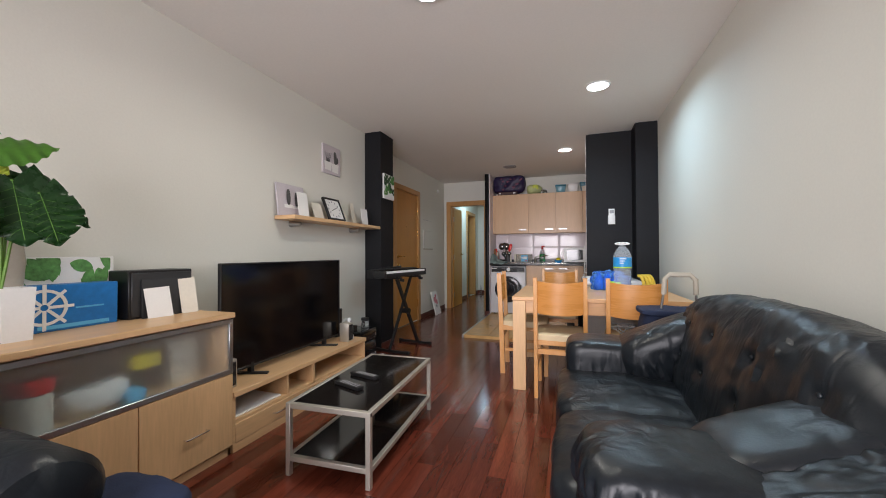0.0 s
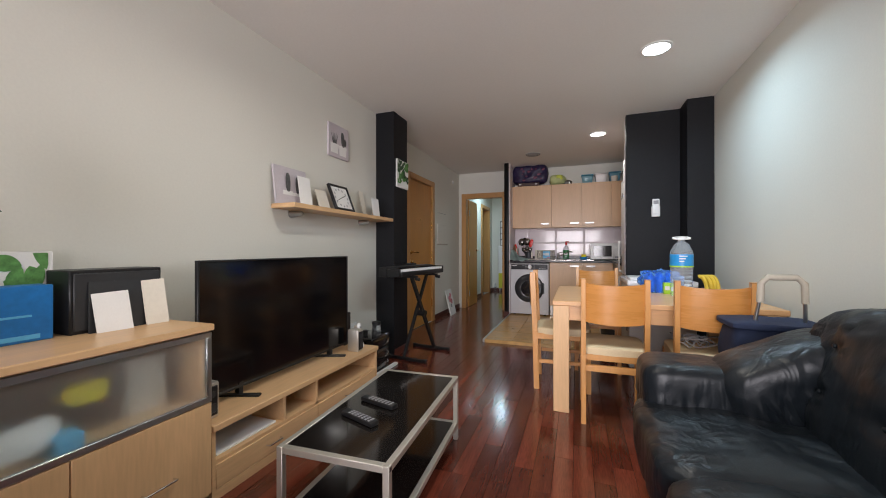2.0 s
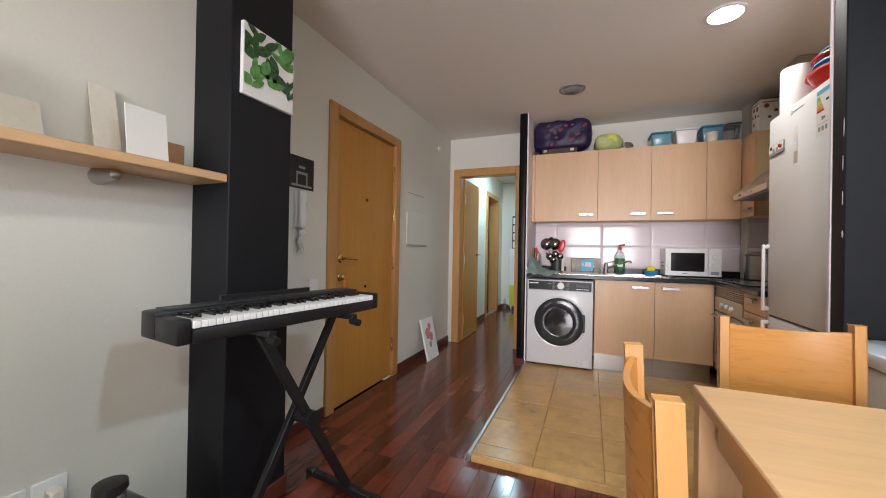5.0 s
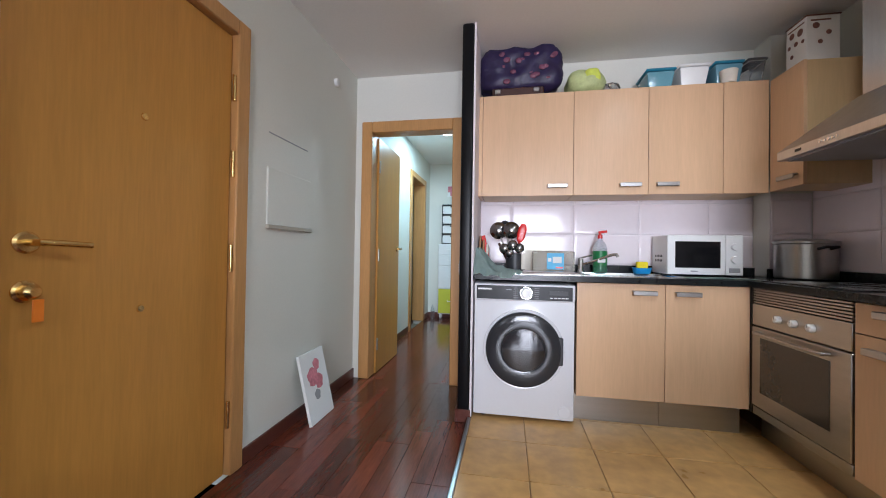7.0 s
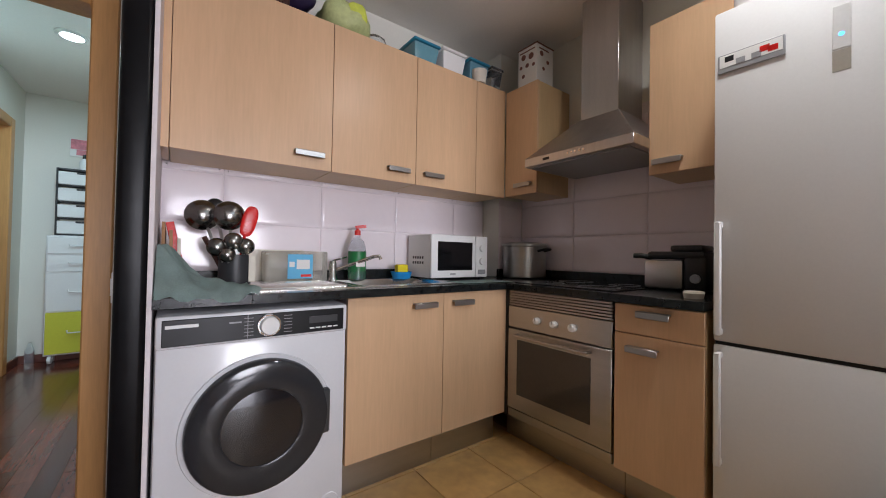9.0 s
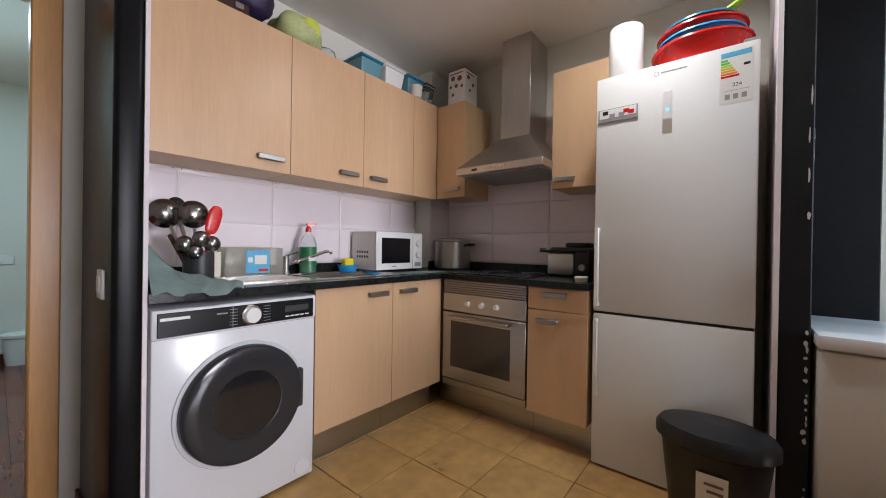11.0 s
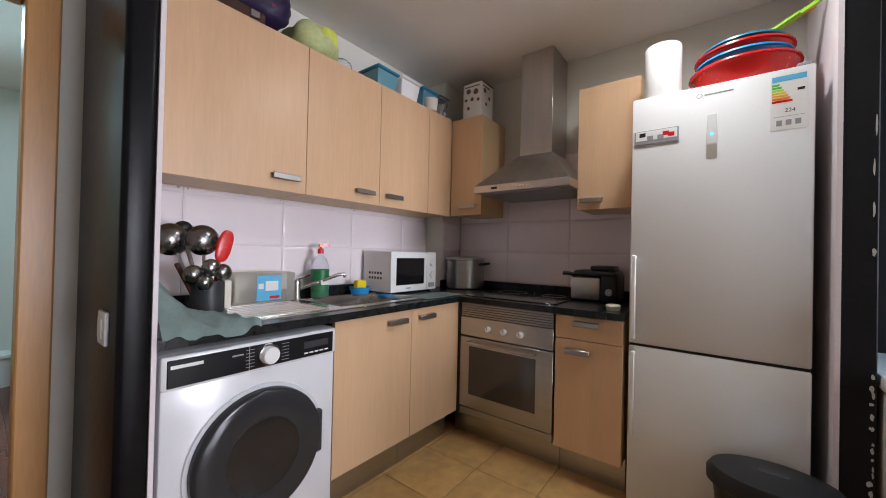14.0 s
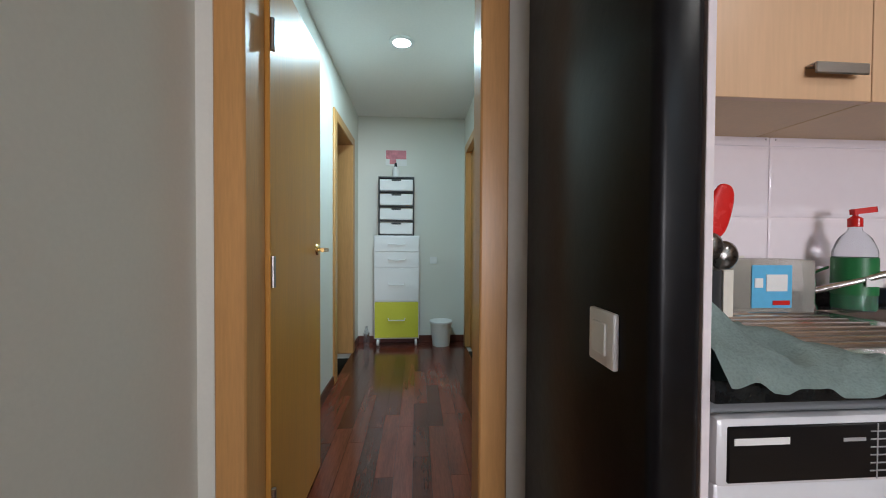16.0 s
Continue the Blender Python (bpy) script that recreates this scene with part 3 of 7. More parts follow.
for y0, y1 in ((1.571, 2.024), (1.114, 1.567), (0.657, 1.110), (0.252, 0.653)):
    door = part("door", boxes((SX - 0.018, SX, y0, y1, 0.055, 0.436), bev=0.002), BEECHZ, sb)
    hy = y0 + 0.245 if y0 > 1.5 else (y0 + y1) / 2
    part("handle", tube([(SX, hy - 0.055, 0.205), (SX + 0.018, hy - 0.055, 0.205), (SX + 0.02, hy - 0.05, 0.205), (SX + 0.02, hy + 0.05, 0.205), (SX + 0.018, hy + 0.055, 0.205), (SX, hy + 0.055, 0.205)], 0.004), CHROME, door)
for y0, y1 in ((1.114, 2.024), (0.252, 1.110)):
    flap = part("flap", boxes((SX - 0.018, SX + 0.002, y0, y1, 0.440, 0.463), (SX - 0.018, SX + 0.002, y0, y1, 0.708, 0.731), (SX - 0.018, SX + 0.002, y0, y0 + 0.022, 0.463, 0.708), (SX - 0.018, SX + 0.002, y1 - 0.022, y1, 0.463, 0.708), bev=0.002), ALUF, sb)
    part("glass", boxes((SX - 0.010, SX - 0.006, y0 + 0.02, y1 - 0.02, 0.461, 0.710), bev=0), FROST, flap, "frosted glass pane").visible_shadow = False
jar = thing("storage_jar", "plastic jar with a red lid inside the sideboard", "jar", (-1.40, 1.27, 0.441))
part("jar_body", lathe([(0, 0), (0.055, 0), (0.058, 0.01), (0.058, 0.16), (0, 0.16)], (-1.40, 1.27, 0.441)), CREAM, jar)
part("lid", lathe([(0.062, 0.155), (0.064, 0.16), (0.064, 0.20), (0, 0.202)], (-1.40, 1.27, 0.441)), REDP, jar, "red screw lid")
solo("biscuit_packet", cushion((-1.43, 1.66, 0.60), (0.07, 0.12, 0.07), 0.6, 0.006, 20, 3, 20, 12), YELLOWP, "yellow food packet inside the sideboard", "packet")
solo("plastic_bag", cushion((-1.45, 1.48, 0.50), (0.12, 0.22, 0.11), 0.7, 0.02, 14, 5, 24, 14), PAPER, "crumpled white bag inside the sideboard", "bag")
solo("food_carton", boxes((-1.44, -1.36, 1.55, 1.62, 0.442, 0.50), bev=0.003), CYANT, "light blue carton inside the sideboard", "carton")
solo("blue_packet", boxes((-1.52, -1.46, 1.80, 1.93, 0.442, 0.66), bev=0.006), CREAM, "pale packet standing inside the sideboard", "packet")
solo("paper_stack", boxes((-1.55, -1.38, 0.9, 1.12, 0.442, 0.60), bev=0.003), DARKG, "dark box inside the sideboard", "box")

# things on the sideboard
pot = thing("potted_monstera", "monstera plant with large dark leaves in a white square pot", "plant", (-1.54, 1.26, ST))
pb = bmesh.new()
for (w0, z0), (w1, z1) in zip(((0.040, 0), (0.046, 0.195)), ((0.046, 0.195),)):
    vs = [pb.verts.new((-1.54 + sx * w, 1.28 + sy * w, ST + z)) for w, z in ((w0, z0), (w1, z1), (w1 - 0.008, z1), (w1 - 0.016, z1 - 0.03)) for sx, sy in ((-1, -1), (1, -1), (1, 1), (-1, 1))]
    for k in range(3):
        for i in range(4):
            j = (i + 1) % 4
            pb.faces.new((vs[4 * k + i], vs[4 * k + j], vs[4 * k + 4 + j], vs[4 * k + 4 + i]))
    pb.faces.new(vs[:4])
    pb.faces.new(vs[12:])
bmesh.ops.recalc_face_normals(pb, faces=pb.faces)
part("pot", pb, WHITEP, pot)
part("soil", boxes((-1.567, -1.513, 1.253, 1.307, ST + 0.14, ST + 0.170), bev=0.004), BROWNC, pot)


def monstera_leaf(base, tip, width, droop, facing, cuts=4):
    """A heart-shaped split leaf from its stalk's end to its tip; facing: the way its upper side looks."""
    bm = bmesh.new()
    base, tip = Vector(base), Vector(tip)
    d = tip - base
    length = d.length
    d.normalize()
    u = Vector(facing)
    u = (u - d * u.dot(d)).normalized()
    s = u.cross(d)
    n, ks = 36, (0.25, 0.5, 0.75, 1.0)
    mid, left, right = [], [], []
    for i in range(n + 1):
        t = i / n
        w = width * (0.25 + 0.75 * math.sin(math.pi * min(1, t * 0.9 + 0.1))) * (1 - t ** 5) ** 0.6
        c = base + d * length * t - u * droop * t * t
        notch = 0.70 if cuts and 5 < i < n - 4 and i % 6 == 0 else 1.0
        back = -0.26 * length * max(0, 1 - t * 3.2) ** 1.5
        mid.append(bm.verts.new(c))
        rl, rr = [], []
        for k in ks:
            wk = w * k * (notch if k == 1.0 else 1)
            curl = -u * 0.20 * wk * k + u * 0.006 * math.sin(i * 1.05) * k
            rl.append(bm.verts.new(c + s * wk + d * back * k + curl))
            rr.append(bm.verts.new(c - s * wk + d * back * k + curl))
        left.append(rl)
        right.append(rr)
    for i in range(n):
        for a, b in ((left[i], left[i + 1]), (right[i], right[i + 1])):
            bm.faces.new((mid[i], mid[i + 1], b[0], a[0]))
            for k in range(3):
                bm.faces.new((a[k], b[k], b[k + 1], a[k + 1]))
    bmesh.ops.solidify(bm, geom=bm.faces[:], thickness=0.0012)
    bmesh.ops.recalc_face_normals(bm, faces=bm.faces)
    return bm


def leaf_veins(base, tip, width, droop, facing):
    """The midrib and side veins of such a leaf, as thin ridges on its upper side."""
    base, tip = Vector(base), Vector(tip)
    d = tip - base
    length = d.length
    d.normalize()
    u = Vector(facing)
    u = (u - d * u.dot(d)).normalized()
    s = u.cross(d)

    def at(t, k):
        w = width * (0.25 + 0.75 * math.sin(math.pi * min(1, t * 0.9 + 0.1))) * (1 - t ** 5) ** 0.6 * k
        return base + d * length * t - u * droop * t * t + s * w - u * 0.20 * abs(w) * abs(k) + u * 0.0015

    bm = tube([at(t / 10, 0) for t in range(10)], 0.0011, 5)
    for i in range(6):
        t = 0.12 + 0.12 * i
        for side in (-1, 1):
            tube([at(t + 0.05 * q, side * 0.27 * q) for q in range(4)], 0.0006, 4, bm)
    return bm


OUTW = (0.85, -0.38, 0.36)
LEAVES = [((-1.43, 1.305, 1.304), (-1.4, 1.35, 1.111), 0.105, 0.02, OUTW, LEAFD), ((-1.5, 1.294, 1.373), (-1.46, 1.491, 1.2), 0.075, 0.03, (0.62, -0.35, 0.70), LEAFD),
          ((-1.46, 1.247, 1.343), (-1.42, 1.268, 1.109), 0.125, 0.02, OUTW, LEAFD), ((-1.5, 1.149, 1.421), (-1.44, 1.36, 1.507), 0.075, 0.03, (0.70, -0.2, 0.68), LEAFB),
          ((-1.46, 1.124, 1.322), (-1.42, 1.1, 1.101), 0.10, 0.03, OUTW, LEAFD), ((-1.58, 1.2, 1.55), (-1.5, 1.02, 1.62), 0.09, 0.03, (0.3, -0.4, 0.8), LEAFB),
          ((-1.50, 1.20, 1.40), (-1.46, 1.24, 1.36), 0.03, 0.0, OUTW, YELG)]
for base, tip, width, droop, facing, m in LEAVES:
    blade = part("leaf", monstera_leaf(base, tip, width, droop, facing, 0 if m == LEAFB else 4), m, pot)
    if m == LEAFD:
        part("vein", leaf_veins(base, tip, width, droop, facing), LEAFB, blade, "pale green leaf veins")
    b = Vector(base)
    o = Vector((-1.54, 1.25, ST + 0.17))
    part("stalk", tube([o, o.lerp(b, 0.35) + Vector((-0.02, 0, 0.06)), o.lerp(b, 0.75) + Vector((-0.02, 0, 0.07)), b], 0.005, 7), STEM, pot)

solo("paper_bag", cushion((-1.71, 1.29, ST + 0.20), (0.07, 0.17, 0.40), 0.3, 0.006, 12, 3, 40, 24), BEIGEP, "creased beige paper bag behind the plant", "bag")
leafbox = thing("picture_canvas", "small canvas with green tropical leaves on white", "canvas", (-1.73, 1.56, ST), "leaf canvases")
part("canvas", boxes((-1.765, -1.745, 1.38, 1.71, ST, ST + 0.305), bev=0.003), PAPER, leafbox)


def leaf_spray(ob, x, y, z, n, size, m, rng, axis="x"):
    for k in range(n):
        a = rng.uniform(-1.3, 1.3)
        L, w = size * rng.uniform(0.7, 1.2), size * rng.uniform(0.12, 0.28)
        yy, zz = y + rng.uniform(-1, 1) * size * 0.6, z + rng.uniform(-1, 1) * size * 0.5
        pts = []
        for i in range(10):
            t = i / 9
            ww = w * math.sin(math.pi * t) ** 0.7
            pts.append((t * L, ww))
        pts = [(p, q) for p, q in pts] + [(p, -q) for p, q in reversed(pts[1:-1])]
        out = []
        for p, q in pts:
            aa, bb = yy + p * math.sin(a) + q * math.cos(a), zz + p * math.cos(a) - q * math.sin(a)
            out.append((x + 0.0004 * k, aa, bb) if axis == "x" else (aa, x + 0.0004 * k, bb))
        yield out


rng = random.Random(11)
for out in [o for yc, n in ((1.46, 9), (1.63, 8)) for o in leaf_spray(leafbox, -1.7445, yc, ST + 0.20, n, 0.11, LEAFP, rng)]:
    out = [(x, min(max(y, 1.385), 1.695), min(max(z, ST + 0.005), ST + 0.30)) for x, y, z in out]
    part("leaf_print", panel(out, 0.0008), LEAFP, leafbox)
sea = thing("gift_box", "blue cardboard box printed with a white ship's wheel", "box", (-1.66, 1.50, ST))
part("box_body", boxes((-1.705, -1.615, 1.36, 1.655, ST, ST + 0.190), bev=0.003), SEAB, sea)
wheel = lathe([(0.062, 0), (0.074, 0), (0.074, 0.002), (0.062, 0.002), (0.062, 0)], (-1.6145, 1.4, ST + 0.10), 28, axis="x", cap=False)
for k in range(8):
    a = k * math.pi / 4
    bar((-1.613, 1.4 + 0.012 * math.cos(a), ST + 0.10 + 0.012 * math.sin(a)), (-1.613, 1.4 + 0.094 * math.cos(a), ST + 0.10 + 0.094 * math.sin(a)), 0.002, 0.012, wheel, 0)
part("wheel_print", wheel, WHITEP, sea, "white ship's wheel print")
part("foam_print", boxes((-1.615, -1.613, 1.50, 1.60, ST + 0.085, ST + 0.092), (-1.615, -1.613, 1.38, 1.62, ST + 0.01, ST + 0.025), bev=0), CYANT, sea)

spk = thing("speaker_box", "black wooden loudspeaker box", "speaker", (-1.66, 1.84, ST))
part("cabinet", boxes((-1.76, -1.60, 1.69, 2.00, ST, ST + 0.235), bev=0.004), BLACKP, spk)
part("front_cloth", boxes((-1.602, -1.594, 1.70, 1.99, ST + 0.012, ST + 0.223), bev=0.003), DARKG, spk)
cd = thing("photo_frame", "two white photo cards in a dark stand", "photo frame", (-1.56, 1.88, ST))
for y0, y1, dx, h in ((1.748, 1.862, -0.010, 0.150), (1.915, 1.998, -0.012, 0.187)):
    part("card", panel([(-1.545 + dx, y0, ST), (-1.535 + dx, y1, ST), (-1.565 + dx, y1 - 0.004, ST + h), (-1.575 + dx, y0 - 0.004, ST + h - 0.005)], 0.003), PAPER if y0 < 1.8 else CREAM, cd)
part("stand", panel([(-1.580, 1.735, ST), (-1.575, 1.945, ST), (-1.588, 1.94, ST + 0.19), (-1.593, 1.74, ST + 0.19)], 0.004), DARKG, cd)

# low television bench
TZ = 0.33
TX = -1.325
tb = thing("tv_bench", "low beech-laminate television bench with open shelves and drawers", "tv bench", (-1.56, 2.72, 0))
part("top", boxes((XL + 0.01, TX, 2.034, 3.40, TZ - 0.03, TZ), bev=0.003), BEECH, tb)
for lim in ((XL + 0.012, XL + 0.026, 2.034, 3.395, 0.0, TZ - 0.03), (XL + 0.026, TX - 0.012, 2.034, 2.052, 0.04, TZ - 0.03), (XL + 0.026, TX - 0.012, 3.375, 3.395, 0.0, TZ - 0.03), (XL + 0.026, TX - 0.02, 2.445, 2.463, 0.165, TZ - 0.03), (XL + 0.026, TX - 0.02, 2.70, 2.722, 0.04, TZ - 0.03), (XL + 0.026, TX - 0.02, 2.052, 3.375, 0.150, 0.168), (XL + 0.026, TX - 0.012, 2.034, 3.395, 0.0, 0.045)):
    part("carcass", boxes(lim, bev=0.001), BEECH, tb)
for y0, y1 in ((2.054, 2.709), (2.713, 3.373)):
    dr = part("drawer", boxes((TX - 0.03, TX - 0.012, y0, y1, 0.048, 0.150), bev=0.002), BEECH, tb)
    part("handle", tube([(TX - 0.012, y0 + 0.27, 0.10), (TX + 0.008, y0 + 0.275, 0.10), (TX + 0.008, y0 + 0.355, 0.10), (TX - 0.012, y0 + 0.36, 0.10)], 0.004), CHROME, dr)
solo("paper_sheaf", boxes((-1.60, -1.37, 2.08, 2.42, 0.168, 0.178), bev=0.002), PAPER, "sheets of paper on the bench shelf", "paper")

tv = thing("television", "large black flat-screen television on two angled feet", "television", (-1.50, 2.63, TZ))
part("back", boxes((-1.545, -1.513, 2.112, 3.220, 0.40, 0.985), bev=0.012, seg=2), BLACKP, tv)
part("bezel", boxes((-1.515, -1.494, 2.087, 2.097, 0.374, 1.026), (-1.515, -1.494, 3.232, 3.242, 0.374, 1.026), (-1.515, -1.494, 2.097, 3.232, 1.017, 1.026), (-1.515, -1.494, 2.097, 3.232, 0.374, 0.388), bev=0.002), BLACKP, tv)
part("screen", boxes((-1.512, -1.498, 2.097, 3.232, 0.388, 1.017), bev=0), SCREEN, tv)
for y in (2.315, 3.045):
    part("foot", bar((-1.64, y - 0.06, TZ + 0.006), (-1.40, y + 0.03, TZ + 0.006), 0.03, 0.012, bar((-1.51, y, TZ + 0.01), (-1.51, y, 0.40), 0.03, 0.02)), BLACKP, tv)


def small_speaker(x, y):
    s = thing("desk_speaker", "small silver and black desktop loudspeaker", "speaker", (x, y, TZ), "desktop speakers")
    part("case", boxes((x - 0.06, x + 0.03, y - 0.036, y + 0.036, TZ, TZ + 0.16), bev=0.008, seg=2), SILVERP, s)
    part("grille", boxes((x + 0.028, x + 0.035, y - 0.026, y + 0.026, TZ + 0.015, TZ + 0.145), bev=0.004), BLACKP, s)
    for z, r in ((0.05, 0.020), (0.11, 0.014)):
        part("cone", lathe([(0, 0.003), (r * 0.5, 0.0), (r, 0.006), (r * 1.1, 0.004)], (x + 0.033, y, TZ + z), 20, axis="x"), DARKG, s)


small_speaker(-1.40, 3.22)
small_speaker(-1.42, 2.075)
ph = thing("cordless_phone", "white cordless telephone in its cradle", "telephone", (-1.45, 3.33, TZ))
part("cradle", lathe([(0, 0), (0.035, 0), (0.03, 0.03), (0, 0.032)], (-1.45, 3.33, TZ)), WHITEP, ph)
hs = part("handset", lathe([(0, 0.02), (0.030, 0.02), (0.024, 0.07), (0.021, 0.10), (0.023, 0.14), (0.022, 0.168), (0.014, 0.178), (0, 0.179)], (-1.455, 3.33, TZ), 24, 0.62, 1.0), WHITEP, ph)
part("display", boxes((-1.4445, -1.4405, 3.319, 3.341, TZ + 0.128, TZ + 0.155), bev=0.001), GREYT, hs)
solo("rear_speaker", boxes((-1.66, -1.57, 3.31, 3.39, TZ, TZ + 0.25), bev=0.004), BLACKP, "slim black loudspeaker behind the television", "speaker")

# glossy black audio units by the column
au = thing("mini_hifi", "stack of glossy black hi-fi units with chrome curves on the floor", "hi-fi", (-1.62, 3.72, 0))
part("base_unit", boxes((-1.76, -1.50, 3.50, 3.90, 0.0, 0.20), bev=0.025, seg=3), GLOSSB, au)
part("top_unit", boxes((-1.75, -1.51, 3.62, 3.93, 0.20, 0.315), bev=0.02, seg=3), GLOSSB, au)
for z in (0.06, 0.14, 0.25):
    part("chrome_curve", tube([(-1.506, 3.80, z - 0.03), (-1.497, 3.85, z - 0.018), (-1.495, 3.87, z), (-1.497, 3.86, z + 0.022)], 0.004, 6), CHROME, au)
rt = thing("capped_flask", "small clear flask with a black cap on the hi-fi", "flask", (-1.60, 3.80, 0.315))
part("case", lathe([(0, 0), (0.045, 0), (0.035, 0.075), (0, 0.08)], (-1.59, 3.82, 0.315)), CLEARP, rt)
part("lid", lathe([(0.035, 0.075), (0.042, 0.085), (0.040, 0.105), (0, 0.11)], (-1.59, 3.82, 0.315)), BLACKP, rt, "black cap")
solo("black_cup", lathe([(0, 0), (0.02, 0), (0.022, 0.05), (0, 0.05)], (-1.63, 3.70, 0.315)), BLACKP, "small black plastic cup", "cup")
solo("dark_pouch", cushion((-1.69, 3.55, 0.24), (0.16, 0.16, 0.09), 0.6, 0.01, 9, 2, 24, 14), GLOSSB, "black glossy pouch on the hi-fi", "pouch")
solo("white_batten", boxes((-1.49, -1.455, 3.50, 3.985, 0.0, 0.022), bev=0.003), WHITEP, "white painted batten lying on the floor", "batten")
sck = thing("wall_socket", "white double wall socket with a plug above the hi-fi", "socket", (XL, 3.72, 0.36))
for y in (3.68, 3.77):
    part("plate", boxes((XL, XL + 0.010, y - 0.04, y + 0.04, 0.33, 0.41), bev=0.003), WHITEP, sck)
part("plug", boxes((XL + 0.01, XL + 0.05, 3.755, 3.79, 0.35, 0.385), bev=0.006), CREAM, sck)

# wall shelf
sh = thing("wall_shelf", "beech wall shelf on two steel brackets", "shelf", (-1.70, 3.4, 1.36))
part("board", boxes((XL + 0.002, -1.60, 2.81, 4.172, 1.352, 1.384), bev=0.003), BEECH, sh)
for y in (2.99, 3.87):
    part("bracket", lathe([(0, 0), (0.028, 0.002), (0.022, 0.03), (0.016, 0.10), (0, 0.115)], (XL + 0.002, y, 1.329), 16, axis="x"), NICKEL, sh)
SZ = 1.384


def cactus(ob, x, y, z, h, w, ears=False, tall=True):
    """A printed white pot with a dark cactus, as flat shapes on a canvas."""
    part("pot_print", panel([(x, y - w * 0.5, z), (x, y + w * 0.5, z), (x, y + w * 0.6, z + h * 0.42), (x, y - w * 0.6, z + h * 0.42)], 0.0012), PAPER, ob)
    if ears:
        for a in (-0.5, -0.25, 0.0, 0.25, 0.5):
            part("spike_print", panel([(x, y + a * w * 0.4 - 0.006, z + h * 0.42), (x, y + a * w * 0.4 + 0.006, z + h * 0.42), (x, y + a * w, z + h * 0.9)], 0.0012), CACT, ob)
    else:
        pts = [(x, y + 0.27 * w * math.copysign(abs(math.cos(t)) ** 0.7, math.cos(t)) - 0.06 * w * math.sin(t), z + h * 0.70 + h * 0.32 * math.sin(t)) for t in [2 * math.pi * k / 20 for k in range(20)]]
        part("cactus_print", panel(pts, 0.0012), CACT, ob)
        arm = [(x + 0.0004, y + w * (0.34 + 0.20 * math.cos(t)), z + h * 0.62 + h * 0.16 * math.sin(t)) for t in [2 * math.pi * k / 14 for k in range(14)]]
        if not tall:
            part("cactus_arm_print", panel(arm, 0.0012), CACT, ob)


c1 = thing("cactus_canvas", "pale lilac canvas print of potted cacti", "canvas", (-1.79, 2.97, SZ), "cactus canvases")
part("canvas", panel([(-1.755, 2.80, SZ), (-1.755, 3.11, SZ), (-1.785, 3.11, SZ + 0.262), (-1.785, 2.80, SZ + 0.262)], 0.012), PRINTG, c1)
cactus(c1, -1.752, 2.915, SZ + 0.012, 0.205, 0.078)
cactus(c1, -1.752, 3.005, SZ + 0.012, 0.190, 0.070)
c2 = thing("cactus_canvas", "pale lilac canvas print of two potted cacti hung on the wall", "canvas", (-1.79, 3.54, 1.84), "cactus canvases")
part("canvas", boxes((XL, XL + 0.018, 3.395, 3.672, 1.852, 2.128), bev=0.003), PRINTG, c2)
cactus(c2, XL + 0.0185, 3.472, 1.885, 0.19, 0.092, True)
cactus(c2, XL + 0.0185, 3.585, 1.878, 0.20, 0.092, False, False)


def leaning_card(y0, y1, h, x, m, label, lean=0.03, t=0.004):
    ob = solo("greeting_card", panel([(x, y0, SZ), (x, y1, SZ), (x - lean, y1, SZ + h), (x - lean, y0, SZ + h)], t), m, label, "card", "cards on the shelf")
    return ob


leaning_card(2.955, 3.075, 0.205, -1.68, PAPER, "blank white card leaning on the shelf")
leaning_card(3.18, 3.31, 0.15, -1.70, CREAM, "cream card leaning on the shelf", 0.05)
leaning_card(3.62, 3.72, 0.12, -1.73, CREAM, "small pale card leaning on the shelf", 0.04)
leaning_card(3.835, 3.905, 0.235, -1.74, CREAM, "tall cream card leaning on the wall", 0.05)
leaning_card(3.875, 3.995, 0.170, -1.655, PAPER, "white photo card on the shelf", 0.02)
solo("wooden_frame_back", boxes((-1.75, -1.735, 4.02, 4.10, SZ, SZ + 0.10), bev=0.002), WOODB, "small brown wooden picture frame on the shelf", "photo frame")
ck = thing("desk_clock", "square black-framed clock with a white face, leaning on the shelf", "clock", (-1.70, 3.45, SZ))
ck.location = (0, 0, 0)
part("rim", boxes((-0.012, 0.014, -0.125, -0.108, 0.004, 0.229), (-0.012, 0.014, 0.108, 0.125, 0.004, 0.229), (-0.012, 0.014, -0.108, 0.108, 0.212, 0.229), (-0.012, 0.014, -0.108, 0.108, 0.004, 0.021), bev=0.005, seg=2), BLACKP, ck)
part("face", boxes((-0.010, 0.004, -0.108, 0.108, 0.021, 0.212), bev=0), PAPER, ck)
for k in range(12):
    a = k * math.pi / 6
    y, z = 0.082 * math.sin(a), 0.1165 + 0.075 * math.cos(a)
    part("numeral", boxes((0.004, 0.0052, y - 0.006, y + 0.006, z - 0.008, z + 0.008), bev=0), GREYT, ck)
for a, L in ((-2.0, 0.05), (1.2, 0.07)):
    part("clock_hand", bar((0.006, 0, 0.1165), (0.006, L * math.sin(a), 0.1165 + L * math.cos(a)), 0.002, 0.005, None, 0), BLACKP, ck)
ck.matrix_basis = pose(-1.655, 3.445, SZ + 0.004, 0, -22, 0)

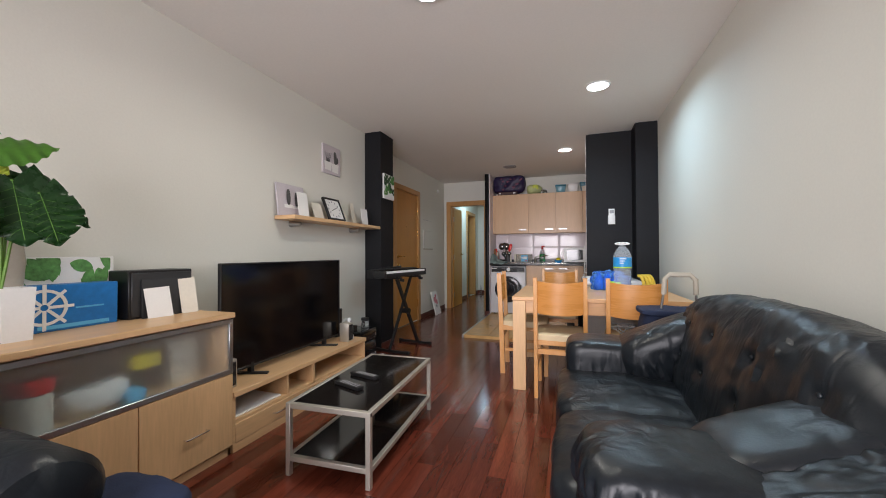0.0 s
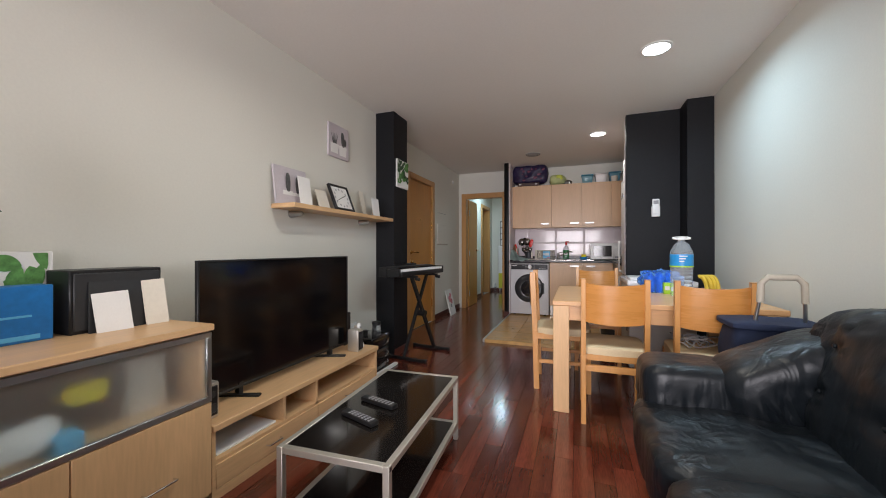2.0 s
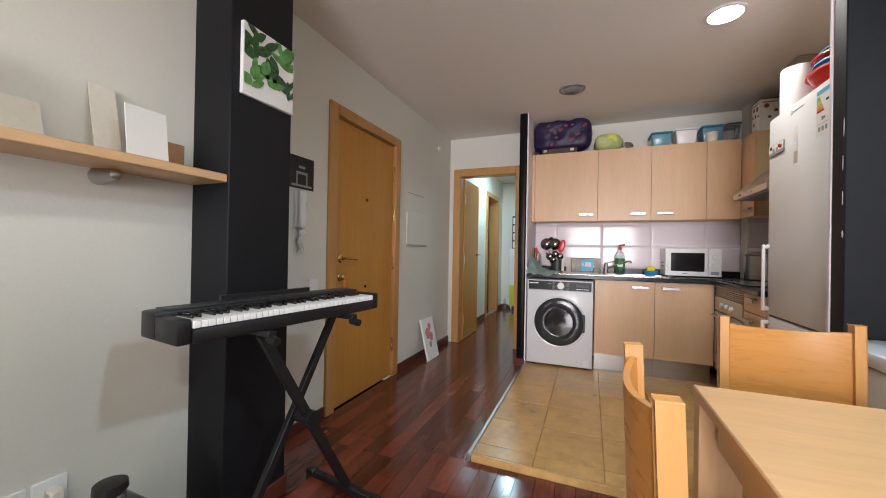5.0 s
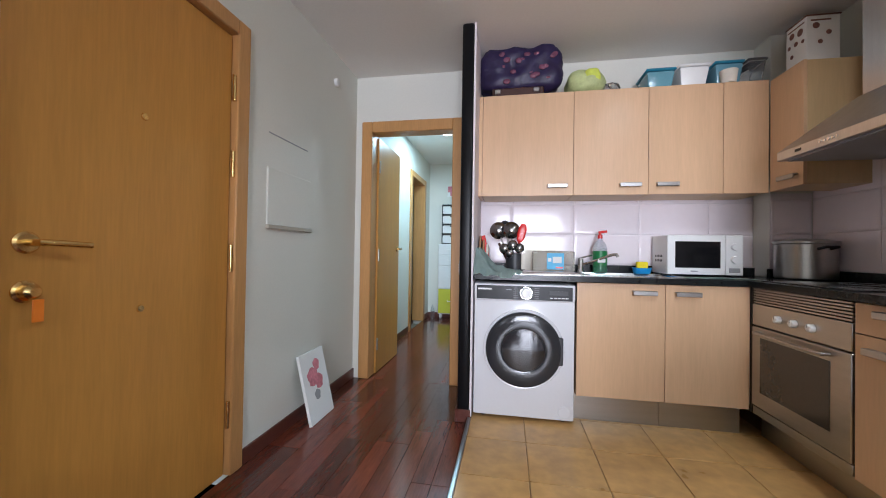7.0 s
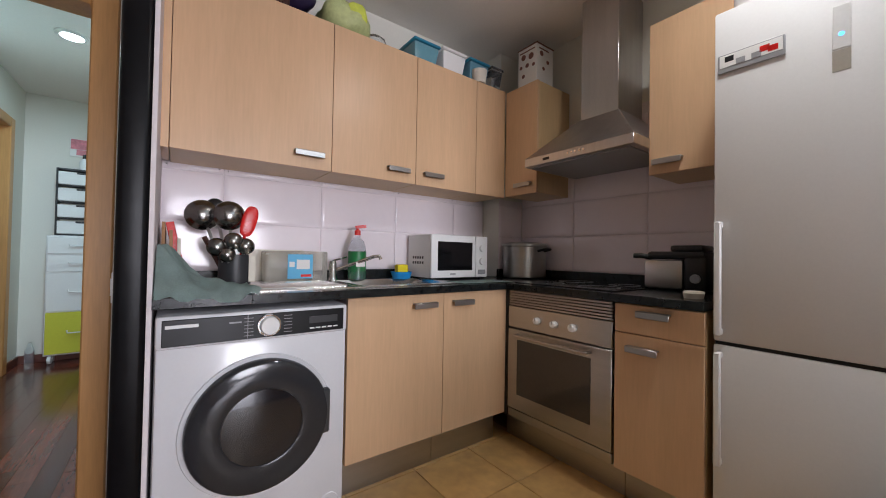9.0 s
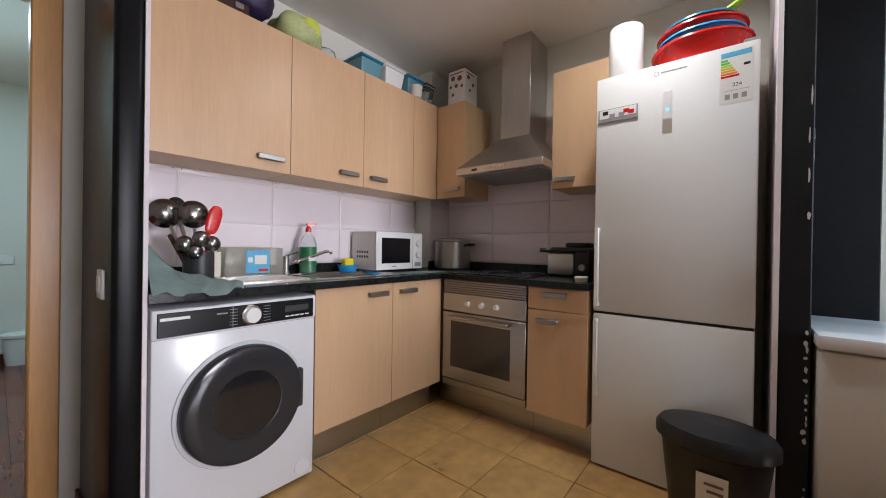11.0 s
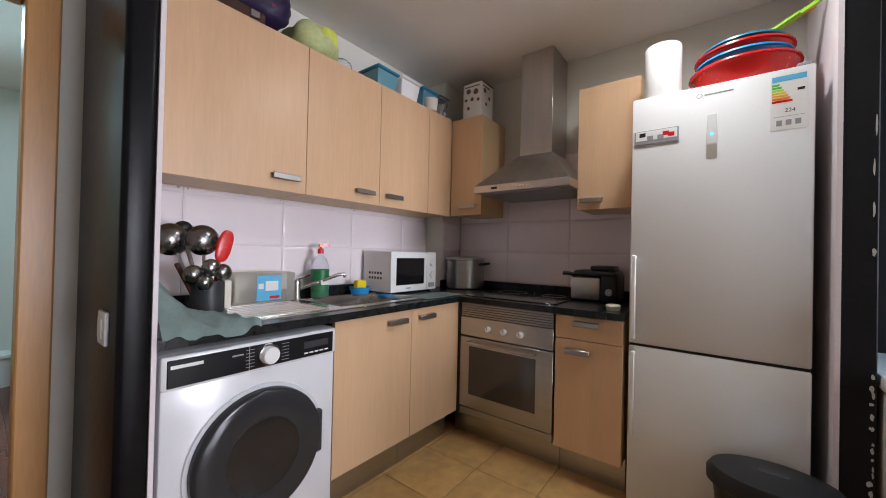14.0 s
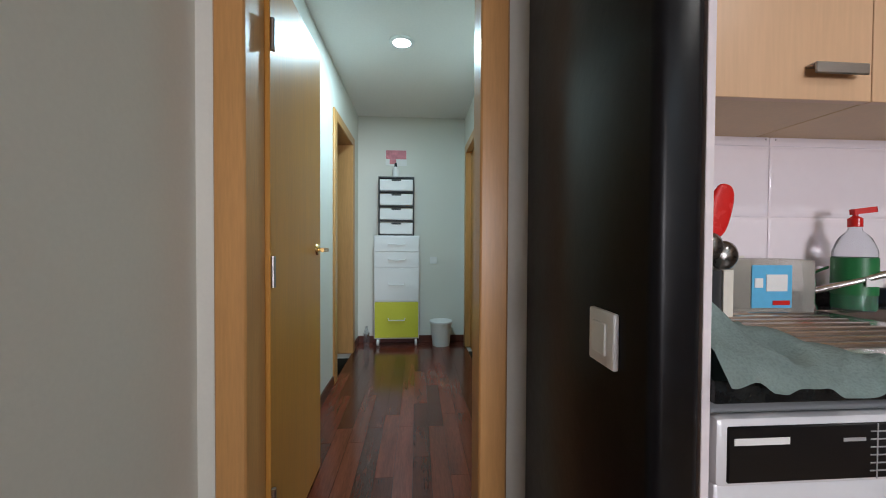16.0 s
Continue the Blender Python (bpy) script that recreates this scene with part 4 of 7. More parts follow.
# leaf canvas on the column
lc = thing("leaf_canvas", "canvas of green leaves hung on the black column", "canvas", (-1.585, 4.35, 1.71), "leaf canvases")
part("canvas", boxes((-1.595, -1.577, 4.21, 4.47, 1.71, 1.995), bev=0.003), PAPER, lc)
rng = random.Random(5)
for yc, zc, n, m in ((4.28, 1.78, 9, LEAFP), (4.39, 1.80, 9, LEAFD), (4.30, 1.90, 9, LEAFD), (4.40, 1.91, 9, LEAFP)):
    for out in leaf_spray(lc, -1.5765, yc, zc, n, 0.085, m, rng):
        out = [(x, min(max(y, 4.215), 4.465), min(max(z, 1.715), 1.99)) for x, y, z in out]
        part("leaf_print", panel(out, 0.0008), m, lc)

# keyboard on its stand
kb = thing("keyboard_stand", "folding black steel X-shaped keyboard stand", "stand")
for s in (-1, 1):
    part("foot", bar((-0.20, s * 0.24, 0.014), (0.20, s * 0.24, 0.014), 0.03, 0.028), BLACKP, kb)
    for x in (-0.20, 0.20):
        part("foot_cap", boxes((x - 0.025, x + 0.025, s * 0.24 - 0.018, s * 0.24 + 0.018, 0, 0.034), bev=0.005), BLACKP, kb)
    part("leg", bar((0.035 * s, s * 0.24, 0.02), (0.035 * s, -s * 0.20, 0.80), 0.026, 0.03), BLACKP, kb)
    part("rest", bar((-0.12, s * 0.20, 0.808), (0.10, s * 0.20, 0.808), 0.03, 0.022, tube([(0.08, s * 0.20, 0.79), (0.125, s * 0.20, 0.785)], 0.016)), BLACKP, kb)
part("hub", lathe([(0, -0.06), (0.03, -0.06), (0.03, 0.06), (0, 0.06)], (0, 0.02, 0.42), 18, axis="x"), BLACKP, kb)
kb.matrix_basis = pose(-1.40, 4.36, 0, 0, 0, -8)
pn = thing("electric_piano", "black electric keyboard with white and black keys", "keyboard")
part("case", boxes((-0.09, 0.0, -0.435, 0.435, 0.0, 0.085), (0.0, 0.135, -0.435, -0.392, 0.0, 0.075), (0.0, 0.135, 0.392, 0.435, 0.0, 0.075), (0.0, 0.14, -0.392, 0.392, 0.0, 0.045), bev=0.008, seg=2), BLACKP, pn)
part("control_panel", boxes((-0.08, -0.012, -0.40, 0.40, 0.085, 0.090), bev=0.002), DARKG, pn)
part("music_rest", bar((-0.08, -0.2, 0.098), (-0.08, 0.2, 0.098), 0.012, 0.02), BLACKP, pn)
NK = 36
for k in range(NK):
    y = -0.392 + 0.784 * (k + 0.5) / NK
    part("white_key", boxes((0.002, 0.138, y - 0.0103, y + 0.0103, 0.046, 0.068), bev=0.002), WHITEP, pn)
    if k % 7 in (0, 1, 3, 4, 5) and k < NK - 1:
        part("black_key", boxes((0.002, 0.085, y + 0.007, y + 0.017, 0.062, 0.080), bev=0.002), GLOSSB, pn)
pn.matrix_basis = pose(-1.465, 4.318, 0.821, 0, 0, -8)

# coffee table
CT = thing("coffee_table", "low coffee table of silver square tube with black glass tops", "coffee table")
L, W, H = 0.91, 0.455, 0.352
for sx in (-1, 1):
    for sy in (-1, 1):
        leg = part("leg", boxes((sx * (W / 2 - 0.0125) - 0.0125, sx * (W / 2 - 0.0125) + 0.0125, sy * (L / 2 - 0.0125) - 0.0125, sy * (L / 2 - 0.0125) + 0.0125, 0.0, H), bev=0.002), SILVERP, CT)
        part("end_plug", boxes((sx * (W / 2) - 0.001 * sx - 0.0012, sx * (W / 2) - 0.001 * sx + 0.0012, sy * (L / 2 - 0.0125) - 0.008, sy * (L / 2 - 0.0125) + 0.008, H - 0.021, H - 0.005), bev=0), BLACKP, leg)
for z in (H - 0.0125, 0.085):
    for s in (-1, 1):
        part("rail", boxes((s * (W / 2 - 0.0125) - 0.0125, s * (W / 2 - 0.0125) + 0.0125, -L / 2 + 0.025, L / 2 - 0.025, z - 0.0125, z + 0.0125), bev=0.002), SILVERP, CT)
        part("rail", boxes((-W / 2 + 0.025, W / 2 - 0.025, s * (L / 2 - 0.0125) - 0.0125, s * (L / 2 - 0.0125) + 0.0125, z - 0.0125, z + 0.0125), bev=0.002), SILVERP, CT)
    part("glass_top", boxes((-W / 2 + 0.0255, W / 2 - 0.0255, -L / 2 + 0.0255, L / 2 - 0.0255, z + 0.003, z + 0.011), bev=0.001), SMOKED, CT, "black glass pane")
CT.matrix_basis = pose(-0.722, 2.435, 0, 0, 0, 3)


def remote(x, y, turn, seed):
    r = thing("remote_control", "black television remote control on the coffee table", "remote control", (0, 0, 0), "remote controls")
    part("case", boxes((-0.022, 0.022, -0.10, 0.10, 0, 0.020), bev=0.006, seg=2), BLACKP, r)
    for i in range(7):
        for j in (-1, 0, 1):
            part("button", boxes((j * 0.012 - 0.0042, j * 0.012 + 0.0042, -0.075 + i * 0.021 - 0.005, -0.075 + i * 0.021 + 0.005, 0.0195, 0.0225), bev=0.001), GREYP if (i + j + seed) % 3 else GREYT, r)
    r.matrix_basis = pose(x, y, H - 0.001, 0, 0, turn)


remote(-0.755, 2.42, 76, 0)
remote(-0.755, 2.255, 72, 1)

# sofa
SO = thing("leather_sofa", "black leather two-seat sofa with buttoned back and puffed arms", "sofa", (0.85, 2.1, 0))
part("base", cushion((0.84, 2.13, 0.16), (0.88, 1.42, 0.32), 0.22, 0.010, 5, 1, 56, 24), LEATHER, SO)
part("seat_cushion", cushion((0.70, 2.40, 0.35), (0.74, 0.64, 0.23), 0.34, 0.010, 7, 2, 130, 70, crease=0.005), LEATHER, SO)
part("seat_cushion", cushion((0.70, 1.84, 0.345), (0.74, 0.64, 0.23), 0.34, 0.010, 7, 7, 130, 70, crease=0.005), LEATHER, SO)
RY = Matrix.Rotation(radians(15), 3, "Y")
TUF = [(-0.155, a, b, 0.032, 0.026) for a in (-0.48, -0.16, 0.16, 0.44) for b in (-0.04, 0.12)]
part("back_cushion", cushion((1.02, 2.06, 0.60), (0.31, 1.50, 0.61), 0.66, 0.010, 7, 3, 220, 100, rot=RY, tufts=TUF, crease=0.003, pleat=(0.026, 0.16, 0.20)), LEATHER, SO)
for a in (-0.48, -0.16, 0.16, 0.44):
    for b in (-0.04, 0.12):
        p = RY @ Vector((-0.138, a, b))
        part("button", cushion((1.02 + p.x, 2.06 + p.y, 0.60 + p.z), (0.012, 0.015, 0.015), 0.9, 0, 5, 1, 12, 8), LEATHER, SO)
# far arm: a full roll and a pillow; near arm: a lower, gathered roll and a long pillow
part("arm", cushion((0.70, 2.72, 0.28), (0.66, 0.22, 0.46), 0.28, 0.008, 6, 12, 40, 24), LEATHER, SO)
part("arm_roll", cushion((0.57, 2.72, 0.495), (0.40, 0.30, 0.23), 0.42, 0.005, 6, 5, 160, 60, pleat=(0.016, -0.20, 0.20)), LEATHER, SO)
part("arm_pillow", cushion((0.88, 2.68, 0.575), (0.52, 0.32, 0.29), 0.55, 0.006, 6, 9, 180, 70, pleat=(0.026, -0.16, 0.22), rot=Matrix.Rotation(radians(-24), 3, "Y")), LEATHER, SO)
part("arm", cushion((0.72, 1.45, 0.29), (0.64, 0.26, 0.54), 0.28, 0.008, 6, 10, 90, 40, pleat=(0.020, 0.30, 0.20)), LEATHER, SO)
part("arm_roll", cushion((0.615, 1.475, 0.555), (0.42, 0.31, 0.17), 0.46, 0.005, 6, 3, 260, 80, pleat=(0.085, -0.10, 0.30)), LEATHER, SO)
part("arm_pillow", cushion((0.975, 1.55, 0.662), (0.64, 0.27, 0.15), 0.40, 0.006, 6, 7, 240, 80, pleat=(0.065, -0.12, 0.28), rot=Matrix.Rotation(radians(-20), 3, "Y")), LEATHER, SO)
part("outer_pillow", cushion((0.955, 1.335, 0.640), (0.62, 0.24, 0.17), 0.42, 0.008, 7, 21, 200, 70, crease=0.004, pleat=(0.030, 0.1, 0.30), rot=Matrix.Rotation(radians(-23), 3, "Y")), LEATHER, SO)
part("outer_arm", cushion((0.98, 1.345, 0.30), (0.56, 0.22, 0.56), 0.30, 0.008, 6, 15, 60, 30), LEATHER, SO)

AC = thing("leather_armchair", "black leather armchair with a rolled arm and a dark blue cloth", "armchair", (-0.9, 0.7, 0))
part("base", cushion((-0.92, 0.62, 0.18), (0.70, 0.86, 0.36), 0.28, 0.01, 5, 2), LEATHER, AC)
part("seat_cushion", cushion((-0.82, 0.58, 0.36), (0.62, 0.56, 0.20), 0.42, 0.014, 7, 3), LEATHER, AC)
part("arm", cushion((-0.92, 0.98, 0.32), (0.62, 0.18, 0.48), 0.32, 0.008, 6, 4), LEATHER, AC)
roll = lathe([(0.0, 0.0), (0.05, 0.0), (0.105, 0.018), (0.125, 0.05), (0.128, 0.30), (0.12, 0.60), (0.0, 0.62)], (0, 0, 0), 40, axis="x")
for v in roll.verts:
    v.co.y *= 1 + 0.06 * noise.noise(v.co * 9)
    v.co.z *= 1 + 0.04 * noise.noise(v.co * 12)
for v in roll.verts:
    v.co = Vector((-0.650 - v.co.x, 0.985 + v.co.y, 0.525 + v.co.z))
bmesh.ops.recalc_face_normals(roll, faces=roll.faces)
part("arm_roll", roll, LEATHER, AC)
part("backrest", cushion((-1.16, 0.60, 0.58), (0.26, 0.80, 0.62), 0.5, 0.014, 7, 6), LEATHER, AC)
part("arm", cushion((-0.92, 0.22, 0.36), (0.66, 0.22, 0.50), 0.35, 0.01, 6, 9), LEATHER, AC)
solo("folded_cloth", cushion((-0.72, 1.09, 0.40), (0.30, 0.34, 0.10), 0.3, 0.012, 8, 5, 60, 30), NAVY, "dark blue cloth lying on the armchair", "cloth")

# dining table
DT = thing("dining_table", "rectangular beech dining table with square legs", "table", (0.59, 3.95, 0))
DX0, DX1, DY0, DY1, DZ = -0.035, 1.215, 3.44, 4.45, 0.735
part("tabletop", boxes((DX0, DX1, DY0, DY1, DZ - 0.032, DZ), bev=0.004), TABLEW, DT)
part("apron", boxes((DX0 + 0.1, DX1 - 0.1, DY0 + 0.035, DY0 + 0.055, DZ - 0.13, DZ - 0.032), (DX0 + 0.1, DX1 - 0.1, DY1 - 0.055, DY1 - 0.035, DZ - 0.13, DZ - 0.032),
                    (DX0 + 0.035, DX0 + 0.055, DY0 + 0.1, DY1 - 0.1, DZ - 0.13, DZ - 0.032), (DX1 - 0.055, DX1 - 0.035, DY0 + 0.1, DY1 - 0.1, DZ - 0.13, DZ - 0.032), bev=0.002), TABLEW, DT)
for x in (DX0 + 0.004, DX1 - 0.104):
    for y in (DY0 + 0.004, DY1 - 0.059):
        part("leg", boxes((x, x + 0.10, y, y + 0.055, 0, DZ - 0.032), bev=0.003), BEECHZ, DT)


def chair():
    """A dining chair that faces +y, its back legs on y = 0."""
    c = thing("dining_chair", "honey-coloured beech dining chair with a cream padded seat", "chair", (0, 0, 0), "chairs round the table")
    w = 0.173
    for s in (-1, 1):
        part("rear_leg", bar((s * w, 0.010, 0.0), (s * w, 0.0, 0.44), 0.028, 0.036, bar((s * w, 0.0, 0.43), (s * w, -0.020, 0.895), 0.028, 0.034)), CHAIRW, c)
        part("front_leg", bar((s * w, 0.385, 0.0), (s * w, 0.385, 0.425), 0.03, 0.03), CHAIRW, c)
        part("side_rail", boxes((s * w - 0.010, s * w + 0.010, 0.018, 0.37, 0.385, 0.430), bev=0.002), CHAIRW, c)
        part("side_stretcher", boxes((s * w - 0.008, s * w + 0.008, 0.03, 0.37, 0.20, 0.228), bev=0.002), CHAIRW, c)
    part("front_rail", boxes((-w + 0.012, w - 0.012, 0.372, 0.394, 0.385, 0.430), bev=0.002), CHAIRW, c)
    part("back_rail", boxes((-w + 0.012, w - 0.012, 0.0, 0.022, 0.325, 0.365), bev=0.002), CHAIRW, c)
    part("rear_seat_rail", boxes((-w + 0.012, w - 0.012, 0.004, 0.022, 0.392, 0.430), bev=0.002), CHAIRW, c)
    part("seat", cushion((0, 0.205, 0.445), (0.372, 0.40, 0.062), 0.22, 0.003, 8, 3, 40, 16), CUSHC, c, "cream vinyl padded seat")
    bm = bmesh.new()
    n, grid = 12, []
    for i in range(n + 1):
        t = -1 + 2 * i / n
        x = t * (w - 0.010)
        bow = -0.032 * (1 - t * t)
        col = []
        for z, yy in ((0.632 - 0.012 * (1 - t * t), -0.009), (0.870 - 0.014 * (1 - t * t), -0.019)):
            col += [bm.verts.new((x, yy + bow - 0.007, z)), bm.verts.new((x, yy + bow + 0.007, z))]
        grid.append(col)
    for a, b in zip(grid, grid[1:]):
        for p, q in ((0, 2), (3, 1), (1, 0), (2, 3)):
            bm.faces.new((a[p], b[p], b[q], a[q]))
    for g in (grid[0], grid[-1]):
        bm.faces.new((g[0], g[1], g[3], g[2]))
    bmesh.ops.recalc_face_normals(bm, faces=bm.faces)
    part("backrest", bm, CHAIRB, c)
    return c


first = chair()
first.matrix_basis = pose(0.328, 3.330, 0, 0, 0, 0)
copy_thing(first, pose(0.824, 3.323, 0, 0, 0, -3))
copy_thing(first, pose(-0.192, 3.995, 0, 0, 0, -88))
copy_thing(first, pose(0.30, 4.75, 0, 0, 0, 178))

# things on the table
wbt = thing("water_bottle", "clear plastic water bottle with blue label and white handle", "bottle", (0.83, 3.99, DZ))
BX, BY = 0.83, 3.99
prof = [(0, 0), (0.07, 0.0), (0.078, 0.01)]
for k in range(6):
    prof += [(0.078, 0.02 + 0.028 * k), (0.072, 0.034 + 0.028 * k)]
prof += [(0.078, 0.20), (0.080, 0.22), (0.080, 0.30), (0.074, 0.33), (0.05, 0.372), (0.026, 0.392), (0.024, 0.41), (0, 0.41)]
part("bottle_body", lathe(prof, (BX, BY, DZ), 36, 0.9, 0.9), WATERB, wbt).visible_shadow = False
part("label", lathe([(0.0805, 0.215), (0.0812, 0.215), (0.0812, 0.30), (0.0805, 0.30)], (BX, BY, DZ), 36, 0.9, 0.9, cap=False), BLUEL, wbt, "blue paper label")
part("label_band", lathe([(0.0813, 0.210), (0.0818, 0.210), (0.0818, 0.220), (0.0813, 0.220)], (BX, BY, DZ), 36, 0.9, 0.9, cap=False), LIMEP, wbt)
for k in range(3):
    part("writing_bar", boxes((BX - 0.03, BX + 0.02 - 0.01 * k, BY - 0.0755, BY - 0.0728, DZ + 0.285 - 0.018 * k, DZ + 0.292 - 0.018 * k), bev=0), PAPER, wbt)
part("cap", lathe([(0, 0), (0.024, 0), (0.024, 0.022), (0, 0.024)], (BX, BY, DZ + 0.408), 24), WHITEP, wbt)
part("carrying_handle", tube([(BX + 0.055 * math.cos(a), BY + 0.02 * math.sin(a), DZ + 0.418 + 0.008 * math.sin(a)) for a in [2 * math.pi * k / 20 for k in range(20)]], 0.006, 8, closed=True), WHITEP, wbt)
bb = thing("bottle_pack", "shrink-wrapped pack of blue drink bottles on the table", "bottle pack", (0.74, 4.28, DZ))
for i in range(3):
    for j in range(2):
        x, y = 0.66 + 0.072 * i, 4.18 + 0.075 * j
        part("bottle", lathe([(0, 0), (0.032, 0), (0.034, 0.01), (0.034, 0.10), (0.022, 0.125), (0.014, 0.14), (0, 0.142)], (x, y, DZ + 0.005), 16), BLUEP, bb)
fm = cushion((0.735, 4.215, DZ + 0.078), (0.27, 0.20, 0.165), 0.42, 0.030, 26, 2, 110, 60, crease=0.02)
part("film", fm, mat("shrink_film", (0.22, 0.48, 0.95), 0.14, var=0.2, bump=0.4, fine=50, trans=0.85, ior=1.1), bb, "crumpled clear film").visible_shadow = False
crt = thing("drink_carton", "small lime-green drink cartons in film", "carton", (0.77, 4.10, DZ))
for k in range(2):
    part("carton", boxes((0.735 + 0.05 * k, 0.78 + 0.05 * k, 4.075, 4.125, DZ, DZ + 0.085), bev=0.004), LIMEP, crt)
    part("carton_print", boxes((0.742 + 0.05 * k, 0.773 + 0.05 * k, 4.073, 4.0752, DZ + 0.03, DZ + 0.06), bev=0), PAPER, crt)
fb = thing("fruit_basket", "pink plastic basket on the table", "basket", (1.07, 4.12, DZ))
part("basket", lathe([(0.0, 0.003), (0.085, 0.003), (0.096, 0.040), (0.102, 0.042), (0.104, 0.036), (0.090, 0.0), (0.0, 0.0)], (1.07, 4.12, DZ), 28), PINKP, fb)
for k in range(4):
    a0 = -0.5 + 0.32 * k
    pts = [(0.975 + 0.028 * k + 0.045 * math.cos(t) * math.cos(a0), 4.11 + 0.045 * math.sin(a0 + t * 0.3), DZ + 0.022 + 0.115 * math.sin(t)) for t in [0.2 + 0.2 * i for i in range(9)]]
    solo("banana", tube(pts, 0.0135, 9), BANANA, "ripe yellow banana in the basket", "banana", "bananas")

rng = random.Random(21)
loops = []
for k in range(90):
    a = k * 0.42
    r = 0.05 + 0.035 * math.sin(k * 0.13) + rng.uniform(0, 0.02)
    loops.append((0.80 + 0.05 * math.sin(k * 0.07) + r * math.cos(a), 3.54 + r * math.sin(a), 0.484 + 0.05 * abs(math.sin(k * 0.31)) + rng.uniform(0, 0.01)))
solo("cable", tube(loops, 0.0045, 6), GREYP, "tangled grey cable heaped on a chair seat", "cable")

# shopping trolley
TR = thing("shopping_trolley", "navy blue shopping trolley bag with a beige handle", "trolley", (0.97, 3.14, 0))
tbm = cushion((0.99, 3.13, 0.42), (0.35, 0.26, 0.60), 0.28, 0.014, 6, 8, 48, 30)
part("bag", tbm, NAVY, TR)
part("lid_flap", cushion((0.99, 3.125, 0.712), (0.37, 0.27, 0.035), 0.3, 0.01, 6, 3, 36, 14), NAVY, TR)
for z in (0.52, 0.45):
    part("trim_cord", tube([(0.820, 2.995, z + 0.05), (0.89, 2.99, z), (1.06, 2.99, z - 0.02), (1.155, 2.995, z)], 0.005, 6), GREYP, TR)
for x in (0.93, 1.12):
    part("rod", tube([(x, 3.10, 0.06), (x, 3.10, 0.74), (x + (0.012 if x < 1 else -0.012), 3.08, 0.85)], 0.008), NICKEL, TR)
part("handle", tube([(0.94, 3.08, 0.82), (0.945, 3.08, 0.91), (0.97, 3.08, 0.94), (1.08, 3.08, 0.94), (1.108, 3.08, 0.91), (1.11, 3.08, 0.82)], 0.015), BEIGEP, TR)
for x in (0.85, 1.13):
    part("wheel", lathe([(0, -0.012), (0.06, -0.012), (0.062, 0), (0.06, 0.012), (0, 0.012)], (x, 3.22, 0.062), 24, axis="x"), BLACKP, TR)

# small white fan-like control on the black wall
tc = thing("thermostat", "white wall-mounted remote control holder", "thermostat", (0.862, 5.08, 1.395))
part("holder", boxes((0.828, 0.904, 5.082, 5.10, 1.400, 1.505), bev=0.004), WHITEP, tc)
part("controller", boxes((0.834, 0.898, 5.074, 5.084, 1.425, 1.577), bev=0.005, seg=2), WHITEP, tc)
part("display", boxes((0.844, 0.888, 5.0725, 5.0745, 1.525, 1.560), bev=0), GREYT, tc)

# chest freezer
CF = thing("chest_freezer", "cream-white chest freezer with a white lid", "freezer", (0.9, 4.76, 0))
part("body", boxes((0.55, 1.062, 4.50, 5.085, 0.03, 0.745), bev=0.012, seg=2), FREEZW, CF)
part("lid", boxes((0.535, 1.066, 4.475, 5.092, 0.750, 0.80), bev=0.010, seg=2), WHITEE, CF)
part("vent_grille", boxes((0.546, 0.551, 4.60, 4.64, 0.33, 0.42), bev=0.001), BLACKP, CF)
for x in (0.57, 1.0):
    for y in (4.54, 5.0):
        part("foot", lathe([(0, 0), (0.02, 0), (0.02, 0.032), (0, 0.032)], (x, y, 0)), BLACKP, CF)
solo("white_tray", boxes((0.56, 0.86, 4.52, 4.80, 0.80, 0.825), bev=0.006), WHITEP, "flat white box lying on the freezer", "box")

# ---- entrance ----
ic = thing("door_intercom", "white wall intercom handset with a coiled cord", "intercom", (XE, 4.89, 1.25))
part("backplate", boxes((XE, XE + 0.022, 4.832, 4.918, 1.225, 1.445), bev=0.006, seg=2), WHITEP, ic)
part("handset", boxes((XE + 0.022, XE + 0.052, 4.838, 4.888, 1.225, 1.445), bev=0.012, seg=3), WHITEP, ic)
part("button_row", boxes((XE + 0.022, XE + 0.026, 4.896, 4.911, 1.33, 1.385), bev=0.001), GREYT, ic)
part("cord", tube([(XE + 0.024 + 0.012 * math.cos(k * 0.9), 4.870 + 0.010 * math.sin(k * 0.11) + 0.016 * math.sin(k * 0.9), 1.222 - 0.145 * k / 90) for k in range(91)], 0.0045, 6), WHITEP, ic)
pp = thing("dark_poster", "unframed black and white print above the intercom", "poster", (XE, 4.9, 1.55))
part("sheet", boxes((XE, XE + 0.006, 4.79, 4.99, 1.46, 1.65), bev=0.001), BLACKP, pp)
part("motif", boxes((XE + 0.006, XE + 0.0072, 4.845, 4.855, 1.48, 1.56), (XE + 0.006, XE + 0.0072, 4.925, 4.935, 1.48, 1.56), (XE + 0.006, XE + 0.0072, 4.855, 4.925, 1.545, 1.56), (XE + 0.006, XE + 0.0072, 4.865, 4.915, 1.58, 1.595), (XE + 0.006, XE + 0.0072, 4.81, 4.97, 1.472, 1.484), bev=0), GREYT, pp, "pale grey motif")
sc = thing("light_switch", "white wall switch beside the entrance door", "switch", (XE, 5.02, 0.95))
part("plate", boxes((XE, XE + 0.010, 4.962, 5.042, 0.84, 0.92), bev=0.003), WHITEP, sc)
fu = thing("fuse_box", "flush white fuse box with a beige lower edge", "fuse box", (XE, 6.44, 1.14))
part("cover", boxes((XE, XE + 0.012, 6.235, 6.655, 1.165, 1.465), bev=0.003), WALL, fu)
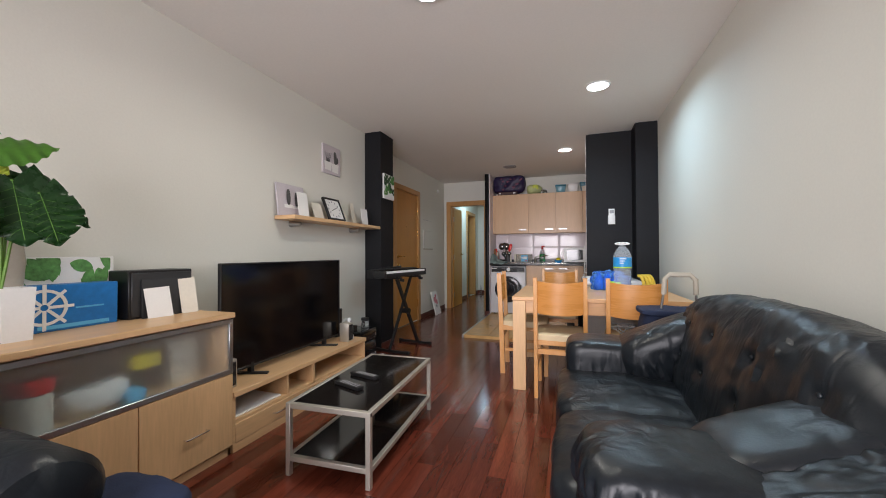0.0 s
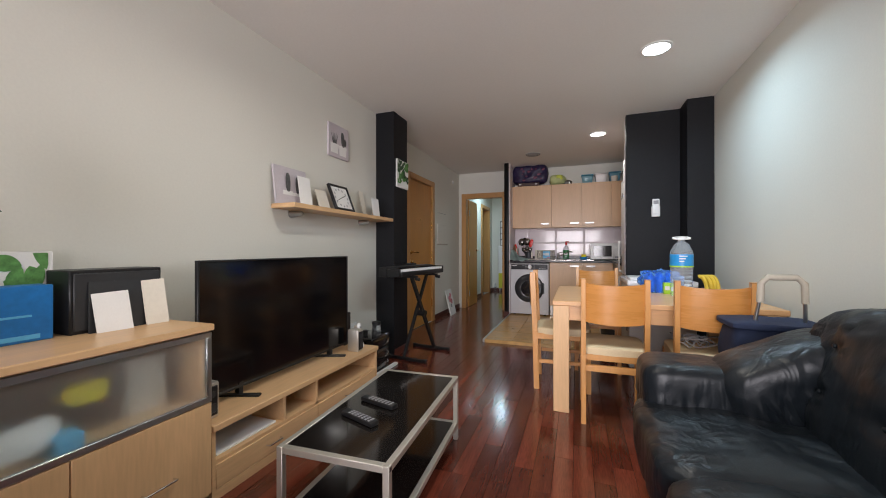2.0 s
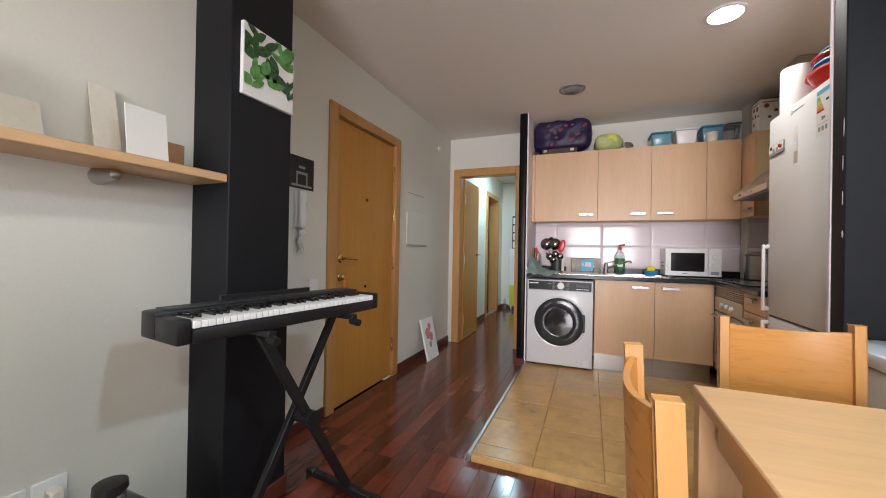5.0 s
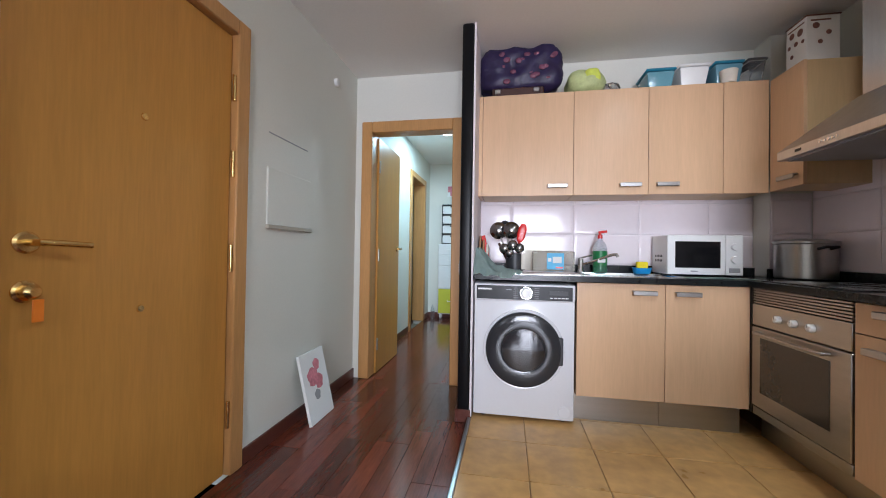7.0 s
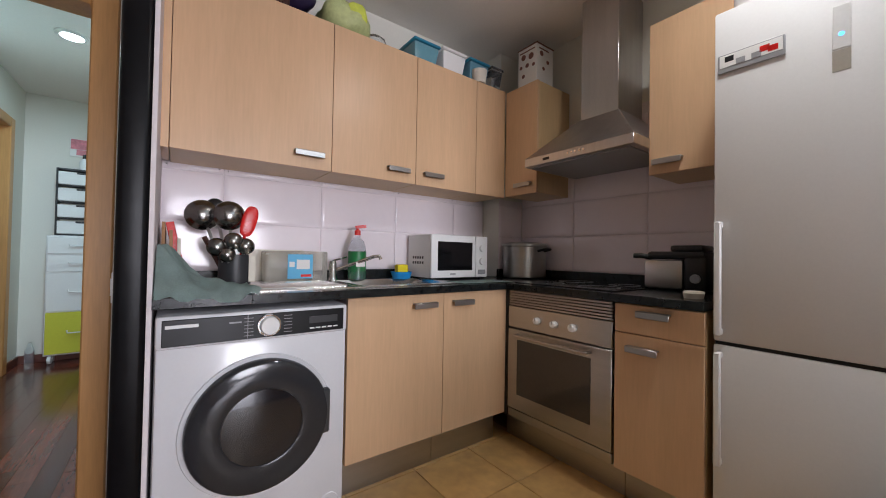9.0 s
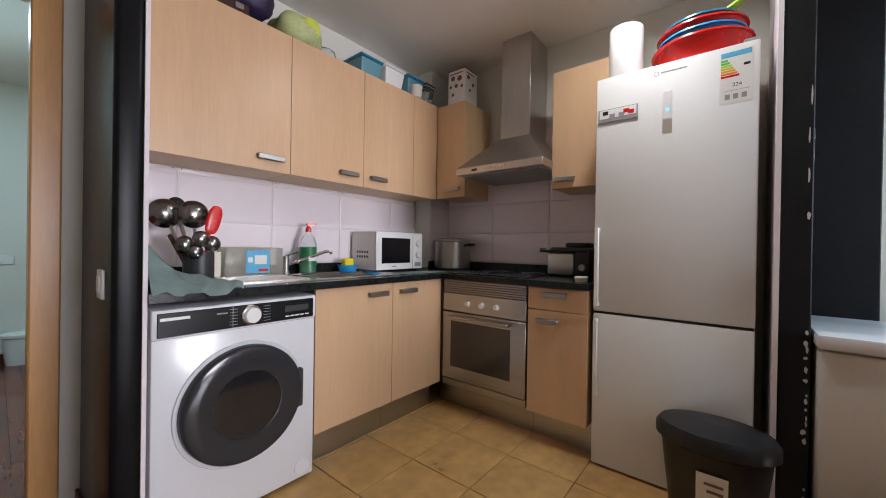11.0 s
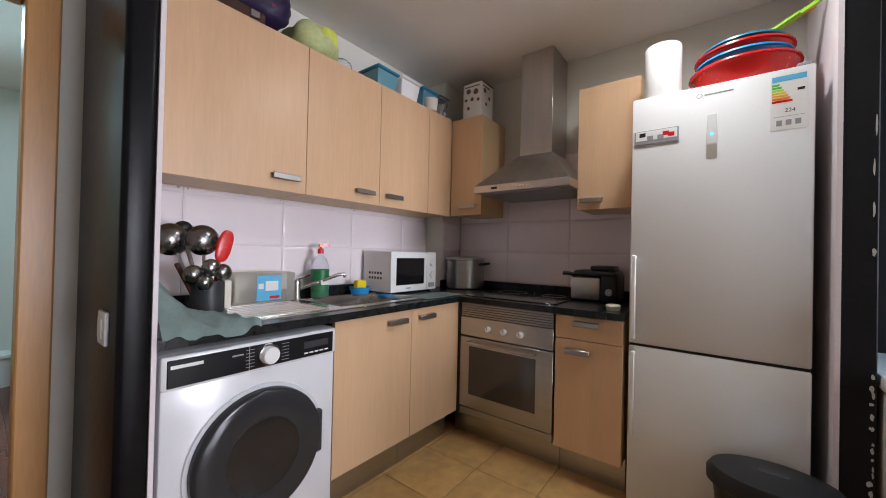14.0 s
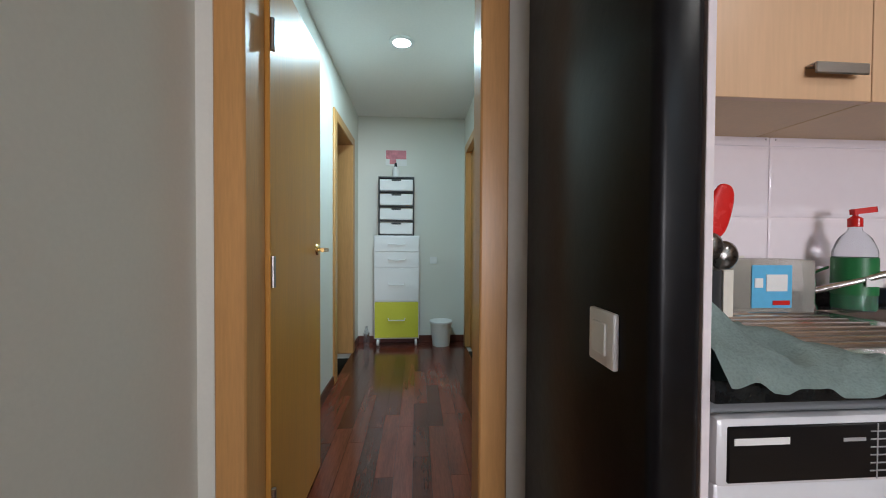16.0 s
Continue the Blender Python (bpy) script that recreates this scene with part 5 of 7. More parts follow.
part("ledge", boxes((XE, XE + 0.020, 6.235, 6.66, 1.145, 1.165), bev=0.002), BEIGEP, fu)
solo("wall_stain", boxes((XE, XE + 0.004, 6.25, 6.62, 1.648, 1.654), bev=0.001), GREYT, "thin grey line scratched in the plaster", "crack")
solo("ceiling_sensor", lathe([(0, 0), (0.028, 0.0), (0.026, 0.02), (0, 0.03)], (XE, 6.98, 2.25), 18, axis="x"), WHITEP, "small round white sensor high on the wall", "sensor")
lp = thing("floral_canvas", "white canvas with pink flowers leaning on the wall", "canvas", (-1.85, 6.65, 0))
a, b, c_, d_ = (-1.80, 6.50, 0.0), (-1.80, 6.77, 0.0), (-1.895, 6.77, 0.40), (-1.895, 6.50, 0.40)
part("canvas", panel([a, b, c_, d_], 0.018), PAPER, lp)
for y, z, r, m in ((6.60, 0.26, 0.055, PINKA), (6.66, 0.22, 0.045, PINKA), (6.62, 0.15, 0.03, GREYT), (6.66, 0.32, 0.035, PINKA)):
    pts = [(-1.80 + 0.0195 - 0.095 / 0.40 * (z + r * math.sin(t)), y + r * math.cos(t) * (1 + 0.2 * math.sin(5 * t)), z + r * math.sin(t)) for t in [2 * math.pi * k / 14 for k in range(14)]]
    part("flower_print", panel(pts, 0.001), m, lp)
ws = thing("light_switch", "white rocker switch on the black partition wall", "switch", (-0.984, 6.89, 0.935))
part("plate", boxes((-0.983, -0.972, 6.848, 6.932, 0.888, 0.982), bev=0.004, seg=2), WHITEP, ws)
part("rocker", boxes((-0.987, -0.982, 6.868, 6.912, 0.908, 0.962), bev=0.002), WHITEP, ws)
rng = random.Random(8)
chips = bmesh.new()
for z in (0.22, 0.46, 0.60, 0.66, 0.84, 0.88, 1.20, 0.35, 1.02, 1.36, 0.72):
    w, y, h = rng.uniform(0.003, 0.008), 6.782 + rng.uniform(0, 0.012), rng.uniform(0.004, 0.018)
    panel([(-0.9715, y + w * rng.uniform(0.4, 1) * math.cos(a), z + h * rng.uniform(0.4, 1) * math.sin(a)) for a in [2 * math.pi * k / 9 for k in range(9)]], 0.001, chips)
part("chipped_paint", chips, CHIP, pw_)
chips = bmesh.new()
for z in (0.20, 0.24, 0.41, 0.44, 0.47, 0.49, 0.52, 0.55, 0.57, 0.62, 0.66, 0.70, 0.73, 0.75, 0.79, 1.20, 1.34, 1.48, 1.62):
    w = rng.uniform(0.003, 0.011)
    y, h = 5.1045 + w, rng.uniform(0.006, 0.020) if z < 1.3 else 0.045
    w = w if z < 1.3 else 0.004
    panel([(0.6015, y + w * rng.uniform(0.4, 1) * math.cos(a), z + h * rng.uniform(0.4, 1) * math.sin(a)) for a in [2 * math.pi * k / 9 for k in range(9)]], -0.001, chips)
part("chipped_paint", chips, CHIP, fw)

# ---- kitchen ----
CZ = CZ_TOP


def bar_handle(parent, c, axis, length=0.13):
    """A satin bar handle: a flat profile on the face of a front."""
    x, y, z = c
    o = 0.026
    if axis == "x":
        bm = boxes((x - length / 2, x + length / 2, y - o, y - o + 0.006, z - 0.013, z + 0.013), (x - length / 2, x + length / 2, y - o + 0.004, y, z + 0.006, z + 0.013), bev=0.003)
    else:
        bm = boxes((x - o, x - o + 0.006, y - length / 2, y + length / 2, z - 0.013, z + 0.013), (x - o + 0.004, x, y - length / 2, y + length / 2, z + 0.006, z + 0.013), bev=0.003)
    return part("handle", bm, NICKEL, parent, "satin metal bar handle")


def wall_unit(x0, x1, handle=None, y=7.058):
    u = thing("wall_cabinet", "pale beech kitchen wall cabinet with a bar handle", "cabinet", ((x0 + x1) / 2, y + 0.15, 1.425), "kitchen wall cabinets")
    part("body", boxes((x0 + 0.001, x1 - 0.001, y + 0.020, YK - 0.008, 1.427, 2.114), bev=0.002), KITS, u)
    d = part("door", boxes((x0 + 0.0002, x1 - 0.0002, y, y + 0.0185, 1.425, 2.117), bev=0.0012), KITW, u)
    if handle is not None:
        bar_handle(d, (handle, y, 1.487), "x")


wall_unit(-0.858, -0.258, -0.36)
wall_unit(-0.256, 0.201, 0.093)
wall_unit(0.203, 0.630, 0.313)
wall_unit(0.632, 0.879)
solo("filler_strip", boxes((-0.886, -0.860, 7.060, 7.30, 1.425, 2.117), bev=0.001), KITW, "narrow beech filler strip beside the wall cabinets", "filler")

uc = thing("wall_cabinet", "pale beech corner wall cabinet next to the hood", "cabinet", (1.05, 6.93, 1.43), "kitchen wall cabinets")
part("body", boxes((0.901, XK - 0.008, 6.802, 7.056, 1.432, 2.104), bev=0.002), KITS, uc)
d = part("door", boxes((0.882, 0.900, 6.800, 7.055, 1.430, 2.107), bev=0.002), KITW, uc)
bar_handle(d, (0.882, 6.90, 1.487), "y")
u2 = thing("wall_cabinet", "pale beech wall cabinet beside the fridge", "cabinet", (1.05, 6.0, 1.425), "kitchen wall cabinets")
part("body", boxes((0.899, XK - 0.008, 5.852, 6.163, 1.426, 2.104), bev=0.002), KITS, u2)
d = part("door", boxes((0.880, 0.898, 5.850, 6.165, 1.424, 2.107), bev=0.002), KITW, u2)
bar_handle(d, (0.880, 6.085, 1.475), "y", 0.12)

# worktop with sink cut out
wt = thing("worktop", "black granite kitchen worktop with a low upstand", "worktop", (0.2, 7.0, CZ))
for x0, x1, y0, y1 in ((-0.884, -0.62, 6.760, YK - 0.008), (-0.62, 0.36, 6.760, 6.855), (-0.62, 0.36, 7.285, YK - 0.008), (0.36, XK - 0.008, 6.760, YK - 0.008), (0.598, XK - 0.008, 5.86, 6.760)):
    part("slab", boxes((x0, x1, y0, y1, CZ - 0.032, CZ), bev=0.0008), GRANITE, wt)
part("upstand", boxes((-0.884, 0.966, YK - 0.032, YK - 0.0145, CZ, CZ + 0.055), (0.950, XK - 0.030, 7.172, 7.190, CZ, CZ + 0.055), (XK - 0.032, XK - 0.0145, 5.86, 7.172, CZ, CZ + 0.055), bev=0.002), GRANITE, wt)

sk_ = thing("kitchen_sink", "inset stainless steel sink with a ribbed drainer", "sink", (-0.13, 7.07, CZ))
part("drainer", boxes((-0.635, -0.20, 6.84, 7.30, CZ - 0.004, CZ + 0.004), (-0.20, 0.375, 6.84, 6.89, CZ - 0.004, CZ + 0.004), (-0.20, 0.375, 7.24, 7.30, CZ - 0.004, CZ + 0.004), (-0.20, -0.165, 6.89, 7.24, CZ - 0.004, CZ + 0.004), (0.335, 0.375, 6.89, 7.24, CZ - 0.004, CZ + 0.004), bev=0.002), SINKM, sk_)
for k in range(9):
    part("rib", tube([(-0.60, 6.90 + 0.042 * k, CZ + 0.004), (-0.24, 6.90 + 0.042 * k, CZ + 0.003)], 0.007, 8), SINKM, sk_)
bowl = bmesh.new()
ring = []
for z, ins in ((CZ + 0.003, 0.0), (CZ - 0.02, 0.006), (CZ - 0.14, 0.016), (CZ - 0.155, 0.035)):
    ring.append([bowl.verts.new(p) for p in ((-0.165 + ins, 6.89 + ins, z), (0.335 - ins, 6.89 + ins, z), (0.335 - ins, 7.24 - ins, z), (-0.165 + ins, 7.24 - ins, z))])
for a, b in zip(ring, ring[1:]):
    for i in range(4):
        bowl.faces.new((a[i], a[(i + 1) % 4], b[(i + 1) % 4], b[i]))
bowl.faces.new(ring[-1])
part("basin", bowl, SINKM, sk_)
tap = thing("kitchen_tap", "chrome mixer tap with a long spout", "tap", (-0.165, 7.27, CZ))
part("body", lathe([(0, 0), (0.026, 0), (0.024, 0.012), (0.020, 0.02), (0.020, 0.085), (0.017, 0.10), (0, 0.102)], (-0.165, 7.27, CZ + 0.003)), CHROME, tap)
part("spout", tube([(-0.155, 7.265, CZ + 0.055), (-0.08, 7.225, CZ + 0.085), (0.02, 7.17, CZ + 0.130), (0.045, 7.157, CZ + 0.132), (0.052, 7.153, CZ + 0.115)], 0.010), CHROME, tap)
part("lever", bar((-0.165, 7.27, CZ + 0.105), (-0.085, 7.285, CZ + 0.125), 0.016, 0.010), CHROME, tap)


def base_unit(x0, x1, hx):
    u = thing("base_cabinet", "pale beech base cabinet door under the sink", "cabinet", ((x0 + x1) / 2, 6.9, KF), "kitchen base cabinets")
    part("body", boxes((x0 + 0.001, x1 - 0.001, 6.812, YK - 0.02, 0.204, 0.70), bev=0.002), KITS, u)
    d = part("door", boxes((x0 + 0.0002, x1 - 0.0002, 6.790, 6.809, 0.204, 0.868), bev=0.0012), KITW, u)
    bar_handle(d, (hx, 6.790, 0.818), "x")
    part("plinth", boxes((x0, x1, 6.875, 6.89, KF, 0.203), bev=0.001), STEEL, u, "brushed metal plinth")


base_unit(-0.272, 0.204, 0.093)
base_unit(0.206, 0.628, 0.318)
ub = thing("base_cabinet", "narrow beech base cabinet with a drawer beside the oven", "cabinet", (0.9, 6.02, KF), "kitchen base cabinets")
part("body", boxes((0.652, XK - 0.02, 5.866, 6.180, 0.195, 0.868), bev=0.002), KITS, ub)
d = part("drawer", boxes((0.630, 0.649, 5.866, 6.182, 0.752, 0.866), bev=0.002), KITW, ub)
bar_handle(d, (0.630, 6.03, 0.832), "y", 0.12)
d = part("door", boxes((0.630, 0.649, 5.866, 6.182, 0.195, 0.748), bev=0.002), KITW, ub)
bar_handle(d, (0.630, 6.07, 0.692), "y", 0.12)
part("plinth", boxes((0.735, 0.75, 5.866, 6.185, KF, 0.198), bev=0.001), STEEL, ub, "brushed metal plinth")

# oven
ov = thing("built_in_oven", "built-in stainless steel oven with a dark glass door", "oven", (0.9, 6.48, KF))
Y0, Y1 = 6.190, 6.772
part("casing", boxes((0.655, XK - 0.05, Y0 + 0.01, Y1 - 0.01, 0.20, 0.866), bev=0.002), GREYP, ov)
for k in range(6):
    part("vent_slat", boxes((0.630, 0.650, Y0 + 0.004, Y1 - 0.004, 0.789 + k * 0.0135, 0.7985 + k * 0.0135), bev=0.002), STEEL, ov)
part("control_panel", boxes((0.628, 0.655, Y0 + 0.002, Y1 - 0.002, 0.672, 0.785), bev=0.003), STEEL, ov)
for y in (6.575, 6.475, 6.375):
    kn = part("knob", lathe([(0, 0), (-0.0001 + 0.019, 0.0), (0.017, -0.018), (0.012, -0.022), (0, -0.022)], (0.628, y, 0.728), 22, axis="x"), WHITEP, ov, "pale control knob")
    part("pointer", boxes((0.605, 0.607, y - 0.002, y + 0.002, 0.730, 0.744), bev=0), GREYT, kn)
dr = part("oven_door", boxes((0.627, 0.655, Y0 + 0.002, Y1 - 0.002, 0.245, 0.665), bev=0.003), STEEL, ov)
part("window", boxes((0.6245, 0.6275, 6.285, 6.705, 0.325, 0.612), bev=0.001), OVENG, dr, "dark oven window")
part("handle", tube([(0.628, 6.70, 0.638), (0.592, 6.70, 0.638), (0.590, 6.69, 0.638), (0.590, 6.30, 0.638), (0.592, 6.29, 0.638), (0.628, 6.29, 0.638)], 0.008), NICKEL, dr)
part("lower_panel", boxes((0.632, 0.655, Y0 + 0.002, Y1 - 0.002, 0.196, 0.240), bev=0.003), STEEL, ov)
part("plinth", boxes((0.735, 0.75, 6.187, 6.872, KF, 0.199), bev=0.001), STEEL, ov, "brushed metal plinth")
solo("corner_post", boxes((0.630, 0.648, 6.774, 6.792, 0.195, 0.868), bev=0.001), BLACKP, "dark filler in the cabinet corner", "filler")
hb = thing("ceramic_hob", "black glass ceramic hob set in the worktop", "hob", (0.9, 6.47, CZ))
part("glass", boxes((0.66, 1.14, 6.20, 6.76, CZ, CZ + 0.006), bev=0.002), GLOSSB, hb)
for x, y, r in ((0.78, 6.34, 0.09), (0.78, 6.62, 0.07), (1.02, 6.34, 0.07), (1.02, 6.62, 0.09)):
    part("ring_mark", lathe([(r, 0.0061), (r + 0.003, 0.0061), (r + 0.003, 0.0068), (r, 0.0068), (r, 0.0061)], (x, y, CZ), 32, cap=False), GREYT, hb)

# hood
hh = thing("cooker_hood", "stainless steel chimney cooker hood", "cooker hood", (1.0, 6.45, 1.55))
hx0, hy0, hy1 = 0.735, 6.162, 6.765
part("rim", boxes((hx0, XK - 0.008, hy0, hy1, 1.545, 1.592), bev=0.003), STEELD, hh)
cm = bmesh.new()
lo = [cm.verts.new(p) for p in ((hx0 + 0.002, hy0 + 0.002, 1.592), (XK - 0.008, hy0 + 0.002, 1.592), (XK - 0.008, hy1 - 0.002, 1.592), (hx0 + 0.002, hy1 - 0.002, 1.592))]
hi = [cm.verts.new(p) for p in ((0.945, 6.340, 1.80), (XK - 0.008, 6.340, 1.80), (XK - 0.008, 6.565, 1.80), (0.945, 6.565, 1.80))]
for i in range(4):
    cm.faces.new((lo[i], lo[(i + 1) % 4], hi[(i + 1) % 4], hi[i]))
cm.faces.new(hi)
cm.faces.new(lo)
bmesh.ops.recalc_face_normals(cm, faces=cm.faces)
part("canopy", cm, STEELD, hh)
part("chimney", boxes((0.95, XK - 0.008, 6.345, 6.555, 1.80, CEIL - 0.002), bev=0.003), STEELD, hh)
part("filter", boxes((hx0 + 0.03, XK - 0.03, hy0 + 0.03, hy1 - 0.03, 1.538, 1.546), bev=0.001), GREYP, hh)
for k in range(5):
    part("button", lathe([(0, 0), (0.007, 0), (0.006, -0.004), (0, -0.004)], (hx0, 6.40 + 0.022 * k, 1.570), 12, axis="x"), CHROME, hh)
part("maker_plate", boxes((hx0 - 0.0015, hx0 + 0.001, 6.60, 6.64, 1.562, 1.576), bev=0), BLACKP, hh)
solo("steam_mark", boxes((XK - 0.014, XK - 0.0125, 6.02, 6.14, 0.965, 1.0), bev=0.0), TILEW, "glazed tile edge behind the fryer", "tile edge")

# washing machine
wm = thing("washing_machine", "white front-loading washing machine with a dark porthole", "washing machine", (-0.58, 7.0, KF))
x0, x1, fy = -0.876, -0.284, 6.772
part("body", boxes((x0, x1, fy + 0.012, YK - 0.04, 0.05, 0.852), bev=0.010, seg=2), WHITEE, wm)
part("front_panel", boxes((x0 + 0.002, x1 - 0.002, fy, fy + 0.02, 0.055, 0.752), bev=0.008, seg=2), WHITEE, wm)
cp = part("control_panel", boxes((x0, x1, fy - 0.006, fy + 0.02, 0.748, 0.850), bev=0.010, seg=2), WHITEE, wm)
part("panel_face", boxes((x0 + 0.016, x1 - 0.016, fy - 0.009, fy - 0.004, 0.757, 0.838), bev=0.002), PANELB, cp, "black control strip")
part("drawer_gap", boxes((-0.632, -0.630, fy - 0.0096, fy - 0.0088, 0.757, 0.838), bev=0), GREYT, cp)
part("programme_knob", lathe([(0, -0.026), (0.027, -0.026), (0.030, -0.022), (0.031, 0.0), (0, 0.0)], (-0.566, fy - 0.009, 0.798), 30, axis="y"), WHITEP, cp, "white programme knob")
part("knob_ring", lathe([(0.032, -0.010), (0.037, -0.010), (0.039, 0.0), (0.032, 0.0), (0.032, -0.010)], (-0.566, fy - 0.009, 0.798), 30, axis="y", cap=False), CHROME, cp)
for s in (-1, 1):
    for k in range(6):
        xx = -0.566 + s * 0.062
        part("programme_mark", boxes((xx - 0.014, xx + 0.014, fy - 0.0098, fy - 0.0088, 0.768 + 0.0115 * k, 0.7698 + 0.0115 * k), bev=0), GREYT, cp)
part("display", boxes((-0.430, -0.325, fy - 0.0102, fy - 0.009, 0.79, 0.815), bev=0), DARKG, cp)
for k in range(5):
    part("button", boxes((-0.428 + 0.022 * k, -0.412 + 0.022 * k, fy - 0.0105, fy - 0.009, 0.770, 0.775), bev=0), WHITEP, cp)
part("maker_bar", boxes((-0.852, -0.768, fy - 0.0098, fy - 0.0088, 0.812, 0.822), bev=0), WHITEP, cp)
part("model_bar", boxes((-0.685, -0.650, fy - 0.0098, fy - 0.0088, 0.813, 0.818), bev=0), GREYT, cp)
PC = (-0.580, fy, 0.462)
pd = part("porthole_rim", lathe([(0.205, 0.0), (0.235, -0.006), (0.240, 0.004), (0.205, 0.006), (0.205, 0.0)], PC, 56, axis="y", cap=False), WHITEE, wm)
pg = part("porthole_door", lathe([(0.222, 0.0), (0.221, -0.022), (0.216, -0.030), (0.208, -0.033), (0.134, -0.036), (0.126, -0.034), (0.124, 0.0)], PC, 56, axis="y", cap=False), SMOKEP, wm, "dark grey door ring")
part("porthole_glass", lathe([(0.125, -0.033), (0.10, -0.0345), (0.05, -0.036), (0.0, -0.0365)], PC, 48, axis="y", cap=False), PORTG, pg, "dark convex glass")
part("door_catch", boxes((-0.392, -0.352, fy - 0.030, fy - 0.003, 0.382, 0.545), bev=0.006), DARKG, pg)
part("filter_cover", lathe([(0, -0.003), (0.034, -0.003), (0.036, 0.001), (0, 0.001)], (-0.34, fy, 0.105), 28, axis="y"), WHITEE, wm)
for xx in (x0 + 0.06, x1 - 0.06):
    part("foot", lathe([(0, 0), (0.02, 0), (0.018, 0.02), (0, 0.02)], (xx, fy + 0.06, KF)), BLACKP, wm)

# fridge
fr = thing("fridge_freezer", "tall pale fridge-freezer with two doors and side handles", "fridge", (0.9, 5.54, KF))
fy0, fy1, fx = 5.247, 5.843, 0.632
part("body", boxes((fx + 0.058, XK - 0.012, fy0 + 0.004, fy1 - 0.004, 0.06, 1.886), bev=0.006), FRIDGEW, fr)
d1 = part("fridge_door", boxes((fx, fx + 0.055, fy0, fy1, 0.778, 1.886), bev=0.007, seg=2), FRIDGEW, fr)
d2 = part("freezer_door", boxes((fx, fx + 0.055, fy0, fy1, 0.045, 0.766), bev=0.007, seg=2), FRIDGEW, fr)
part("door_gap", boxes((fx + 0.010, fx + 0.05, fy0 + 0.004, fy1 - 0.004, 0.764, 0.780), bev=0), BLACKP, fr)
for dd, z0, z1 in ((d1, 0.80, 1.175), (d2, 0.375, 0.745)):
    part("handle", boxes((fx - 0.034, fx - 0.020, fy1 - 0.030, fy1 - 0.010, z0, z1), (fx - 0.022, fx + 0.001, fy1 - 0.028, fy1 - 0.012, z1 - 0.022, z1), (fx - 0.022, fx + 0.001, fy1 - 0.028, fy1 - 0.012, z0, z0 + 0.022), bev=0.004), WHITEP, dd)
dp = part("display", boxes((fx - 0.002, fx + 0.001, 5.530, 5.566, 1.640, 1.762), bev=0.001), WHITEP, d1)
part("indicator", lathe([(0, 0), (0.006, 0), (0.006, -0.001), (0, -0.001)], (fx - 0.002, 5.548, 1.68), 14, axis="x"), LEDB, dp, "lit blue indicator")
part("lower_display", boxes((fx - 0.0012, fx + 0.001, 5.530, 5.566, 1.578, 1.636), bev=0), SILVERP, d1)
part("maker_bar", boxes((fx - 0.001, fx + 0.001, 5.48, 5.575, 1.842, 1.848), bev=0), GREYT, d1)
part("maker_disc", lathe([(0.008, 0), (0.0105, 0), (0.0105, -0.001), (0.008, -0.001), (0.008, 0)], (fx, 5.592, 1.845), 20, axis="x", cap=False), GREYT, d1)
el = part("energy_label", boxes((fx - 0.001, fx + 0.001, 5.268, 5.370, 1.655, 1.862), bev=0), PAPER, d1, "energy rating label")
part("label_head", boxes((fx - 0.0016, fx, 5.272, 5.366, 1.838, 1.858), bev=0), CYANT, el)
for k, m in enumerate((GREENT, GREENT, LIMEP, BANANA, ORANGET, ORANGEP, REDP)):
    part("rating_bar", boxes((fx - 0.0016, fx, 5.345 - 0.006 * k, 5.366, 1.822 - 0.0105 * k, 1.830 - 0.0105 * k), bev=0), m, el)
part("rating_mark", boxes((fx - 0.0016, fx, 5.276, 5.296, 1.796, 1.806), bev=0), BLACKP, el)
lettering("224", 0.020, Matrix.Translation((fx - 0.0012, 5.315, 1.727)) @ Matrix.Rotation(radians(-90), 4, "Z") @ Matrix.Rotation(radians(90), 4, "X"), BLACKP, el, "label_figures")
for k in range(3):
    part("label_icon", boxes((fx - 0.0016, fx, 5.285 + 0.026 * k, 5.301 + 0.026 * k, 1.672, 1.692), bev=0), GREYT, el)
part("label_line", boxes((fx - 0.0016, fx, 5.276, 5.362, 1.705, 1.7065), bev=0), GREYT, el)
mg = part("souvenir_magnet", boxes((fx - 0.006, fx, 5.662, 5.832, 1.672, 1.734), bev=0.002), GREYP, d1, "long printed souvenir magnet")
part("magnet_print", boxes((fx - 0.007, fx - 0.005, 5.668, 5.826, 1.690, 1.730), bev=0), PAPER, mg)
for y, z, m in ((5.69, 1.705, REDP), (5.73, 1.700, GREYT), (5.77, 1.700, GREYT), (5.80, 1.716, BLACKP), (5.71, 1.712, REDP)):
    part("magnet_motif", boxes((fx - 0.0076, fx - 0.0065, y - 0.012, y + 0.012, z - 0.010, z + 0.008), bev=0), m, mg)
part("hinge_cap", boxes((fx + 0.01, fx + 0.05, fy0 + 0.005, fy0 + 0.05, 1.886, 1.90), bev=0.004), GREYP, fr)
for y in (fy0 + 0.05, fy1 - 0.05):
    part("foot", lathe([(0, 0), (0.02, 0), (0.02, 0.03), (0, 0.03)], (fx + 0.09, y, KF)), BLACKP, fr)

FT = 1.886
kr = thing("kitchen_roll", "large roll of white kitchen paper on the fridge", "paper roll", (0.715, 5.735, FT))
part("roll", lathe([(0.02, 0.0), (0.072, 0.0), (0.074, 0.006), (0.074, 0.234), (0.072, 0.24), (0.02, 0.24), (0.02, 0.0)], (0.715, 5.735, FT), 36, cap=False), PAPER, kr)


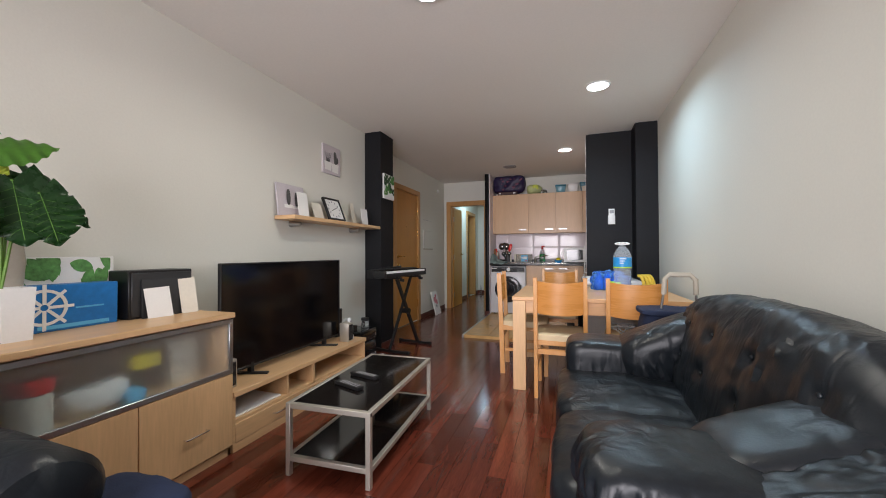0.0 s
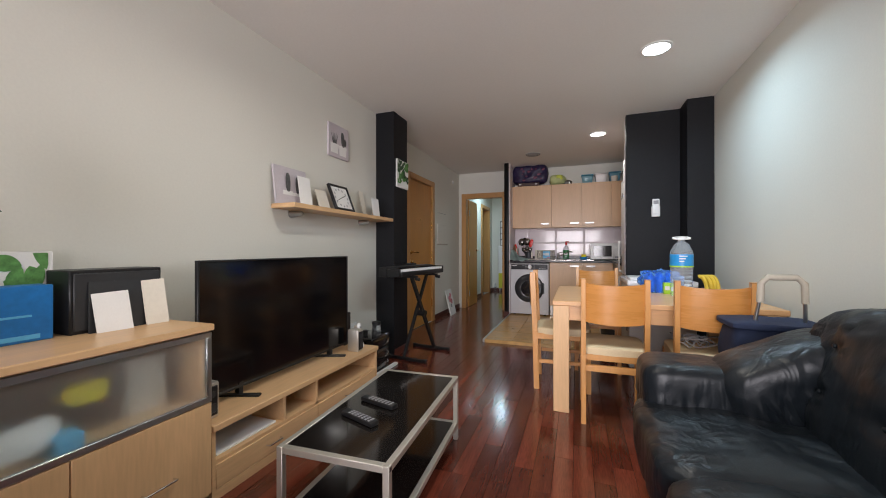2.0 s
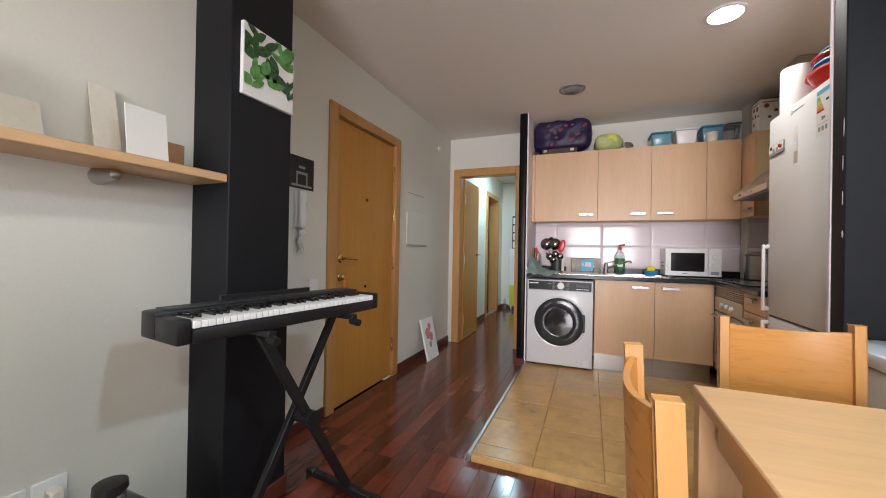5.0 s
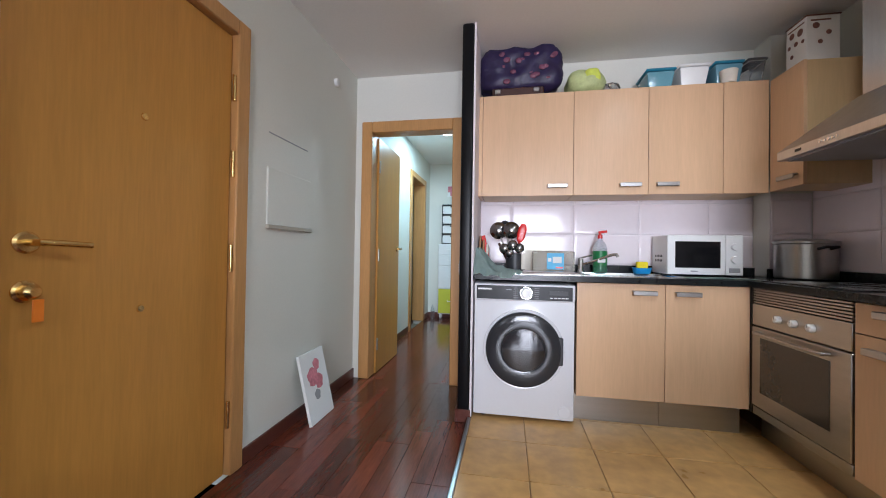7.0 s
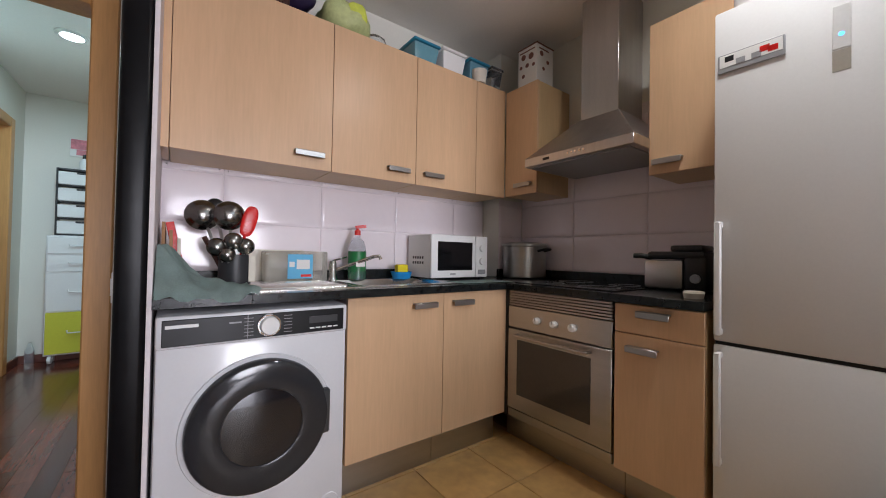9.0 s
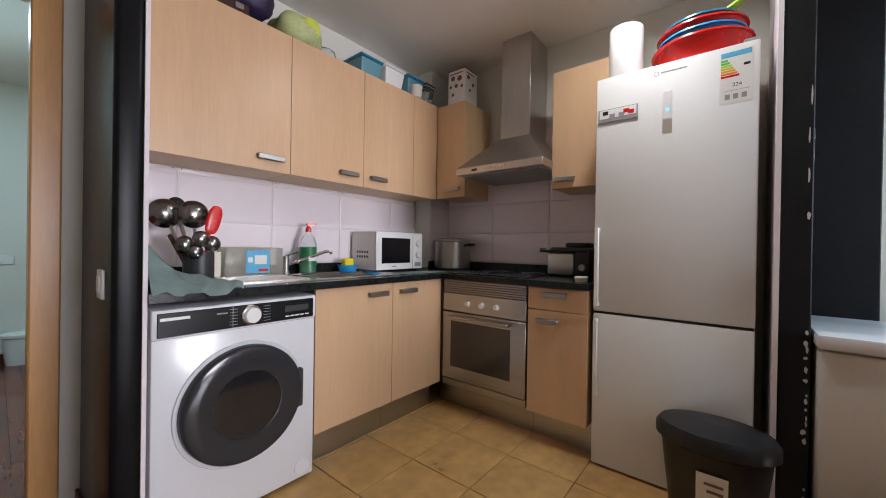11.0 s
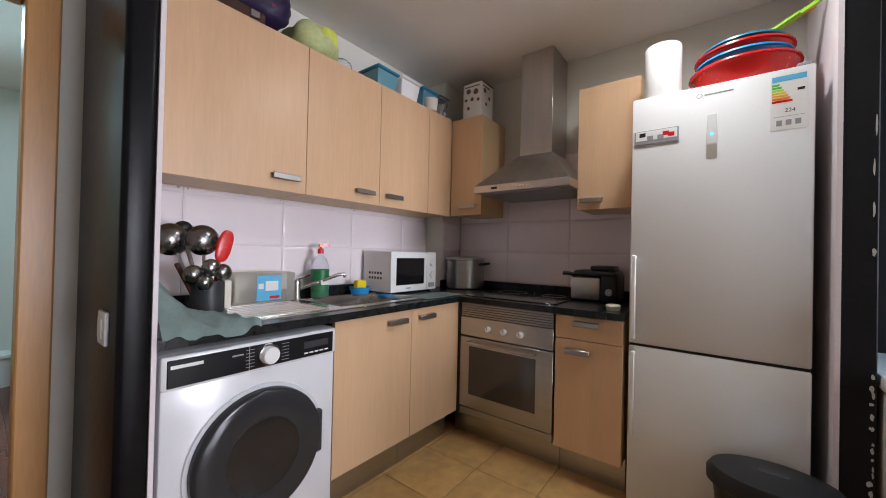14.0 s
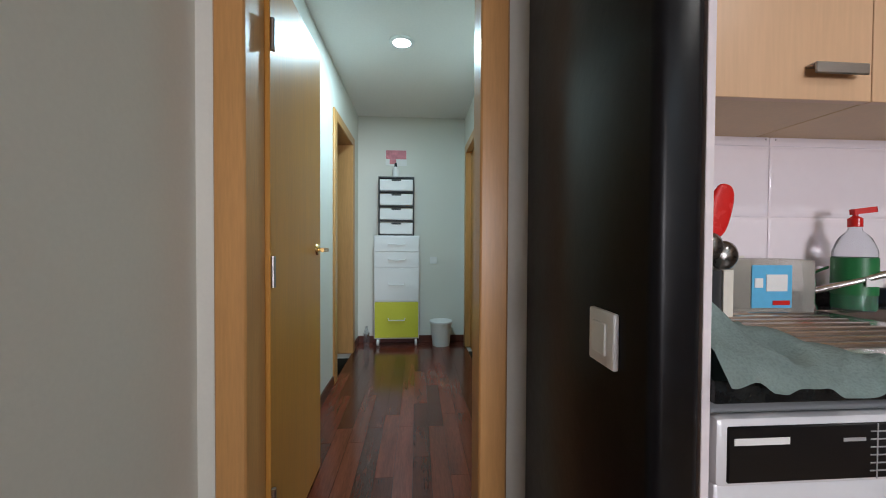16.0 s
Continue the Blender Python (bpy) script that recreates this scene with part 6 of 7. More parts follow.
def basin(z, r, h, m, dx, label):
    b = solo("washing_up_bowl", lathe([(0, 0.004), (r * 0.72, 0.004), (r * 0.96, h), (r * 1.04, h), (r * 1.05, h - 0.008), (r * 0.99, h - 0.010), (r * 0.74, 0.0), (0, 0.0)], (0.83 + dx, 5.45, z), 40), m, label, "basin", "bowls on the fridge")
    return b


basin(FT, 0.185, 0.10, REDP, 0.0, "red plastic washing-up bowl on the fridge")
basin(FT + 0.055, 0.160, 0.085, BLUEL, 0.0, "blue plastic bowl stacked in a red one")
basin(FT + 0.085, 0.165, 0.085, REDP, 0.0, "smaller red plastic bowl in the stack")
basin(FT + 0.125, 0.140, 0.075, TEAL, 0.0, "teal plastic bowl on top of the stack")
for (p, q), m in ((((0.80, 5.42, FT + 0.19), (0.76, 5.20, FT + 0.30)), LIMEP), (((0.83, 5.46, FT + 0.19), (0.80, 5.23, FT + 0.29)), ORANGEP)):
    p, q = Vector(p), Vector(q)
    solo("plastic_spatula", bar(p.lerp(q, 0.6), q, 0.014, 0.010, bar(p, p.lerp(q, 0.65), 0.04, 0.006)), m, "bright plastic utensil handle in the bowls", "utensil", "utensils in the bowls")

# microwave
mw = thing("microwave_oven", "white microwave oven with a black door window", "microwave", (0.54, 7.2, CZ))
mx0, mx1, my = 0.325, 0.755, 7.075
part("case", boxes((mx0, mx1, my + 0.014, YK - 0.035, CZ + 0.012, CZ + 0.262), bev=0.004), WHITEP, mw)
md = part("door", boxes((mx0, 0.655, my, my + 0.014, CZ + 0.012, CZ + 0.262), bev=0.004), WHITEP, mw)
part("window", boxes((mx0 + 0.045, 0.628, my - 0.002, my + 0.002, CZ + 0.055, CZ + 0.222), bev=0.001), GLOSSB, md, "black door window")
part("maker_bar", boxes((0.46, 0.50, my - 0.001, my + 0.001, CZ + 0.030, CZ + 0.038), bev=0), GREYT, md)
mp_ = part("control_panel", boxes((0.657, mx1, my, my + 0.014, CZ + 0.012, CZ + 0.262), bev=0.004), WHITEP, mw)
for z in (0.19, 0.11):
    part("dial", lathe([(0, -0.014), (0.020, -0.014), (0.023, 0), (0, 0)], (0.706, my, CZ + z), 22, axis="y"), WHITEP, mp_)
part("open_button", boxes((0.675, 0.737, my - 0.004, my + 0.001, CZ + 0.030, CZ + 0.058), bev=0.002), GREYP, mp_)
for k in range(5):
    for j in range(2):
        part("side_vent", boxes((mx0 - 0.0008, mx0 + 0.001, my + 0.08 + 0.025 * k, my + 0.095 + 0.025 * k, CZ + 0.09 + 0.03 * j, CZ + 0.105 + 0.03 * j), bev=0), DARKG, mw)
for xx in (mx0 + 0.03, mx1 - 0.03):
    for yy in (my + 0.04, YK - 0.07):
        part("foot", lathe([(0, 0), (0.012, 0), (0.012, 0.013), (0, 0.013)], (xx, yy, CZ), 12), BLACKP, mw)

sp = thing("stock_pot", "steel cooking pot with side handles and a lid", "pot", (0.98, 6.92, CZ))
part("pot_body", lathe([(0, 0), (0.135, 0), (0.140, 0.006), (0.140, 0.20), (0.145, 0.206), (0.145, 0.212), (0, 0.212)], (1.05, 7.03, CZ + 0.006), 40), STEEL, sp)
part("lid", lathe([(0.147, 0.212), (0.147, 0.218), (0.10, 0.230), (0.0, 0.238)], (1.05, 7.03, CZ + 0.006), 40), STEEL, sp)
for s in (-1, 1):
    part("handle", tube([(1.05 - 0.03, 7.03 + s * 0.138, CZ + 0.18), (1.05 - 0.03, 7.03 + s * 0.185, CZ + 0.19), (1.05 + 0.03, 7.03 + s * 0.185, CZ + 0.19), (1.05 + 0.03, 7.03 + s * 0.138, CZ + 0.18)], 0.008), BLACKP, sp)
fy_ = thing("deep_fryer", "steel and black electric deep fryer", "fryer", (1.03, 6.08, CZ))
part("housing", boxes((0.945, 1.150, 6.050, 6.215, CZ + 0.008, CZ + 0.140), bev=0.016, seg=2), STEEL, fy_)
part("control_head", boxes((0.955, 1.160, 5.965, 6.052, CZ + 0.004, CZ + 0.165), bev=0.014, seg=2), BLACKP, fy_)
part("lid", boxes((0.950, 1.155, 5.968, 6.205, CZ + 0.143, CZ + 0.178), bev=0.016, seg=2), BLACKP, fy_)
part("lid_ridge", boxes((0.975, 1.120, 5.985, 6.115, CZ + 0.176, CZ + 0.206), bev=0.012, seg=2), BLACKP, fy_)
part("basket_handle", tube([(0.985, 6.195, CZ + 0.150), (0.965, 6.235, CZ + 0.158), (0.955, 6.265, CZ + 0.158)], 0.012), BLACKP, fy_)
part("dial", lathe([(0, 0), (0.02, 0), (0.018, -0.012), (0, -0.012)], (0.955, 6.005, CZ + 0.06), 20, axis="x"), GREYP, fy_)
solo("soap_dish", lathe([(0, 0), (0.03, 0), (0.034, 0.02), (0.03, 0.026), (0, 0.024)], (0.72, 5.93, CZ), 18, 1.3, 1), CREAM, "small cream dish on the worktop", "dish")

# at the sink
bt = thing("soap_bottle", "clear bottle of green washing-up liquid with a red pump", "bottle", (-0.04, 7.24, CZ))
part("bottle_body", lathe([(0, 0), (0.044, 0), (0.047, 0.008), (0.047, 0.12), (0.046, 0.17), (0.034, 0.205), (0.015, 0.228), (0.014, 0.24), (0, 0.24)], (-0.04, 7.25, CZ + 0.004), 28), CLEARP, bt)
part("liquid", lathe([(0, 0.004), (0.043, 0.004), (0.044, 0.085), (0, 0.086)], (-0.04, 7.25, CZ + 0.004), 28), GREENL, bt, "green liquid")
part("label", lathe([(0.0475, 0.045), (0.0482, 0.045), (0.0482, 0.15), (0.0475, 0.15)], (-0.04, 7.25, CZ + 0.004), 28, cap=False), mat("green_label", (0.02, 0.17, 0.05), 0.4, var=0.1), bt, "dark green label")
part("label_bar", boxes((-0.065, -0.015, 7.2010, 7.2030, CZ + 0.075, CZ + 0.10), bev=0), PAPER, bt)
part("pump", lathe([(0, 0.238), (0.016, 0.238), (0.016, 0.262), (0.006, 0.27), (0.006, 0.285), (0, 0.285)], (-0.04, 7.25, CZ + 0.004), 18), REDP, bt, "red pump cap")
part("nozzle", bar((-0.05, 7.25, CZ + 0.285), (0.0, 7.235, CZ + 0.292), 0.014, 0.012), REDP, bt)
cb = thing("clear_container", "clear plastic box with a light blue label on the drainer", "container", (-0.36, 7.25, CZ))
part("box", boxes((-0.50, -0.215, 7.20, 7.31, CZ + 0.006, CZ + 0.15), bev=0.008, seg=2), mat("hazy_plastic", (0.80, 0.78, 0.72), 0.25, var=0.03, trans=0.75, ior=1.2, bump=0.02), cb)
part("label", boxes((-0.405, -0.29, 7.197, 7.1995, CZ + 0.02, CZ + 0.135), bev=0), CYANT, cb, "light blue label")
part("label_picture", boxes((-0.365, -0.305, 7.195, 7.1972, CZ + 0.065, CZ + 0.11), bev=0), PAPER, cb)
part("label_bar", boxes((-0.345, -0.297, 7.195, 7.1972, CZ + 0.028, CZ + 0.040), bev=0), REDP, cb)
part("label_small_bar", boxes((-0.398, -0.375, 7.195, 7.1972, CZ + 0.075, CZ + 0.10), bev=0), PAPER, cb)
solo("chopping_board", panel([(-0.55, 7.325, CZ + 0.006), (-0.30, 7.325, CZ + 0.006), (-0.30, 7.34, CZ + 0.155), (-0.55, 7.34, CZ + 0.155)], 0.008), CREAM, "cream plastic board leaning behind the drainer", "board")
tb_ = thing("sponge_tub", "blue plastic tub with a yellow sponge", "tub", (0.22, 7.25, CZ))
part("tub", lathe([(0, 0.003), (0.045, 0.003), (0.058, 0.04), (0.062, 0.04), (0.050, 0.0), (0, 0.0)], (0.23, 7.24, CZ + 0.004), 28), BLUEL, tb_)
part("sponge", boxes((0.195, 0.265, 7.22, 7.26, CZ + 0.02, CZ + 0.085), bev=0.008, seg=2), YELLOWP, tb_, "yellow sponge")

STEELU = mat("worn_steel", (0.24, 0.23, 0.22), 0.22, 1.0, var=0.2, scale=14, bump=0.02)
ch = thing("utensil_holder", "dark metal utensil pot full of steel ladles and a red spatula", "utensil holder", (-0.63, 7.13, CZ))
part("cup", lathe([(0, 0.004), (0.055, 0.004), (0.057, 0.13), (0.060, 0.13), (0.060, 0.0), (0, 0.0)], (-0.63, 7.13, CZ), 28), DARKG, ch)
part("paper_tag", boxes((-0.585, -0.560, 7.085, 7.10, CZ + 0.02, CZ + 0.13), bev=0.001), CREAM, ch)


def ladle(top, r, m, depth=0.6, name="ladle"):
    top = Vector(top)
    foot = Vector((-0.63 + 0.2 * (top.x + 0.63), 7.13, CZ + 0.03))
    part("utensil_handle", tube([foot, foot.lerp(top, 0.6), top], 0.006, 8), STEEL, ch)
    part(name, lathe([(0, -r * depth), (r * 0.6, -r * depth * 0.8), (r * 0.95, -r * depth * 0.25), (r, 0.03 * r), (r * 0.9, 0.0), (r * 0.5, -r * depth * 0.6), (0, -r * depth * 0.8)], top, 24, axis="y"), m, ch)


ladle((-0.745, 7.17, CZ + 0.290), 0.062, STEELU)
ladle((-0.655, 7.12, CZ + 0.290), 0.060, STEELU)
ladle((-0.70, 7.19, CZ + 0.33), 0.035, BLACKP)
ladle((-0.69, 7.22, CZ + 0.30), 0.06, WHITEP)
ladle((-0.70, 7.07, CZ + 0.16), 0.036, STEELU)
ladle((-0.645, 7.06, CZ + 0.185), 0.034, STEELU)
ladle((-0.60, 7.07, CZ + 0.165), 0.034, STEELU)
ladle((-0.665, 7.06, CZ + 0.13), 0.030, STEELU)
part("spatula", cushion((-0.585, 7.10, CZ + 0.27), (0.055, 0.014, 0.13), 0.7, 0.002, 10, 1, 24, 14, rot=Matrix.Rotation(radians(14), 3, "Y")), REDP, ch, "red silicone spatula")
part("utensil_handle", tube([(-0.62, 7.13, CZ + 0.04), (-0.60, 7.10, CZ + 0.22)], 0.006, 8), REDP, ch)
part("utensil_handle", tube([(-0.66, 7.14, CZ + 0.04), (-0.74, 7.12, CZ + 0.20)], 0.009, 8), BROWNC, ch)
for k, (x, m) in enumerate(((-0.868, WOODB), (-0.845, WOODB), (-0.82, CREAM))):
    solo("cutting_board", panel([(x, 7.06, CZ), (x, 7.30, CZ), (x - 0.005 - 0.02 * 0, 7.30, CZ + 0.24 - 0.03 * k), (x - 0.005, 7.10, CZ + 0.25 - 0.03 * k), (x - 0.004, 7.06, CZ + 0.17 - 0.03 * k)], 0.010), m, "worn chopping board leaning on the partition", "board", "chopping boards")
solo("red_knife_sheath", bar((-0.80, 7.12, CZ + 0.01), (-0.85, 7.14, CZ + 0.25), 0.022, 0.012), REDP, "red plastic sheath among the boards", "sheath")

tw = bmesh.new()
nx, ny = 40, 34
gv = []
for i in range(nx + 1):
    row = []
    for j in range(ny + 1):
        u, v = i / nx, j / ny
        edge = 0.022 * math.sin(v * 9) + 0.03 * noise.noise(Vector((v * 3, 2, 0)))
        x = -0.880 + (0.275 + edge) * u
        y = 6.738 + 0.33 * v + 0.035 * u * math.sin(3 * v)
        hump = 0.150 * math.exp(-((u - 0.06) / 0.30) ** 2) * math.exp(-((v - 0.62) / 0.42) ** 2)
        hump += 0.018 * math.exp(-((u - 0.62) / 0.25) ** 2) * math.exp(-((v - 0.40) / 0.30) ** 2)
        fan = math.atan2(v - 0.75, u + 0.15)
        fold = 0.013 * math.sin(19 * fan) * min(1, 0.3 + u) + 0.020 * noise.noise(Vector((u * 6, v * 5, 1)))
        z = CZ + 0.013 + hump + max(-0.008, fold)
        if y < 6.768:
            z -= (6.768 - y) * 0.9
        row.append(tw.verts.new((x, y, z)))
    gv.append(row)
for i in range(nx):
    for j in range(ny):
        tw.faces.new((gv[i][j], gv[i + 1][j], gv[i + 1][j + 1], gv[i][j + 1]))
bmesh.ops.solidify(tw, geom=tw.faces[:], thickness=0.006)
bmesh.ops.recalc_face_normals(tw, faces=tw.faces)
solo("tea_towel", tw, TOWELM, "crumpled grey-green tea towel on the worktop", "towel")
dc = bmesh.new()
gv = [[dc.verts.new((0.30 + 0.36 * i / 20, 6.79 + 0.17 * j / 10, CZ + 0.004 + 0.004 * abs(noise.noise(Vector((i * 0.4, j * 0.5, 3)))))) for j in range(11)] for i in range(21)]
for i in range(20):
    for j in range(10):
        dc.faces.new((gv[i][j], gv[i + 1][j], gv[i + 1][j + 1], gv[i][j + 1]))
bmesh.ops.solidify(dc, geom=dc.faces[:], thickness=0.003)
bmesh.ops.recalc_face_normals(dc, faces=dc.faces)
for v in dc.verts:
    v.co.x += 0.03
solo("dish_cloth", dc, TOWELM, "flat grey-green dish cloth in front of the microwave", "cloth")

# on the wall cabinets
WT = 2.117
nb = thing("travel_bag", "dark navy bag with a mauve flower pattern on the cabinets", "bag", (-0.60, 7.2, WT + 0.05))
bm_ = cushion((-0.605, 7.20, WT + 0.205), (0.56, 0.26, 0.31), 0.42, 0.028, 9, 4, 64, 36)
part("bag", bm_, BAGF, nb)
rng = random.Random(3)
for k in range(26):
    x, z = -0.605 + rng.uniform(-0.24, 0.24), WT + 0.195 + rng.uniform(-0.10, 0.10)
    r = rng.uniform(0.012, 0.026)
    y = 7.20 - 0.133 * (1 - abs((x + 0.605) / 0.28) ** 4) ** 0.25
    part("flower_patch", cushion((x, y, z), (2 * r, 0.012, 1.4 * r), 0.9, 0.004, 40, k, 12, 8), MAUVE, nb)
bc = thing("brown_case", "low dark brown case with metal clasps under the bag", "case", (-0.6, 7.2, WT))
part("case", boxes((-0.80, -0.45, 7.08, 7.32, WT, WT + 0.062), bev=0.008), BROWNC, bc)
for x in (-0.76, -0.50):
    part("clasp", boxes((x - 0.02, x + 0.02, 7.072, 7.082, WT + 0.02, WT + 0.05), bev=0.003), NICKEL, bc)
gb = thing("green_hat_bag", "soft pale green bundle on the cabinets", "bundle", (-0.17, 7.19, WT))
part("cloth_body", cushion((-0.17, 7.19, WT + 0.085), (0.25, 0.24, 0.17), 0.75, 0.018, 10, 6, 36, 22), MELON, gb)
part("yellow_patch", cushion((-0.14, 7.085, WT + 0.10), (0.11, 0.05, 0.11), 0.8, 0.008, 14, 3, 20, 12), YELG, gb)
solo("wrap_film", cushion((-0.02, 7.18, WT + 0.035), (0.14, 0.16, 0.07), 0.7, 0.016, 14, 9, 24, 14), CLEARP, "crumpled clear plastic wrap", "wrap")


def food_box(x0, x1, h, lid, label, tint=CLEARP, y0=7.09, y1=7.29):
    f = thing("food_box", label, "food box", ((x0 + x1) / 2, (y0 + y1) / 2, WT), "food boxes on the cabinets")
    body = boxes((x0, x1, y0, y1, WT, WT + h), bev=0.012, seg=2)
    for v in body.verts:
        k = 0.80 + 0.20 * (v.co.z - WT) / h
        v.co.x, v.co.y = (x0 + x1) / 2 + k * (v.co.x - (x0 + x1) / 2), (y0 + y1) / 2 + k * (v.co.y - (y0 + y1) / 2)
    part("box", body, tint, f)
    part("lid", boxes((x0 - 0.006, x1 + 0.006, y0 - 0.006, y1 + 0.006, WT + h, WT + h + 0.018), bev=0.006), lid, f)


food_box(0.20, 0.37, 0.115, TEAL, "clear food box with a teal lid", mat("teal_tint", (0.25, 0.55, 0.66), 0.2, trans=0.4, var=0.05))
food_box(0.395, 0.57, 0.13, WHITEP, "white plastic food box", WHITEP)
food_box(0.60, 0.76, 0.135, TEAL, "food box with a blue lid", mat("blue_tint", (0.22, 0.48, 0.62), 0.2, trans=0.4, var=0.05))
solo("rice_bowl", lathe([(0, 0), (0.04, 0), (0.05, 0.08), (0, 0.085)], (0.67, 7.085, WT), 20), CREAM, "small cream pot among the food boxes", "pot")
food_box(0.785, 0.885, 0.14, CLEARP, "clear plastic food box with a clear lid")
cbx = thing("appliance_carton", "white cardboard box printed with brown pictures", "cardboard box", (1.05, 6.95, 2.107))
part("carton", boxes((0.925, 1.085, 6.845, 6.995, 2.107, 2.365), bev=0.003), PAPER, cbx)
part("flap", boxes((0.921, 1.090, 6.841, 6.999, 2.365, 2.371), bev=0.002), BROWNP, cbx)
for y, z, r in ((6.89, 2.30, 0.020), (6.95, 2.31, 0.018), (6.92, 2.25, 0.014), (6.97, 2.25, 0.011), (6.87, 2.24, 0.011), (6.95, 2.19, 0.012)):
    part("picture", lathe([(0, 0), (r, 0), (r, -0.001), (0, -0.001)], (0.925, y, z), 18, axis="x"), BROWNP, cbx)
for x, z, r in ((0.97, 2.31, 0.017), (1.03, 2.27, 0.013), (0.99, 2.22, 0.012)):
    part("picture", lathe([(0, 0), (r, 0), (r, -0.001), (0, -0.001)], (x, 6.845, z), 18, axis="y"), BROWNP, cbx)
part("title_bar", boxes((0.9235, 0.9252, 6.86, 6.98, 2.337, 2.344), bev=0), BROWNP, cbx)
part("title_bar", boxes((0.945, 1.04, 6.8435, 6.8452, 2.335, 2.343), bev=0), BROWNP, cbx)

# bin
bn = thing("pedal_bin", "black plastic waste bin with a swing lid and a label", "bin", (0.475, 5.36, KF))
RBN = (0.475, 5.36)
part("bucket", lathe([(0, 0), (0.125, 0), (0.132, 0.01), (0.168, 0.335), (0, 0.335)], (*RBN, KF), 44, 0.72, 1.0), BLACKP, bn)
part("lid", lathe([(0.172, 0.330), (0.186, 0.338), (0.186, 0.372), (0.172, 0.392), (0.09, 0.404), (0, 0.406)], (*RBN, KF), 44, 0.72, 1.0), BLACKP, bn, "domed black lid")
part("finger_slot", boxes((RBN[0] - 0.012, RBN[0] + 0.012, RBN[1] - 0.04, RBN[1] + 0.04, KF + 0.400, KF + 0.4065), bev=0.004), DARKG, bn)
lb = part("sticker", panel([(RBN[0] - 0.112, RBN[1] - 0.045, KF + 0.11), (RBN[0] - 0.112, RBN[1] + 0.045, KF + 0.11), (RBN[0] - 0.1245, RBN[1] + 0.045, KF + 0.27), (RBN[0] - 0.1245, RBN[1] - 0.045, KF + 0.27)], 0.003), CREAM, bn, "cream paper sticker")
for k in range(4):
    xx = RBN[0] - 0.1225 + 0.002 * k
    part("sticker_bar", boxes((xx - 0.006, xx, RBN[1] - 0.032, RBN[1] + 0.022 - 0.008 * k, KF + 0.235 - 0.026 * k, KF + 0.242 - 0.026 * k), bev=0), BROWNP, lb)

# ---- hall ----
dw = thing("drawer_trolley", "white drawer unit on castors with a yellow lower drawer", "drawer unit", (-1.51, 10.22, 0))
part("body", boxes((-1.752, -1.275, 10.152, 10.285, 0.075, 1.168), bev=0.004), WHITEP, dw)
for z0, z1, m in ((1.0, 1.15, WHITEP), (0.835, 0.99, WHITEP), (0.475, 0.825, WHITEP), (0.09, 0.465, YELLOWD)):
    f = part("drawer", boxes((-1.742, -1.285, 10.138, 10.154, z0, z1), bev=0.003), m, dw, "yellow-green drawer front" if m is YELLOWD else "")
    part("handle", tube([(-1.60, 10.14, z0 + (z1 - z0) * 0.55), (-1.595, 10.118, z0 + (z1 - z0) * 0.5), (-1.43, 10.118, z0 + (z1 - z0) * 0.5), (-1.425, 10.14, z0 + (z1 - z0) * 0.55)], 0.006, 7), WHITEP, f)
for x in (-1.71, -1.31):
    for y in (10.165, 10.26):
        part("castor", lathe([(0, -0.012), (0.034, -0.012), (0.036, 0), (0.034, 0.012), (0, 0.012)], (x, y, 0.037), 18, axis="x"), WHITEP, dw)
tw2 = thing("drawer_tower", "small tower of white drawers in a dark frame", "drawer unit", (-1.51, 10.22, 1.168))
part("frame", boxes((-1.708, -1.695, 10.17, 10.28, 1.168, 1.79), (-1.345, -1.332, 10.17, 10.28, 1.168, 1.79), (-1.695, -1.345, 10.17, 10.28, 1.775, 1.79), (-1.695, -1.345, 10.17, 10.28, 1.168, 1.180), (-1.695, -1.345, 10.17, 10.28, 1.322, 1.332), (-1.695, -1.345, 10.17, 10.28, 1.474, 1.484), (-1.695, -1.345, 10.17, 10.28, 1.626, 1.636), bev=0.001), DARKG, tw2)
for k in range(4):
    f = part("drawer", boxes((-1.692, -1.348, 10.155, 10.26, 1.184 + 0.152 * k, 1.302 + 0.152 * k), bev=0.004), WHITEP, tw2)
    part("pull", boxes((-1.57, -1.47, 10.148, 10.157, 1.285 + 0.152 * k, 1.302 + 0.152 * k), bev=0.003), DARKG, f)
sb2 = thing("lotion_bottle", "small clear pump bottle on the drawer tower", "bottle", (-1.52, 10.21, 1.79))
part("bottle_body", lathe([(0, 0), (0.035, 0), (0.037, 0.08), (0.015, 0.11), (0, 0.11)], (-1.53, 10.21, 1.79)), WHITEP, sb2)
part("pump", lathe([(0, 0.11), (0.016, 0.11), (0.012, 0.15), (0, 0.155)], (-1.53, 10.21, 1.79)), BLACKP, sb2)
pa = thing("pink_picture", "small pink picture hung above the drawers", "picture", (-1.52, YH, 1.95))
part("sheet", boxes((-1.645, -1.415, YH - 0.01, YH, 1.93, 2.10), bev=0.001), PAPER, pa)
part("motif", boxes((-1.640, -1.420, YH - 0.0125, YH - 0.0095, 2.00, 2.095), (-1.60, -1.53, YH - 0.0125, YH - 0.0095, 1.945, 1.998), bev=0.0005), PINKA, pa)
wb2 = thing("lidded_bucket", "white plastic bucket with a lid on the hall floor", "bucket", (-1.04, 10.17, 0))
part("bucket", lathe([(0, 0), (0.09, 0), (0.115, 0.24), (0, 0.24)], (-1.04, 10.17, 0), 28), WHITEP, wb2)
part("lid", lathe([(0.118, 0.235), (0.123, 0.24), (0.123, 0.262), (0, 0.270)], (-1.04, 10.17, 0), 28), WHITEP, wb2)
